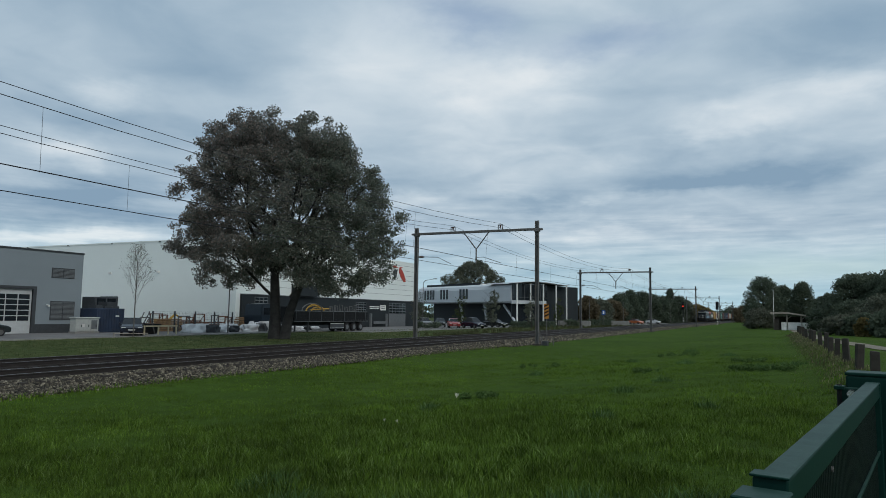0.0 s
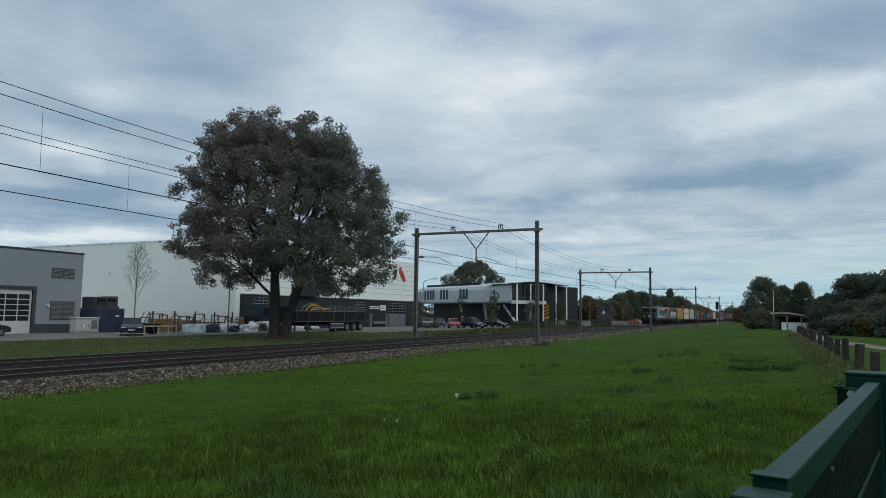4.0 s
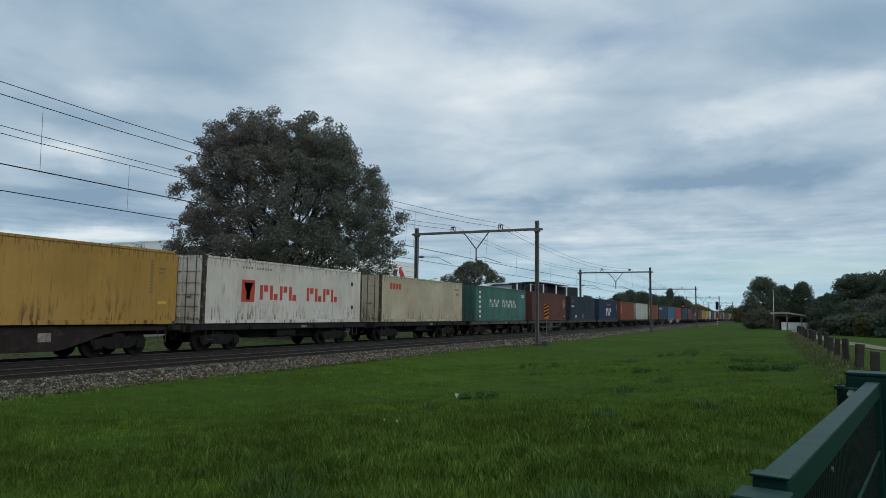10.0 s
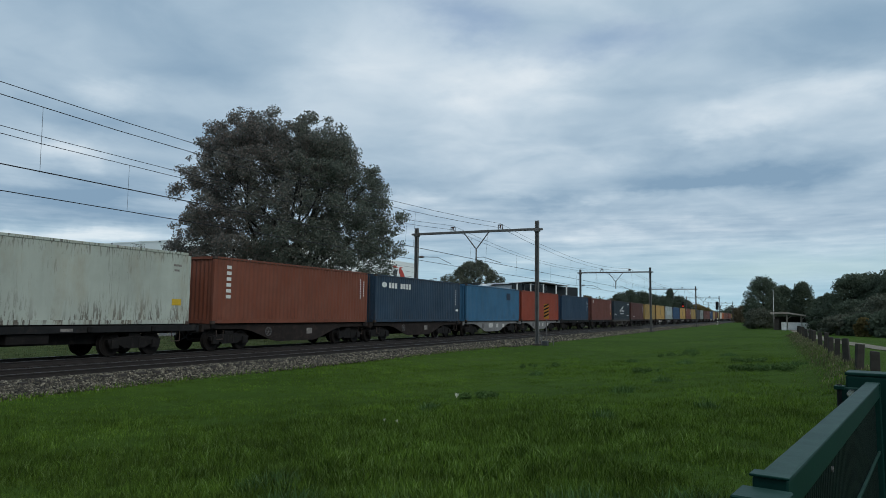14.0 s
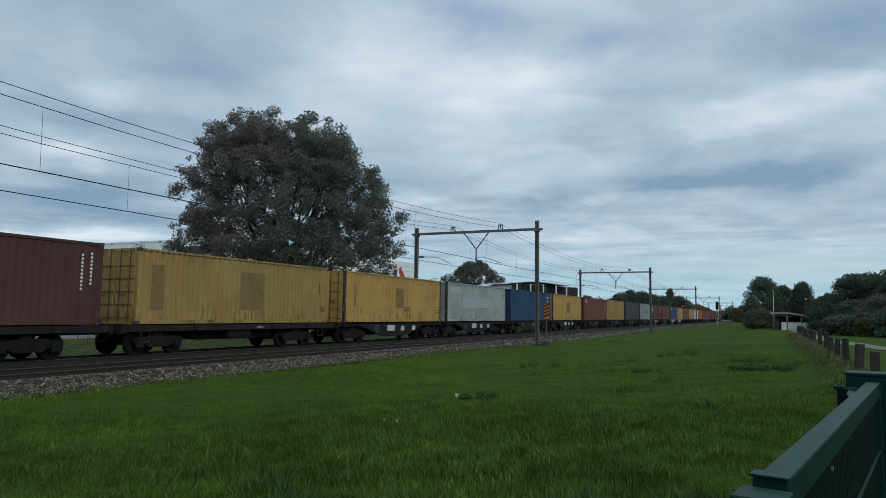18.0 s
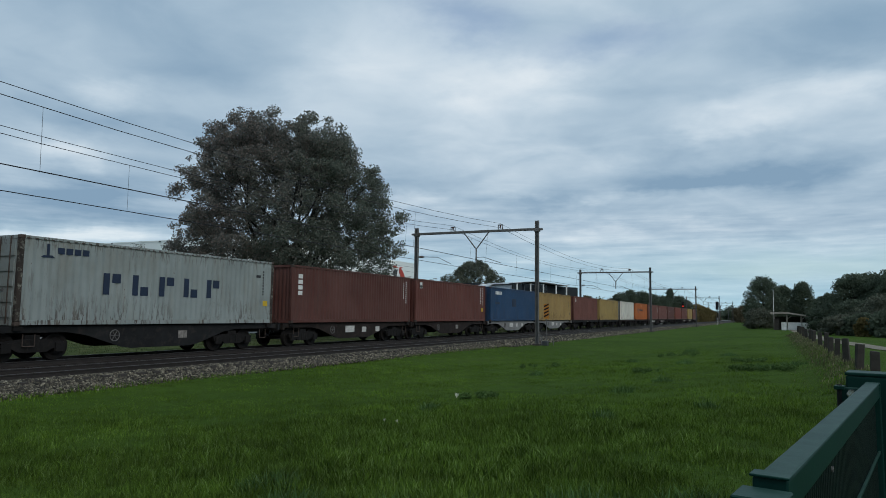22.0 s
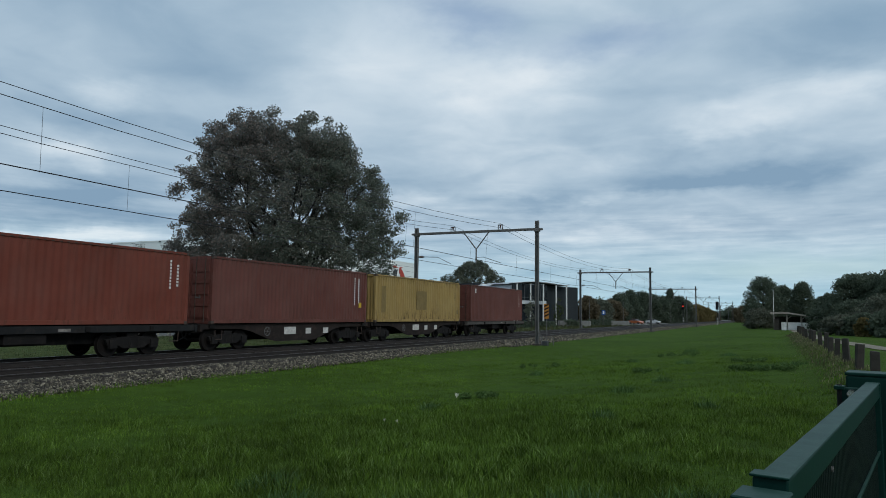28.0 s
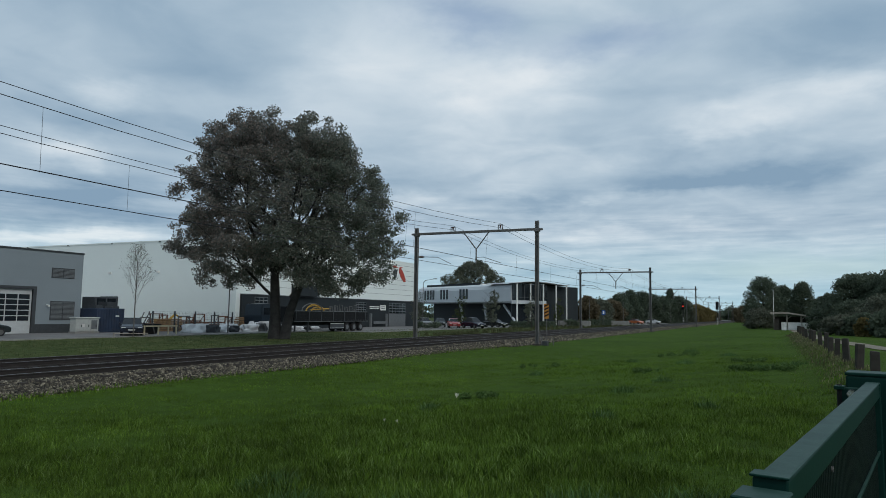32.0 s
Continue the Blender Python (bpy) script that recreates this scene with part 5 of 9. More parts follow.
def electric_loco_grey(u):
    """The modern engine with a grey body and red cab tops."""
    t = thing("electric_locomotive", pose(XF, u, 0), "matt grey modern electric locomotive with red cab tops and white lettering", "locomotive")
    L, w = 18.98, 1.48
    prof = [(0.62, 0.95), (0.48, 1.35), (0.50, 1.95), (0.60, 2.36), (1.10, 3.42), (1.50, 3.70)]
    def lean(d):
        """The leading cab is shorter in the nose."""
        return d + 0.33 * max(0.0, min(1.0, (2.3 - d) / 1.6))
    ring = [(lean(y), z) for y, z in prof] + [(2.6, 3.82), (L - 2.6, 3.82)] + [(L - y, z) for y, z in prof[::-1]]

    def width(y, z):
        d = min(y, L - y)
        k = w - 0.40 * max(0.0, (1.9 - d) / 1.4) ** 1.6
        if z > 3.45:
            k -= 0.45 * (z - 3.45) / 0.37
        return k
    part("body", loft([[(s * width(y, z), y, z) for y, z in ring] for s in (-1, 1)]), M["loco_grey"], t)
    part("roof", loft([[(s * 1.44, 3.65, 3.36), (s * 1.10, 3.65, 3.72), (s * 1.10, L - 3.4, 3.72), (s * 1.44, L - 3.4, 3.36)] for s in (-1, 1)]), M["loco_roof"], t, "dark grey roof with a drip rail")
    side_plate(t, [(3.65, 3.33), (L - 3.4, 3.33), (L - 3.4, 3.38), (3.65, 3.38)], M["black"], "black drip rail", w - 0.02, 0.05, "drip_rail")
    part("sole_bar", soft_box(-1.49, 1.49, 1.05, L - 0.75, 0.98, 1.38, 0.02), M["loco_frame"], t, "dark grey sole bar with small writing")
    for a in (0, 1):
        e, s = (L, -1) if a else (0.0, 1)

        def yo(d):
            return e + s * (d if a else lean(d))
        # red hood over the cab: side cheeks and roof
        def fl(pts):
            return [(yo(y), z) for y, z in (pts[::-1] if a else pts)]
        for sx in (-1, 1):
            sec = [[(sx * (width(d, z) + 0.012), yo(d), z) for d, z in ((0.60, 2.38), (0.66, 2.24), (0.92, 2.26), (1.42, 2.85), (1.95, 3.22), (3.6, 3.24), (3.6, 3.45), (1.13, 3.45))],
                   [(sx * (width(d, z) - 0.02), yo(d), z) for d, z in ((0.60, 2.38), (0.66, 2.24), (0.92, 2.26), (1.42, 2.85), (1.95, 3.22), (3.6, 3.24), (3.6, 3.45), (1.13, 3.45))]]
            part("cab_cheek", loft(sec), M["loco_red"], t, "red band round the cab")
        sec = []
        for d, z in ((1.10, 3.43), (1.50, 3.71), (2.4, 3.84), (3.6, 3.84)):
            k = width(d, z)
            sec.append([(-width(d, 3.44) - 0.01, yo(d), 3.44), (-k - 0.01, yo(d), z + 0.02), (k + 0.01, yo(d), z + 0.02), (width(d, 3.44) + 0.01, yo(d), 3.44)])
        part("cab_roof", loft(sec), M["loco_red"], t, "red cab roof")
        part("windscreen", loft([[(-1.13, yo(0.585), 2.44), (1.13, yo(0.585), 2.44), (1.16, yo(1.045), 3.40), (-1.16, yo(1.045), 3.40)], [(-1.13, yo(0.75), 2.42), (1.13, yo(0.75), 2.42), (1.16, yo(1.22), 3.38), (-1.16, yo(1.22), 3.38)]]), M["clearglass"], t, "sloping one-piece windscreen")
        part("screen_sill", loft([[(-1.18, yo(0.50), 2.24), (1.18, yo(0.50), 2.24), (1.18, yo(0.575), 2.43), (-1.18, yo(0.575), 2.43)], [(-1.18, yo(0.66), 2.24), (1.18, yo(0.66), 2.24), (1.18, yo(0.70), 2.43), (-1.18, yo(0.70), 2.43)]]), M["loco_red"], t, "red strip under the windscreen")
        part("lamp_housing", soft_box(-0.16, 0.16, min(yo(1.05), yo(1.4)), max(yo(1.05), yo(1.4)), 3.45, 3.62, 0.04), M["black"], t)
        for xs in (-0.45, 0.35):
            part("wiper", tubes([((xs, yo(0.55), 2.46), (xs + 0.3, yo(0.86), 3.15), 0.02)], 4), M["black"], t)
        part("nose_grille", soft_box(-1.02, 1.02, min(yo(0.44), yo(0.56)), max(yo(0.44), yo(0.56)), 1.42, 1.5, 0.02), M["black"], t)
        part("front_grille", soft_box(-0.95, 0.95, min(yo(0.46), yo(0.56)), max(yo(0.46), yo(0.56)), 1.5, 2.0, 0.02), M["black"], t)
        for z in (1.58, 1.72, 1.86):
            part("grille_slat", boxes((-0.6, 0.6, min(yo(0.44), yo(0.465)), max(yo(0.44), yo(0.465)), z, z + 0.06)), M["loco_grey"], t)
        for xs in (-0.8, 0.8):
            hl = part("headlight", soft_box(xs - 0.18, xs + 0.18, min(yo(0.42), yo(0.56)), max(yo(0.42), yo(0.56)), 1.52, 2.0, 0.03), M["black"], t)
            for z in (1.64, 1.86):
                part("lens", tubes([((xs, yo(0.425), z), (xs, yo(0.41), z), 0.09)], 12), M["lampglass"], hl)
            part("buffer", tubes([((xs * 1.1, yo(0.6), 1.05), (xs * 1.1, yo(0.08), 1.05), 0.12), ((xs * 1.1, yo(0.08), 1.05), (xs * 1.1, yo(0.02), 1.05), 0.24)], 14), M["under"], t)
        part("front_skirt", soft_box(-1.2, 1.2, min(yo(0.5), yo(0.95)), max(yo(0.5), yo(0.95)), 0.35, 1.25, 0.12), M["under"], t)
        part("coupler", tubes([((0, yo(0.6), 1.0), (0, yo(0.12), 0.95), 0.06)], 6), M["under"], t)
        side_plate(t, fl([(2.66, 2.42), (3.22, 2.42), (3.22, 3.2), (2.66, 3.2)]), M["black"], "black window frame", w + 0.002, 0.012, "window_frame")
        side_plate(t, fl([(2.74, 2.50), (3.14, 2.50), (3.14, 3.12), (2.74, 3.12)]), M["clearglass"], "cab side window", w + 0.014, 0.006, "side_window")
        for y in (2.50, 3.34):
            part("door_seam", boxes((w, w + 0.004, yo(y) - 0.012, yo(y) + 0.012, 1.4, 3.3)), M["black"], t)
            part("handrail", tubes([((w + 0.06, yo(y + (0.08 if y > 3 else -0.08)), 1.35), (w + 0.06, yo(y + (0.08 if y > 3 else -0.08)), 2.6), 0.018)], 6), M["galv"], t)
        part("cab_seam", boxes((w - 0.012, w + 0.003, yo(1.55) - 0.01, yo(1.55) + 0.01, 1.4, 3.3)), M["black"], t)
        for z in (0.45, 0.72):
            part("cab_step", boxes((1.1, 1.44, yo(2.9) - 0.28, yo(2.9) + 0.28, z, z + 0.04)), M["under"], t)
    # white badge: two curved arrow halves
    x = w
    bars = [[(4.77, 2.30), (5.22, 2.86), (5.85, 2.66), (5.45, 2.30), (5.88, 1.86), (6.32, 1.66), (5.55, 1.70)], [(5.42, 2.98), (6.05, 2.98), (6.97, 2.36), (6.52, 1.96), (5.98, 2.02), (6.32, 2.34)], [(5.52, 2.34), (5.82, 2.06), (6.12, 2.34), (5.82, 2.60)]]
    for b in bars:
        part("badge", prism_bm(b, x + 0.001, x + 0.006, "x"), M["lettering"], t, "piece of a white arrow-shaped badge")
    for y0, y1, z0, z1 in block_word(7.45, 14.95, 1.88, 2.80, "xxxxxxxx", 0.16):
        part("letter", boxes((x + 0.001, x + 0.006, y0, y1, z0, z1)), M["lettering"], t, "large white block")
    part("number_plate", boxes((x + 0.001, x + 0.005, 3.75, 4.85, 1.48, 1.60)), M["lettering"], t)
    bm = boxes(*[(1.491, 1.496, y, y + l, 1.17, 1.24) for y, l in ((6.4, 0.5), (7.1, 0.25), (8.3, 0.3), (9.0, 1.3), (10.6, 0.5), (12.2, 0.7))])
    part("small_writing", bm, M["dimletter"], t)
    for y in (3.9, 15.2):
        part("reflector", boxes((x + 0.001, x + 0.006, y, y + 0.3, 2.34, 2.38)), M["lettering"], t)
    part("roof_deck", boxes((-0.95, 0.95, 4.0, L - 4.0, 3.72, 3.80)), M["loco_roof"], t)
    for y in (6.2, 7.4, 8.4, 9.6, 10.8, 12.2):
        part("roof_insulator", tubes([((0.5, y, 3.8), (0.5, y, 4.08), 0.08, 0.06)], 8), M["insul"], t)
    part("roof_cable", tubes([((0.5, 5.8, 4.1), (0.5, 12.6, 4.1), 0.03), ((-0.4, 6.6, 4.05), (-0.4, 12.0, 4.05), 0.03)], 6), M["black"], t)
    pantograph(t, 3.6, False, 3.80, 1)
    pantograph(t, 6.6, False, 3.76, -1)
    pantograph(t, L - 6.6, False, 3.76, 1)
    pantograph(t, L - 4.0, False, 3.80, -1)
    part("transformer", soft_box(-1.25, 1.25, 7.0, 11.6, 0.3, 0.97, 0.05), M["under"], t)
    for y0, y1 in ((1.2, 2.3), (6.2, 6.95), (11.65, 12.4), (16.4, 17.6)):
        part("equipment_box", soft_box(-1.15, 1.15, y0, y1, 0.5, 0.97, 0.03), M["under"], t)
    for y in (7.4, 8.6, 9.8):
        part("equipment_box", soft_box(1.26, 1.42, y, y + 0.9, 0.45, 0.96, 0.02), M["loco_frame"], t)
    running_gear(t, L, (4.2, L - 4.75), 3.0, 0.6)
    MOVING.append((t, u))
    return t


electric_loco_dark(249.3)
electric_loco_grey(267.2)


# ---- halls and yard on the far side ----
M["greyclad"] = surface("blue_grey_cladding", (0.21, 0.245, 0.265), 0.55, vary=0.06, scale=0.3, fine=8, relief=0.01, grainy=0.1)
M["darktrim"] = surface("dark_grey_trim", (0.045, 0.05, 0.055), 0.6, vary=0.2)
M["hallwhite"] = surface("pale_hall_cladding", (0.72, 0.77, 0.74), 0.5, vary=0.04, scale=0.15, fine=6, relief=0.01, grainy=0.08)
M["darkclad"] = surface("anthracite_cladding", (0.021, 0.026, 0.029), 0.6, vary=0.15, scale=0.4, fine=8, relief=0.02, grainy=0.15, spec=0.2)
M["louvre"] = surface("grey_louvre", (0.13, 0.14, 0.145), 0.6, vary=0.15)
M["doorpale"] = surface("pale_door_panel", (0.45, 0.47, 0.47), 0.55, vary=0.1)
M["roofsheet"] = surface("roof_sheet", (0.20, 0.21, 0.21), 0.8, vary=0.15)
M["shellwhite"] = surface("white_building_shell", (0.46, 0.49, 0.51), 0.4, vary=0.05, scale=0.3, fine=8, relief=0.01, grainy=0.1)
M["navybox"] = surface("dark_blue_steel_box", (0.025, 0.04, 0.075), 0.6, vary=0.3, scale=0.8, dirt=(0.07, 0.06, 0.055))
M["cabdark"] = surface("dark_teal_cab_paint", (0.010, 0.020, 0.030), 0.45, vary=0.2)
M["cabinet"] = surface("grey_green_cabinet", (0.40, 0.42, 0.40), 0.6, vary=0.12)
M["creamsteel"] = surface("cream_steel", (0.50, 0.45, 0.30), 0.6, vary=0.2)
M["rustpile"] = surface("rusty_steel_stock", (0.16, 0.065, 0.035), 0.9, vary=0.5, scale=2)
M["yellowsteel"] = surface("yellow_machine_paint", (0.50, 0.29, 0.03), 0.55, vary=0.2)
M["tarp"] = surface("white_tarpaulin", (0.66, 0.67, 0.68), 0.6, vary=0.15, scale=1.5, fine=10, relief=0.4)
M["timber"] = surface("sawn_timber", (0.34, 0.20, 0.10), 0.85, vary=0.3, scale=2)


def workshop():
    t = thing("workshop_building", Matrix(), "blue-grey clad workshop with a sectional door and louvres", "building")
    X, ya, yb, top = -58.0, -30.0, 42.4, 6.75
    d0, d1 = 33.2, 37.75
    part("wall", boxes((X - 0.3, X, ya, d0, G, top), (X - 0.3, X, d0, d1, 3.35, top), (X - 0.3, X, d1, yb, G + 0.82, top), (X - 24, X - 0.302, yb - 0.3, yb, G, top), (X - 24, X - 23.7, ya, yb - 0.302, G, top), (X - 23.698, X - 0.302, ya, ya + 0.3, G, top)), M["greyclad"], t)
    part("roof", boxes((X - 23.7, X - 0.3, ya + 0.3, yb - 0.3, top - 0.3, top - 0.05)), M["roofsheet"], t)
    part("parapet", boxes((X - 24.02, X + 0.06, ya, yb + 0.06, top, top + 0.14)), M["darktrim"], t, "dark roof edge")
    part("plinth", boxes((X - 0.25, X + 0.03, d1 + 0.3, yb, G, G + 0.815)), M["darktrim"], t)
    part("door_frame", boxes((X - 0.1, X + 0.1, d1, d1 + 0.3, G, 3.35), (X - 0.1, X + 0.1, d0 - 0.3, d0, G, 3.35), (X - 0.1, X + 0.1, d0 - 0.3, d1 + 0.3, 3.35, 3.6)), M["darktrim"], t)
    door = part("sectional_door", boxes((X - 0.16, X - 0.1, d0, d1, G, 3.35)), M["doorpale"], t, "pale sectional door")
    w = (d1 - d0 - 0.3) / 4
    for r in range(5):
        z = 0.62 + r * 0.47
        for c in range(4):
            y = d0 + 0.18 + c * w
            part("pane", boxes((X - 0.098, X - 0.085, y + 0.04, y + w - 0.06, z, z + 0.39)), M["glass"], door)
    for y0, y1, z0, z1 in ((39.36, 41.56, 4.45, 5.35), (39.42, 41.75, 0.68, 2.36)):
        lv = part("louvre_window", boxes((X, X + 0.05, y0, y1, z0, z1)), M["darktrim"], t)
        m = 0.5 * (y0 + y1)
        n = int((z1 - z0) / 0.115)
        for a, b in ((y0 + 0.05, m - 0.04), (m + 0.04, y1 - 0.05)):
            for i in range(n):
                z = z0 + 0.05 + i * (z1 - z0 - 0.1) / n
                part("louvre_blade", boxes((X + 0.051, X + 0.075, a, b, z, z + 0.075)), M["louvre"], lv)
    part("camera_dome", tubes([((X, 39.05, 2.0), (X + 0.3, 39.05, 2.0), 0.05), ((X + 0.25, 39.05, 1.97), (X + 0.42, 39.05, 1.93), 0.08)], 8), M["white"], t)
    for y in (30.5, 27.0):
        part("downpipe", tubes([((X + 0.05, y, G), (X + 0.05, y, top), 0.05)], 8), M["darktrim"], t)


def hall():
    t = thing("warehouse_hall", Matrix(), "huge pale grey warehouse hall with horizontal cladding seams", "building")
    X0, X1, y0, y1, top = -56.05, -112.0, 60.6, 104.6, 10.2
    for w in ((X0 - 0.25, X0, y0, y1, G, top), (X1, X0 - 0.252, y0, y0 + 0.25, G, top), (X1, X1 + 0.25, y0 + 0.252, y1, G, top), (X1 + 0.252, X0 - 0.252, y1 - 0.25, y1, G, top)):
        part("wall", boxes(w), M["hallwhite"], t)
    part("roof", boxes((X1 + 0.25, X0 - 0.25, y0 + 0.25, y1 - 0.25, top - 0.4, top - 0.2)), M["roofsheet"], t)
    part("roof_edge", boxes((X1 - 0.04, X0 + 0.05, y0 - 0.05, y1 + 0.05, top, top + 0.16)), M["hallwhite"], t)
    for i in range(1, 8):
        z = 3.9 + i * 0.82
        part("cladding_seam", boxes((X0, X0 + 0.012, y0 + 0.1, y1 - 0.1, z, z + 0.035)), M["louvre"], t)
    for i in range(6):
        x = X0 - 4 - i * 8.7
        part("wall_lamp", boxes((x - 0.15, x + 0.15, y0 - 0.25, y0, 6.3, 6.5)), M["white"], t)
        part("roof_drain", boxes((x - 0.14, x + 0.14, y0 - 0.12, y0 - 0.05, top - 0.05, top + 0.08)), M["darktrim"], t)
    for pts in ([(98.75, 9.1), (99.3, 9.2), (100.2, 8.6), (101.0, 7.5), (101.05, 7.0), (100.5, 6.95), (99.5, 7.6), (98.9, 8.4)], [(96.4, 9.45), (97.6, 9.5), (98.5, 9.2), (97.5, 9.15), (96.7, 9.25)], [(98.7, 9.25), (99.3, 9.42), (100.1, 9.4), (99.6, 9.2), (98.9, 9.15)]):
        part("red_emblem", prism_bm(pts, X0 + 0.001, X0 + 0.06, "x"), M["mk_red"], t, "red leaf-shaped emblem")
    part("dark_emblem", prism_bm([(96.6, 8.6), (98.3, 9.0), (97.9, 7.5), (97.4, 7.3)], X0 + 0.001, X0 + 0.05, "x"), M["darktrim"], t)
    part("side_hatch", boxes((-79.0, -75.8, y0 - 0.15, y0, 2.0, 3.35)), M["darktrim"], t)
    a = thing("office_plinth_building", Matrix(), "anthracite low building along the hall with roller doors", "building")
    D0, D1, h = -55.7, -56.04, 3.62
    part("wall", boxes((D1, D0, 61.3, 104.5, G, h)), M["darkclad"], a)
    part("roof_edge", boxes((D1, D0 + 0.06, 61.3, 104.5, h + 0.001, h + 0.12)), M["darktrim"], a)
    part("stair_tower", boxes((-56.04 - 0.0, -54.9, 70.7, 75.2, h + 0.125, 5.2)), M["darkclad"], a)
    for y0_, y1_, z0, z1, rows, cols in ((63.4, 65.7, 1.9, 3.4, 4, 3), (85.4, 88.2, 1.8, 3.25, 4, 4), (95.1, 100.6, 1.6, 3.3, 4, 5)):
        w = part("window_frame", boxes((D0, D0 + 0.05, y0_, y1_, z0, z1)), M["louvre"], a)
        for r in range(rows):
            for c in range(cols):
                dy, dz = (y1_ - y0_) / cols, (z1 - z0) / rows
                part("pane", boxes((D0 + 0.051, D0 + 0.06, y0_ + c * dy + 0.06, y0_ + (c + 1) * dy - 0.06, z0 + r * dz + 0.05, z0 + (r + 1) * dz - 0.05)), M["glass"], w)
    part("roller_door", boxes((D0, D0 + 0.06, 95.1, 100.6, G, 1.55)), M["louvre"], a)
    part("sign_board", boxes((D0, D0 + 0.06, 92.4, 94.05, 2.1, 2.95)), M["white"], a, "white sign board with two small bars")
    part("sign_bar", boxes((D0 + 0.061, D0 + 0.07, 92.7, 93.7, 2.62, 2.72)), M["darktrim"], a)
    part("sign_bar", boxes((D0 + 0.061, D0 + 0.07, 92.7, 93.7, 2.36, 2.46)), M["darktrim"], a)
    part("wall_writing", boxes((D0, D0 + 0.02, 89.3, 92.2, 2.55, 2.72)), M["lettering"], a, "pale line of unreadable writing")
    part("wall_writing", boxes((D0, D0 + 0.02, 89.3, 92.0, 2.3, 2.42)), M["lettering"], a)
    for y in (89.5, 94.2):
        part("door_post", boxes((D0, D0 + 0.25, y - 0.2, y + 0.2, G, 1.6)), M["louvre"], a)
    part("step_rail", boxes((D0 + 0.3, D0 + 0.4, 90.0, 93.6, 0.0, 0.4)), M["louvre"], a)


def glass_house():
    """The white building on columns; local x runs back along its front, local y along its glazed side."""
    ang = math.degrees(math.atan2(0.515, -0.857))
    t = thing("white_office_building", pose(-46.8, 128.0, 0, 0, 0, ang), "white rounded office block raised on columns with a glazed corner", "building")
    # in local axes: x along the front, y away from the glazed side is negative
    def P(a, b):
        return (a, -b)
    bm = bmesh.new()
    prism(bm, [(0.0, 4.35), (0.25, 4.1), (9.5, 4.1), (9.5, 8.0), (1.2, 8.0), (0.35, 7.6), (0.0, 6.9)], 0.2, 36.0, "x")
    for v in bm.verts:
        v.co.y = -v.co.y
    bmesh.ops.recalc_face_normals(bm, faces=bm.faces[:])
    part("shell", bm, M["shellwhite"], t)
    part("roof_upstand", boxes((16.0, 36.0, -9.0, -2.5, 8.0, 8.6)), M["darkclad"], t)
    for a in (0.6, 1.5, 2.4):
        part("roof_unit", soft_box(a * 3 + 8, a * 3 + 8.9, -6, -4, 8.0, 8.45, 0.05), M["white"], t)
    groups = [(32.6, 4), (25.6, 3), (17.8, 3)]
    for a0, n in groups:
        for i in range(n):
            a = a0 - i * 1.2
            w = part("window", boxes((a - 0.40, a + 0.40, 0.0, 0.05, 4.95, 7.15)), M["darktrim"], t)
            part("pane", boxes((a - 0.32, a + 0.32, 0.051, 0.06, 5.05, 7.05)), M["glass"], w)
    part("recessed_ground_floor", boxes((4.0, 35.0, -9.4, -4.0, G, 4.08)), M["darkclad"], t)
    for a in (20.0, 11.0):
        part("sloped_prop", tubes([((a, -1.5, 4.1), (a - 1.6, -1.2, G), 0.3)], 8), M["shellwhite"], t)
    # glazed corner
    part("corner_glazing", boxes((-0.0, 0.19, -9.5, -0.4, 4.3, 7.9)), M["glass"], t, "curved glazing of the corner")
    for b in range(7):
        part("mullion", boxes((-0.06, -0.001, -0.47 - b * 1.45, -0.42 - b * 1.45, 4.3, 8.0)), M["louvre"], t)
    part("transom", boxes((-0.06, -0.001, -9.5, -0.5, 5.2, 5.25)), M["louvre"], t)
    part("balcony_band", boxes((-0.35, -0.07, -9.0, 0.1, 3.9, 4.6)), M["shellwhite"], t)
    bm = bmesh.new()
    prism(bm, [(0.4, 8.05), (-2.0, 8.3), (-5.0, 8.5), (-8.0, 8.4), (-14.5, 7.9), (-14.5, 7.8), (-8.0, 8.28), (-5.0, 8.38), (-2.0, 8.18), (0.4, 7.95)], -1.6, 8.0, "x")
    part("canopy_roof", bm, M["shellwhite"], t, "thin curved canopy roof")
    for b in (0.5, 4.0, 7.4, 10.9, 13.8):
        part("column", tubes([((-1.2, -b, G), (-1.2, -b, 8.0), 0.16)], 10), M["white"], t)
    part("dark_wing", boxes((0.3, 14, -18.5, -9.6, G, 7.7)), M["darkclad"], t)
    part("lower_glazing", boxes((0.6, 0.7, -9.5, -0.6, G, 3.9)), M["glass"], t)
    part("outside_stair", prism_bm([(3.4, 3.5), (-1.0, G + 0.05), (-1.0, G + 0.32), (3.4, 3.8)], -1.1, -0.6, "y"), M["shellwhite"], t, "white outside stair")


workshop()
hall()
glass_house()


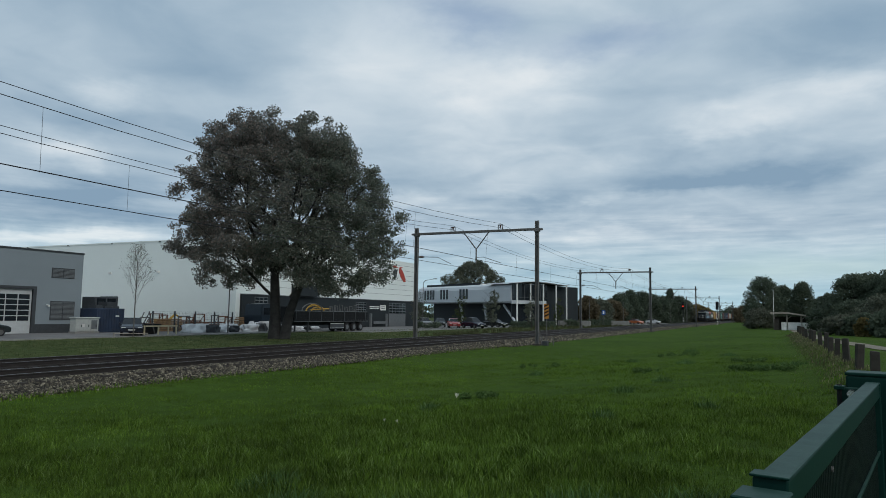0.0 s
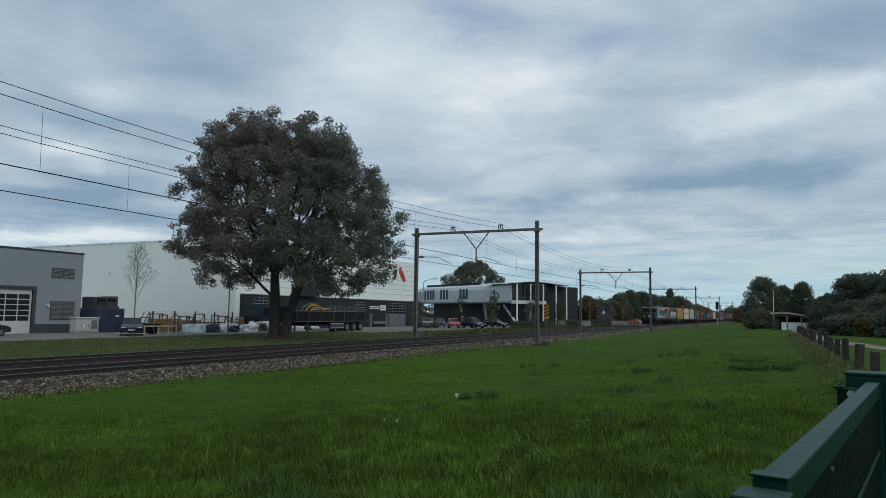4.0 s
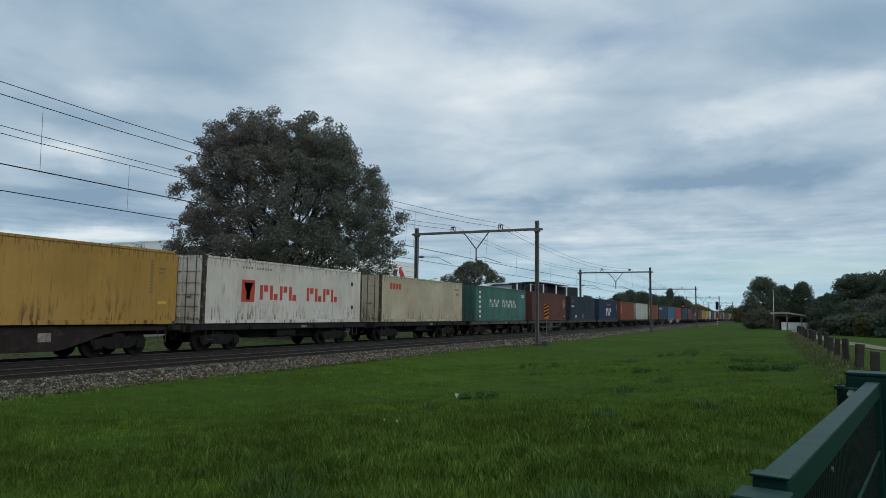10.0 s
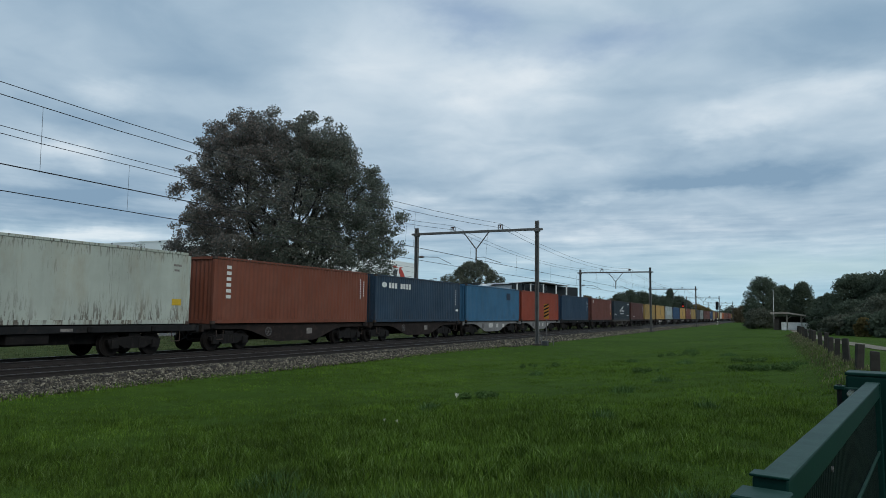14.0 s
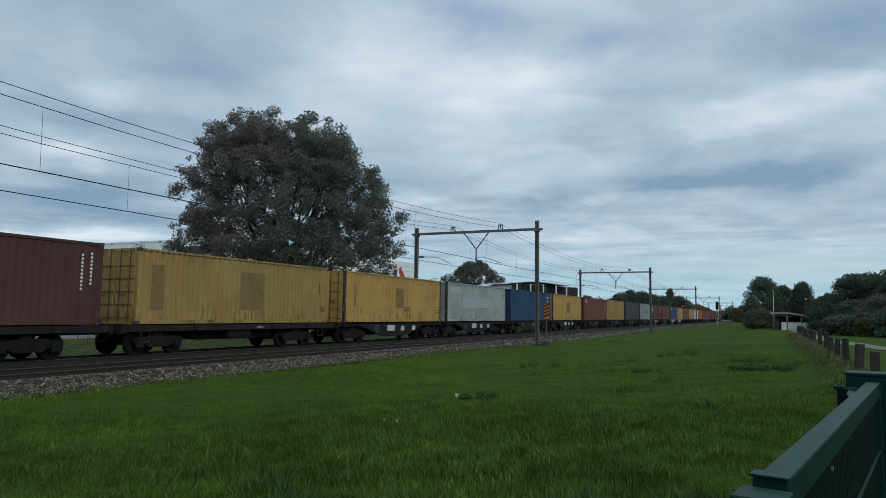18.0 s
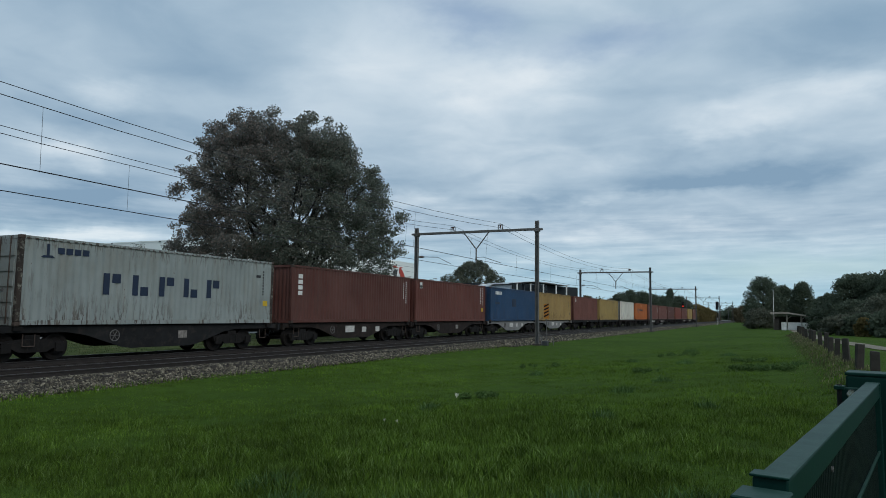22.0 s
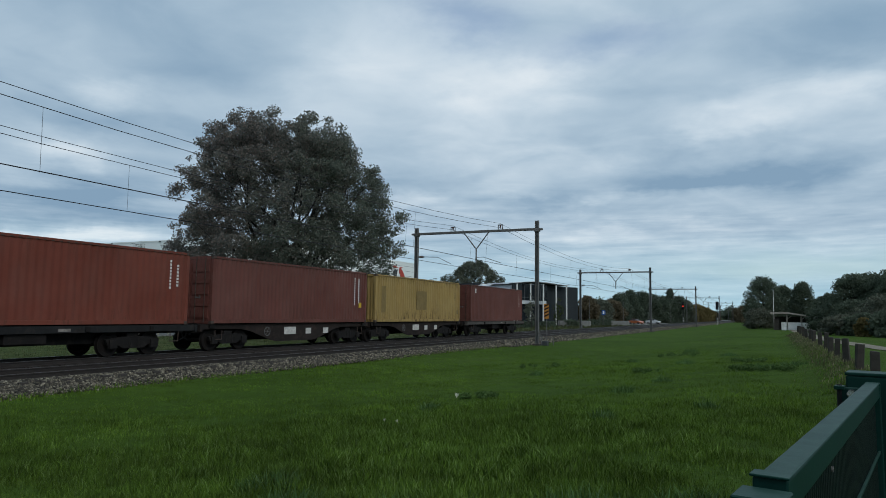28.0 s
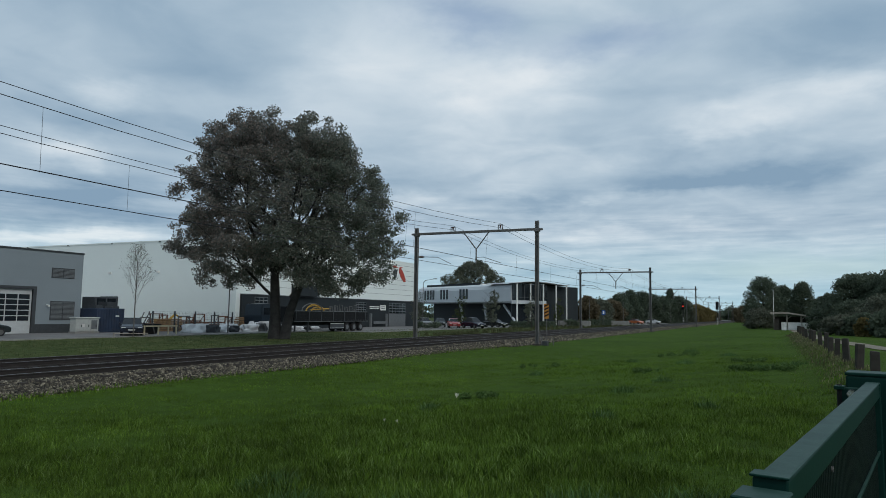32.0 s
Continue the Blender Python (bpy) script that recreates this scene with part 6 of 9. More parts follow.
def transformer_cabinet():
    t = thing("utility_cabinet", Matrix(), "grey-green transformer cabinet on a concrete base", "cabinet")
    X = -55.2
    part("base", boxes((X - 0.85, X + 0.03, 39.95, 42.35, G, G + 0.2)), M["concrete"], t)
    part("housing", soft_box(X - 0.8, X, 40.0, 42.25, G + 0.2, 0.85, 0.02), M["cabinet"], t)
    part("lid", soft_box(X - 0.87, X + 0.07, 39.9, 42.35, 0.85, 0.97, 0.02), M["cabinet"], t)
    for i, (a, b) in enumerate(((40.05, 40.7), (40.75, 41.4), (41.45, 42.15))):
        d = part("door", boxes((X, X + 0.02, a, b, G + 0.28, 0.8)), M["cabinet"], t)
        part("latch", boxes((X + 0.021, X + 0.04, b - 0.2, b - 0.12, 0.1, 0.3)), M["darktrim"], d)
    part("vent", boxes((X + 0.021, X + 0.03, 41.5, 42.1, -0.1, 0.7)), M["louvre"], t)
    part("warning_label", boxes((X + 0.021, X + 0.026, 40.6, 40.85, 0.1, 0.35)), M["lettering"], t)


def steel_box():
    t = thing("site_container", Matrix(), "dark blue steel site container with odds and ends on top", "container")
    X = -56.5
    part("shell", soft_box(X - 2.4, X, 43.0, 46.0, G, 1.78, 0.03), M["navybox"], t)
    for i in range(10):
        y = 43.15 + i * 0.29
        part("rib", boxes((X, X + 0.03, y, y + 0.12, G + 0.1, 1.65)), M["navybox"], t)
    part("plate", boxes((X + 0.031, X + 0.04, 45.0, 45.4, 1.0, 1.12)), M["white"], t)
    p = thing("crate_stack", Matrix(), "dark crates and pallets stacked on a steel container", "crates")
    for y, w, h in ((43.2, 0.7, 0.3), (44.1, 1.6, 0.22), (44.3, 1.2, 0.4)):
        part("crate", soft_box(X - 1.6, X - 0.4, y, y + w, 1.781 if h != 0.4 else 2.004, (1.781 if h != 0.4 else 2.004) + h, 0.02), M["darktrim"], p)
    q = thing("site_cabin", Matrix(), "dark glazed site cabin behind the containers", "cabin")
    part("cabin_shell", soft_box(-64, -62, 46.9, 49.5, G, 2.95, 0.04), M["darktrim"], q)
    for y in (47.1, 48.3):
        part("cabin_window", boxes((-62, -61.97, y, y + 1.0, 1.9, 2.8)), M["glass"], q)


def mesh_fence():
    t = thing("mesh_fence", Matrix(), "dark welded-mesh yard fence on slim posts", "fence")
    X = -53.0
    ys = [46.3 + 2.65 * i for i in range(12)]
    for y in ys:
        part("post", boxes((X - 0.05, X + 0.05, y - 0.06, y + 0.06, G, 1.6)), M["darktrim"], t)
    for a, b in zip(ys[:-1], ys[1:]):
        bm = bmesh.new()
        for k in range(11):
            z = G + 0.1 + k * 0.195
            box(bm, X - 0.004, X + 0.004, a + 0.04, b - 0.04, z, z + 0.008)
        for k in range(1, 14):
            y = a + (b - a) * k / 14
            box(bm, X + 0.005, X + 0.009, y, y + 0.006, G + 0.06, 1.52)
        part("mesh_panel", bm, M["darktrim"], t)
    g = thing("steel_trestle", Matrix(), "cream steel trestle standing in the yard", "trestle")
    part("top_bar", boxes((-49.06, -48.94, 41.9, 45.6, 0.22, 0.34)), M["creamsteel"], g)
    for y in (42.0, 43.5, 44.6, 45.5):
        part("leg", boxes((-49.05, -48.95, y - 0.05, y + 0.05, G, 0.22)), M["creamsteel"], g)


def tarp_pile(x, y, rx, ry, h, seed, mat, label, cat="tarpaulin", name="tarpaulin_heap"):
    bm = bmesh.new()
    bmesh.ops.create_icosphere(bm, subdivisions=4, radius=1.0)
    rng = random.Random(seed)
    off = Vector((rng.random() * 9, rng.random() * 9, rng.random() * 9))
    for v in bm.verts:
        n = noise.noise(v.co * 1.6 + off) * 0.5 + noise.noise(v.co * 3 + off) * 0.35 + abs(noise.noise(v.co * 6.5 + off)) * 0.22
        c = v.co * (1 + n)
        v.co = Vector((x + c.x * rx, y + c.y * ry, G + 0.04 + min(0.72, max(-0.05, c.z)) * h))
    me = bpy.data.meshes.new(name)
    bm.to_mesh(me)
    bm.free()
    me.materials.append(mat)
    me.polygons.foreach_set("use_smooth", [True] * len(me.polygons))
    return tagged(new(name, me), label, cat)


def yard_clutter():
    rng = random.Random(11)
    for i, (x, y, rx, ry, h) in enumerate(((-51.5, 50.2, 0.8, 1.3, 0.95), (-51.0, 53.2, 0.8, 1.1, 0.75), (-51.6, 55.2, 0.8, 1.2, 0.95), (-51, 57.6, 0.7, 1.2, 0.85), (-51.4, 60.4, 0.9, 1.7, 1.25), (-51.5, 63.2, 0.8, 1.0, 0.8), (-50.8, 65.4, 0.7, 1.0, 0.55), (-50.6, 68.0, 0.7, 1.1, 0.5))):
        tarp_pile(x, y, rx, ry * 1.15, h * 1.2, i, M["tarp"], "crumpled white tarpaulin over stacked goods in the yard")
    for i, (x, y, w, l, h, m) in enumerate(((-57.0, 49.2, 1.2, 3.4, 1.3, "timber"), (-57.5, 53.0, 1.4, 2.6, 1.1, "rustpile"), (-57.2, 56.2, 1.2, 3.0, 0.9, "rustpile"), (-55.2, 45.8, 1.0, 2.0, 0.9, "timber"), (-54.2, 58.6, 1.0, 2.6, 1.45, "timber"))):
        t = thing("material_stack", Matrix(), "stack of rusty steel and sawn timber behind the fence", "stack")
        z = G + 0.04
        while z < G + h:
            hh = 0.14
            for k in range(4):
                xx = x + k * w / 4
                part("beam", boxes((xx, xx + w / 4 - 0.04, y + rng.uniform(-0.2, 0.2), y + l + rng.uniform(-0.3, 0.3), z, z + hh - 0.01)), M[m], t)
            z += hh + 0.05
    for x, y, s in ((-57.5, 51.5, 0.75),):
        t = thing("mini_excavator", Matrix(), "small yellow digger standing among the stacks", "digger")
        part("track_unit", soft_box(x - 0.6, x - 0.3, y - 0.8, y + 0.8, G + 0.03, G + 0.5, 0.12), M["rubber"], t)
        part("track_unit", soft_box(x + 0.3, x + 0.6, y - 0.8, y + 0.8, G + 0.03, G + 0.5, 0.12), M["rubber"], t)
        part("body", soft_box(x - 0.55, x + 0.55, y - 0.7, y + 0.7, G + 0.501, G + 1.2, 0.1), M["yellowsteel"], t)
        part("boom", tubes([((x, y + 0.6, G + 1.0), (x, y + 1.6, G + 2.3 * s), 0.11), ((x, y + 1.6, G + 2.3 * s), (x, y + 2.5, G + 1.4), 0.09)], 6), M["yellowsteel"], t)
    # dark lumps added to stand in for the dark gaps between white heaps
    for i, (x, y, rx, ry, h) in enumerate(((-50.7, 51.7, 0.6, 0.7, 0.8), (-50.6, 54.3, 0.6, 0.8, 0.7), (-50.7, 58.9, 0.5, 0.7, 0.9), (-50.5, 62.0, 0.5, 0.7, 0.6), (-50.4, 66.6, 0.5, 0.8, 0.5))):
        tarp_pile(x, y, rx, ry, h * 1.3, 30 + i, M["darktrim"], "added dark lump standing in for a gap between heaps", "sheeting", "dark_sheeting")
    for k in range(9):
        y = 47.0 + k * 1.55
        x = -55.4 - (k % 3) * 0.5
        top = 1.0 + 0.35 * ((k * 7) % 4) / 3
        f = thing("storage_rack", pose(x, y, G), "rusty welded steel rack standing among the stacks", "rack", "racks in the yard")
        m = M["rustpile"] if k % 3 else M["galv"]
        w = 1.0 + 0.5 * (k % 2)
        for dy in (0.0, w):
            part("upright", boxes((-0.05, 0.05, dy - 0.05, dy + 0.05, 0.03, top + 0.4)), m, f)
        part("rail", boxes((-0.045, 0.045, -0.05, w + 0.05, top + 0.401, top + 0.5)), m, f)
        part("rail", boxes((-0.045, 0.045, 0.051, w - 0.051, 0.6, 0.68)), m, f)
        part("brace", tubes([((0, 0.05, 0.1), (0, w - 0.05, top + 0.35), 0.035)], 6), m, f)
    # a-frame ladder and dark bin
    t = thing("drying_rack", Matrix(), "grey steel rack leaning in the yard", "rack")
    for a, b in (((-50.3, 42.4, G), (-50.3, 43.6, 1.55)), ((-50.3, 44.3, G), (-50.3, 43.5, 1.55)), ((-51, 42.6, G), (-51, 43.6, 1.5)), ((-50.3, 42.9, 0.2), (-51, 43.0, 0.3))):
        part("rail", tubes([(a, b, 0.05)], 6), M["galv"], t)
    b = thing("waste_skip", Matrix(), "dark green waste skip behind the trestle", "skip")
    part("skip_body", loft([[(-51.8, 42.8, G + 0.03), (-50.5, 42.8, G + 0.03), (-50.5, 44.6, G + 0.03), (-51.8, 44.6, G + 0.03)], [(-52.0, 42.4, 0.45), (-50.3, 42.4, 0.45), (-50.3, 45.0, 0.45), (-52.0, 45.0, 0.45)]]), M["black"], b)


def semi_trailer():
    t = thing("flatbed_trailer", pose(-46.3, 57.2, G), "dark three-axle flatbed trailer loaded with pipes and yellow hoops", "trailer")
    part("deck", boxes((-1.25, 1.25, 0, 14.7, 1.15, 1.35)), M["black"], t)
    for z in (1.36, 1.68, 2.0):
        part("side_board", soft_box(1.2, 1.26, 0.2, 14.6, z, z + 0.29, 0.01), M["black"], t)
        part("side_board", soft_box(-1.26, -1.2, 0.2, 14.6, z, z + 0.29, 0.01), M["black"], t)
    part("headboard", soft_box(-1.25, 1.25, 0.02, 0.12, 1.36, 2.75, 0.02), M["black"], t)
    part("side_rail", boxes((1.262, 1.29, 0.2, 14.6, 2.27, 2.34)), M["louvre"], t, "pale top rail")
    part("side_rail", boxes((1.262, 1.29, 0.2, 14.6, 1.16, 1.22)), M["louvre"], t, "pale lower rail")
    for i in range(7):
        part("stanchion", boxes((1.292, 1.34, 0.4 + i * 2.25, 0.5 + i * 2.25, 1.2, 2.5)), M["darktrim"], t)
    part("chassis", boxes((-0.5, 0.5, 0.5, 14.4, 0.75, 1.14)), M["black"], t)
    for y in (10.3, 11.75, 13.2):
        for s in (-1, 1):
            w = part("tyre", tubes([((s * 0.78, y, 0.52), (s * 1.16, y, 0.52), 0.5)], 20), M["rubber"], t)
            part("rim", tubes([((s * 1.161, y, 0.52), (s * 1.18, y, 0.52), 0.28)], 16), M["louvre"], w)
    part("under_guard", boxes((1.1, 1.15, 6.9, 9.6, 0.35, 0.95)), M["darktrim"], t)
    part("guard_trim", boxes((1.151, 1.17, 6.9, 9.6, 0.9, 0.96), (1.151, 1.17, 6.9, 9.6, 0.42, 0.46)), M["doorpale"], t, "pale edging")
    part("mudguard", boxes((0.7, 1.2, 9.65, 14.0, 1.05, 1.1)), M["black"], t)
    part("landing_leg", boxes((0.8, 0.95, 3.0, 3.15, 0.02, 1.14), (-0.95, -0.8, 3.0, 3.15, 0.02, 1.14)), M["darktrim"], t)
    part("rear_bumper", boxes((-1.2, 1.2, 14.5, 14.6, 0.45, 0.6)), M["darktrim"], t)
    l = thing("pipe_load", pose(-46.3, 57.2, G), "yellow hoops and grey pipe frames lying on a trailer", "load")
    part("bundle", boxes(*[(-1.1 + k * 0.44, -0.72 + k * 0.44, 0.4, 14.3, 1.36, 2.26 + 0.03 * (k % 2)) for k in range(5)]), M["black"], l, "dark steel sections filling the bed")
    for i, (y, rx, rz) in enumerate(((4.1, 1.9, 0.85), (4.9, 1.5, 0.75), (5.4, 1.7, 0.62), (6.2, 1.1, 0.45))):
        bm = bmesh.new()
        n = 9
        for k in range(n):
            a0, a1 = math.pi * k / n, math.pi * (k + 1) / n
            tube(bm, (0.7 - i * 0.3, y + rx * math.cos(a0), 2.3 + rz * math.sin(a0)), (0.7 - i * 0.3, y + rx * math.cos(a1), 2.3 + rz * math.sin(a1)), 0.06, None, 6, False)
        part("hoop", bm, M["yellowsteel"] if i else M["galv"], l)
    part("yellow_beam", tubes([((0.5, 4.0, 2.45), (0.5, 7.6, 2.62), 0.07)], 6), M["yellowsteel"], l)
    for i in range(7):
        y = 7.4 + i * 1.02
        hh = 2.85 + 0.12 * (i % 3)
        part("pipe_frame", tubes([((0.6, y, 2.29), (0.6, y, hh), 0.035), ((0.6, y, hh), (0.6, y + 0.62, hh - 0.05), 0.035), ((0.6, y + 0.62, hh - 0.05), (0.6, y + 0.62, 2.29), 0.035), ((-0.2, y + 0.3, 2.29), (-0.2, y + 0.3, hh - 0.2), 0.035)], 6), M["galv"], l)
    c = thing("truck_cab", pose(-52.0, 58.9, G), "dark blue lorry tractor parked behind the heaps", "lorry")
    bm = loft([[(-1.22, 0.1, 0.75), (1.22, 0.1, 0.75), (1.22, 2.2, 0.75), (-1.22, 2.2, 0.75)], [(-1.22, 0.05, 1.7), (1.22, 0.05, 1.7), (1.22, 2.2, 1.7), (-1.22, 2.2, 1.7)], [(-1.2, 0.22, 3.0), (1.2, 0.22, 3.0), (1.2, 2.2, 3.1), (-1.2, 2.2, 3.1)]])
    bmesh.ops.bevel(bm, geom=bm.edges[:], offset=0.06, segments=2, affect="EDGES")
    part("cab_body", bm, M["cabdark"], c, "dark blue cab")
    part("side_window", boxes((1.19, 1.235, 0.5, 1.5, 1.85, 2.6)), M["glass"], c)
    part("frame", boxes((-0.5, 0.5, 0.6, 5.7, 0.6, 0.9)), M["black"], c)
    for y in (1.2, 4.6):
        for s in (-1, 1):
            w = part("tyre", tubes([((s * 0.75, y, 0.5), (s * 1.18, y, 0.5), 0.5)], 20), M["rubber"], c)
            part("rim", tubes([((s * 1.181, y, 0.5), (s * 1.2, y, 0.5), 0.28)], 16), M["louvre"], w)
    part("fuel_tank", soft_box(0.7, 1.15, 2.5, 3.7, 0.45, 0.95, 0.08), M["louvre"], c)


M["car_navy"] = surface("navy_car_paint", (0.011, 0.015, 0.027), 0.25, vary=0.15, relief=0.02, spec=0.6)
M["car_black"] = surface("black_car_paint", (0.018, 0.022, 0.022), 0.25, vary=0.15, relief=0.02, spec=0.6)
M["car_red"] = surface("red_car_paint", (0.28, 0.025, 0.02), 0.3, vary=0.15, relief=0.02, spec=0.6)
M["car_grey"] = surface("grey_car_paint", (0.12, 0.125, 0.13), 0.3, vary=0.15, relief=0.02, spec=0.6)
M["car_white"] = surface("white_car_paint", (0.55, 0.56, 0.57), 0.3, vary=0.1, relief=0.02, spec=0.6)
M["car_orange"] = surface("orange_car_paint", (0.45, 0.11, 0.03), 0.3, vary=0.1, relief=0.02, spec=0.6)


def car(x, y, turn, paint, label, tall=1.0, z=G + 0.03):
    """A parked car: nose to local -y."""
    t = thing("car", pose(x, y, z, 0, 0, turn), label, "car", "parked cars")
    L, w = 4.3, 0.86
    h = tall
    prof = [(-L / 2, 0.35), (-L / 2 - 0.02, 0.65), (-L / 2 + 0.25, 0.80), (-0.95, 0.98), (-0.9, 1.0), (1.3, 1.02), (1.95, 0.95), (L / 2, 0.85), (L / 2 + 0.02, 0.45), (L / 2 - 0.1, 0.30), (-L / 2 + 0.15, 0.28)]
    sec = []
    for s, k in ((-1, 0.86), (-0.9, 0.97), (-0.5, 1.0), (0.5, 1.0), (0.9, 0.97), (1, 0.86)):
        sec.append([(s * w, p * (0.97 if abs(s) == 1 else 1), 0.3 + (q - 0.3) * k) for p, q in prof])
    part("body", loft(sec), M[paint], t, smooth=False)
    cab = [(-0.98, 0.98), (-0.25, 1.42 * h), (1.0, 1.45 * h), (1.85, 0.97)]
    sec = [[(s * (w - 0.08 - 0.14 * (q - 0.98) / 0.45), p, q) for p, q in cab] for s in (-1, 1)]
    part("cabin_glass", loft(sec), M["glass"], t, "dark car windows")
    part("roof_panel", loft([[(s * (w - 0.21), -0.2, 1.42 * h + 0.005), (s * (w - 0.21), 0.98, 1.45 * h + 0.005), (s * (w - 0.21), 0.98, 1.45 * h + 0.03), (s * (w - 0.21), -0.2, 1.42 * h + 0.03)] for s in (-1, 1)]), M[paint], t)
    for s in (-1, 1):
        for yy in (-1.35, 1.3):
            wh = part("tyre", tubes([((s * (w - 0.19), yy, 0.31), (s * (w + 0.005), yy, 0.31), 0.31)], 16), M["rubber"], t)
            part("rim", tubes([((s * (w + 0.006), yy, 0.31), (s * (w + 0.015), yy, 0.31), 0.19)], 12), M["galv"], wh)
        part("headlight", soft_box(s * 0.62 - 0.17, s * 0.62 + 0.17, -L / 2 - 0.01, -L / 2 + 0.12, 0.58, 0.72, 0.02), M["lampglass"], t)
        part("tail_light", soft_box(s * 0.66 - 0.13, s * 0.66 + 0.13, L / 2 - 0.1, L / 2 + 0.01, 0.62, 0.8, 0.02), M["mk_red"], t)
        part("mirror", soft_box(s * 0.95 - 0.09, s * 0.95 + 0.09, -0.75, -0.65, 0.95, 1.08, 0.02), M[paint], t)
    part("grille", boxes((-0.45, 0.45, -L / 2 - 0.025, -L / 2 + 0.05, 0.42, 0.56)), M["black"], t)
    part("plate", boxes((-0.26, 0.26, -L / 2 - 0.035, -L / 2 - 0.026, 0.44, 0.54)), M["panel"], t, "plain pale plate bar")
    return t


transformer_cabinet()
steel_box()
mesh_fence()
yard_clutter()
semi_trailer()
car(-49.6, 41.2, 50, "car_navy", "dark navy estate car parked nose-out in the yard")
car(-54.2, 31.1, 178, "car_black", "black saloon parked by the workshop door")
car(-51.5, 99.5, 40, "car_grey", "grey hatchback parked before the office")
car(-49.4, 101.2, 25, "car_black", "dark hatchback parked before the office")
car(-45.0, 97.0, 30, "car_red", "small red car parked before the office")
car(-41.9, 97.5, 62, "car_navy", "dark blue people carrier in the car park", 1.15)
car(-42.2, 107.5, 70, "car_black", "black car parked under a young tree")
car(-34.0, 193.0, 60, "car_orange", "orange car on the road beyond the line")
car(-32.6, 214.0, 80, "car_white", "white car on the road beyond the line")


def lamp_post(x, y, h, arm, label):
    t = thing("street_lamp", pose(x, y, G), label, "street lamp")
    part("pole", tubes([((0, 0, -0.1), (0, 0, h), 0.07, 0.045)], 8), M["galv"], t)
    if arm:
        part("arm", tubes([((0, 0, h), (0.35, 0.1, h + 0.4), 0.04), ((0.35, 0.1, h + 0.4), (1.6, 0.5, h + 0.62), 0.035)], 6), M["galv"], t)
        part("lantern", soft_box(1.45, 2.1, 0.4, 0.68, h + 0.58, h + 0.7, 0.03), M["louvre"], t)
    else:
        part("lantern", tubes([((0, 0, h), (0, 0, h + 0.12), 0.12)], 10), M["louvre"], t)


lamp_post(-48.0, 51.0, 5.0, False, "slim dark lamp post beside the yard road")
lamp_post(-48.4, 93.0, 6.9, True, "tall galvanised street lamp with a curved arm")
for y in (150.0, 178.0, 205.0, 236.0):
    lamp_post(-36.5 + (y - 150) * 0.07, y, 5.6, False, "thin street lamp along the far road")


def railway_signal(x, y, lit, label):
    t = thing("railway_signal", pose(x, y, G), label, "signal")
    n = 6
    for i in range(n):
        part("post_band", tubes([((0, 0, i * 0.42 - 0.1), (0, 0, (i + 1) * 0.42 - 0.1), 0.11)], 10), M["white"] if i % 2 == 0 else M["black"], t)
    part("post", tubes([((0, 0, 2.4), (0, 0, 5.0), 0.1)], 10), M["black"], t)
    part("back_board", soft_box(-0.42, 0.42, -0.05, 0.05, 4.6, 7.1, 0.2, 2), M["black"], t)
    for i, z in enumerate((5.1, 5.75, 6.4)):
        hd = part("hood", tubes([((0, -0.05, z), (0, -0.3, z), 0.2)], 12), M["black"], t)
        if lit and i == 1:
            part("lamp", tubes([((0, -0.301, z), (0, -0.315, z), 0.19)], 12), M["redlamp"], hd, "red lamp alight")
        else:
            part("lamp", tubes([((0, -0.301, z), (0, -0.305, z), 0.12)], 12), M["glass"], hd)
    part("ladder", boxes((0.3, 0.34, 0.3, 0.34, 0, 5), (-0.34, -0.3, 0.3, 0.34, 0, 5)), M["galv"], t)


M["redlamp"] = glow_material("red_signal_light", (1.0, 0.04, 0.02), 1.6)
railway_signal(-26.4, 236.0, True, "black railway signal with a red light on a banded post")
railway_signal(-15.3, 226.0, False, "dark railway signal on a black and white banded post")


def marker_sign():
    t = thing("trackside_marker", pose(-15.9, 51.5, G), "orange sign with black slanted stripes on a thin post", "sign")
    part("post", tubes([((0, 0, -0.1), (0, 0, 2.0), 0.035)], 8), M["galv"], t)
    plate = part("plate", boxes((-0.2, 0.2, -0.06, -0.04, 1.95, 3.1)), M["signamber"], t, "orange plate")
    for i in range(4):
        z = 2.05 + i * 0.26
        part("stripe", prism_bm([(-0.19, z), (0.19, z + 0.18), (0.19, z + 0.30), (-0.19, z + 0.12)], -0.066, -0.0605, "y"), M["black"], plate)
    b = thing("relay_box", pose(-15.0, 48.3, G), "small dark cabinet with pipes at a mast foot", "cabinet")
    part("case", soft_box(-0.2, 0.2, -0.2, 0.2, 0.0, 0.35, 0.03), M["darktrim"], b)
    part("hoop_rail", tubes([((-0.45, 0.5, 0), (-0.45, 0.5, 0.55), 0.03), ((-0.45, 0.5, 0.55), (0.45, 0.5, 0.55), 0.03), ((0.45, 0.5, 0.55), (0.45, 0.5, 0), 0.03)], 6), M["galv"], b)
    s = thing("parking_sign", pose(-31.5, 141.7, G), "small blue square road sign on a post", "sign")
    part("post", tubes([((0, 0, -0.1), (0, 0, 3.3), 0.04)], 8), M["galv"], s)
    part("plate", boxes((-0.38, 0.38, -0.06, -0.04, 2.4, 3.4)), M["blueplate"], s)
    part("symbol", boxes((-0.16, 0.16, -0.066, -0.061, 2.6, 3.2)), M["white"], s)
    for x, y, w in ((-37.3, 133, 2.4), (-35.0, 138, 3.2), (-31, 156, 4.0)):
        c = thing("concrete_block", pose(x, y, G), "pale concrete block beside the road", "barrier")
        part("block", soft_box(-w / 2, w / 2, -0.4, 0.4, 0, 1.15, 0.05), M["concrete"], c)


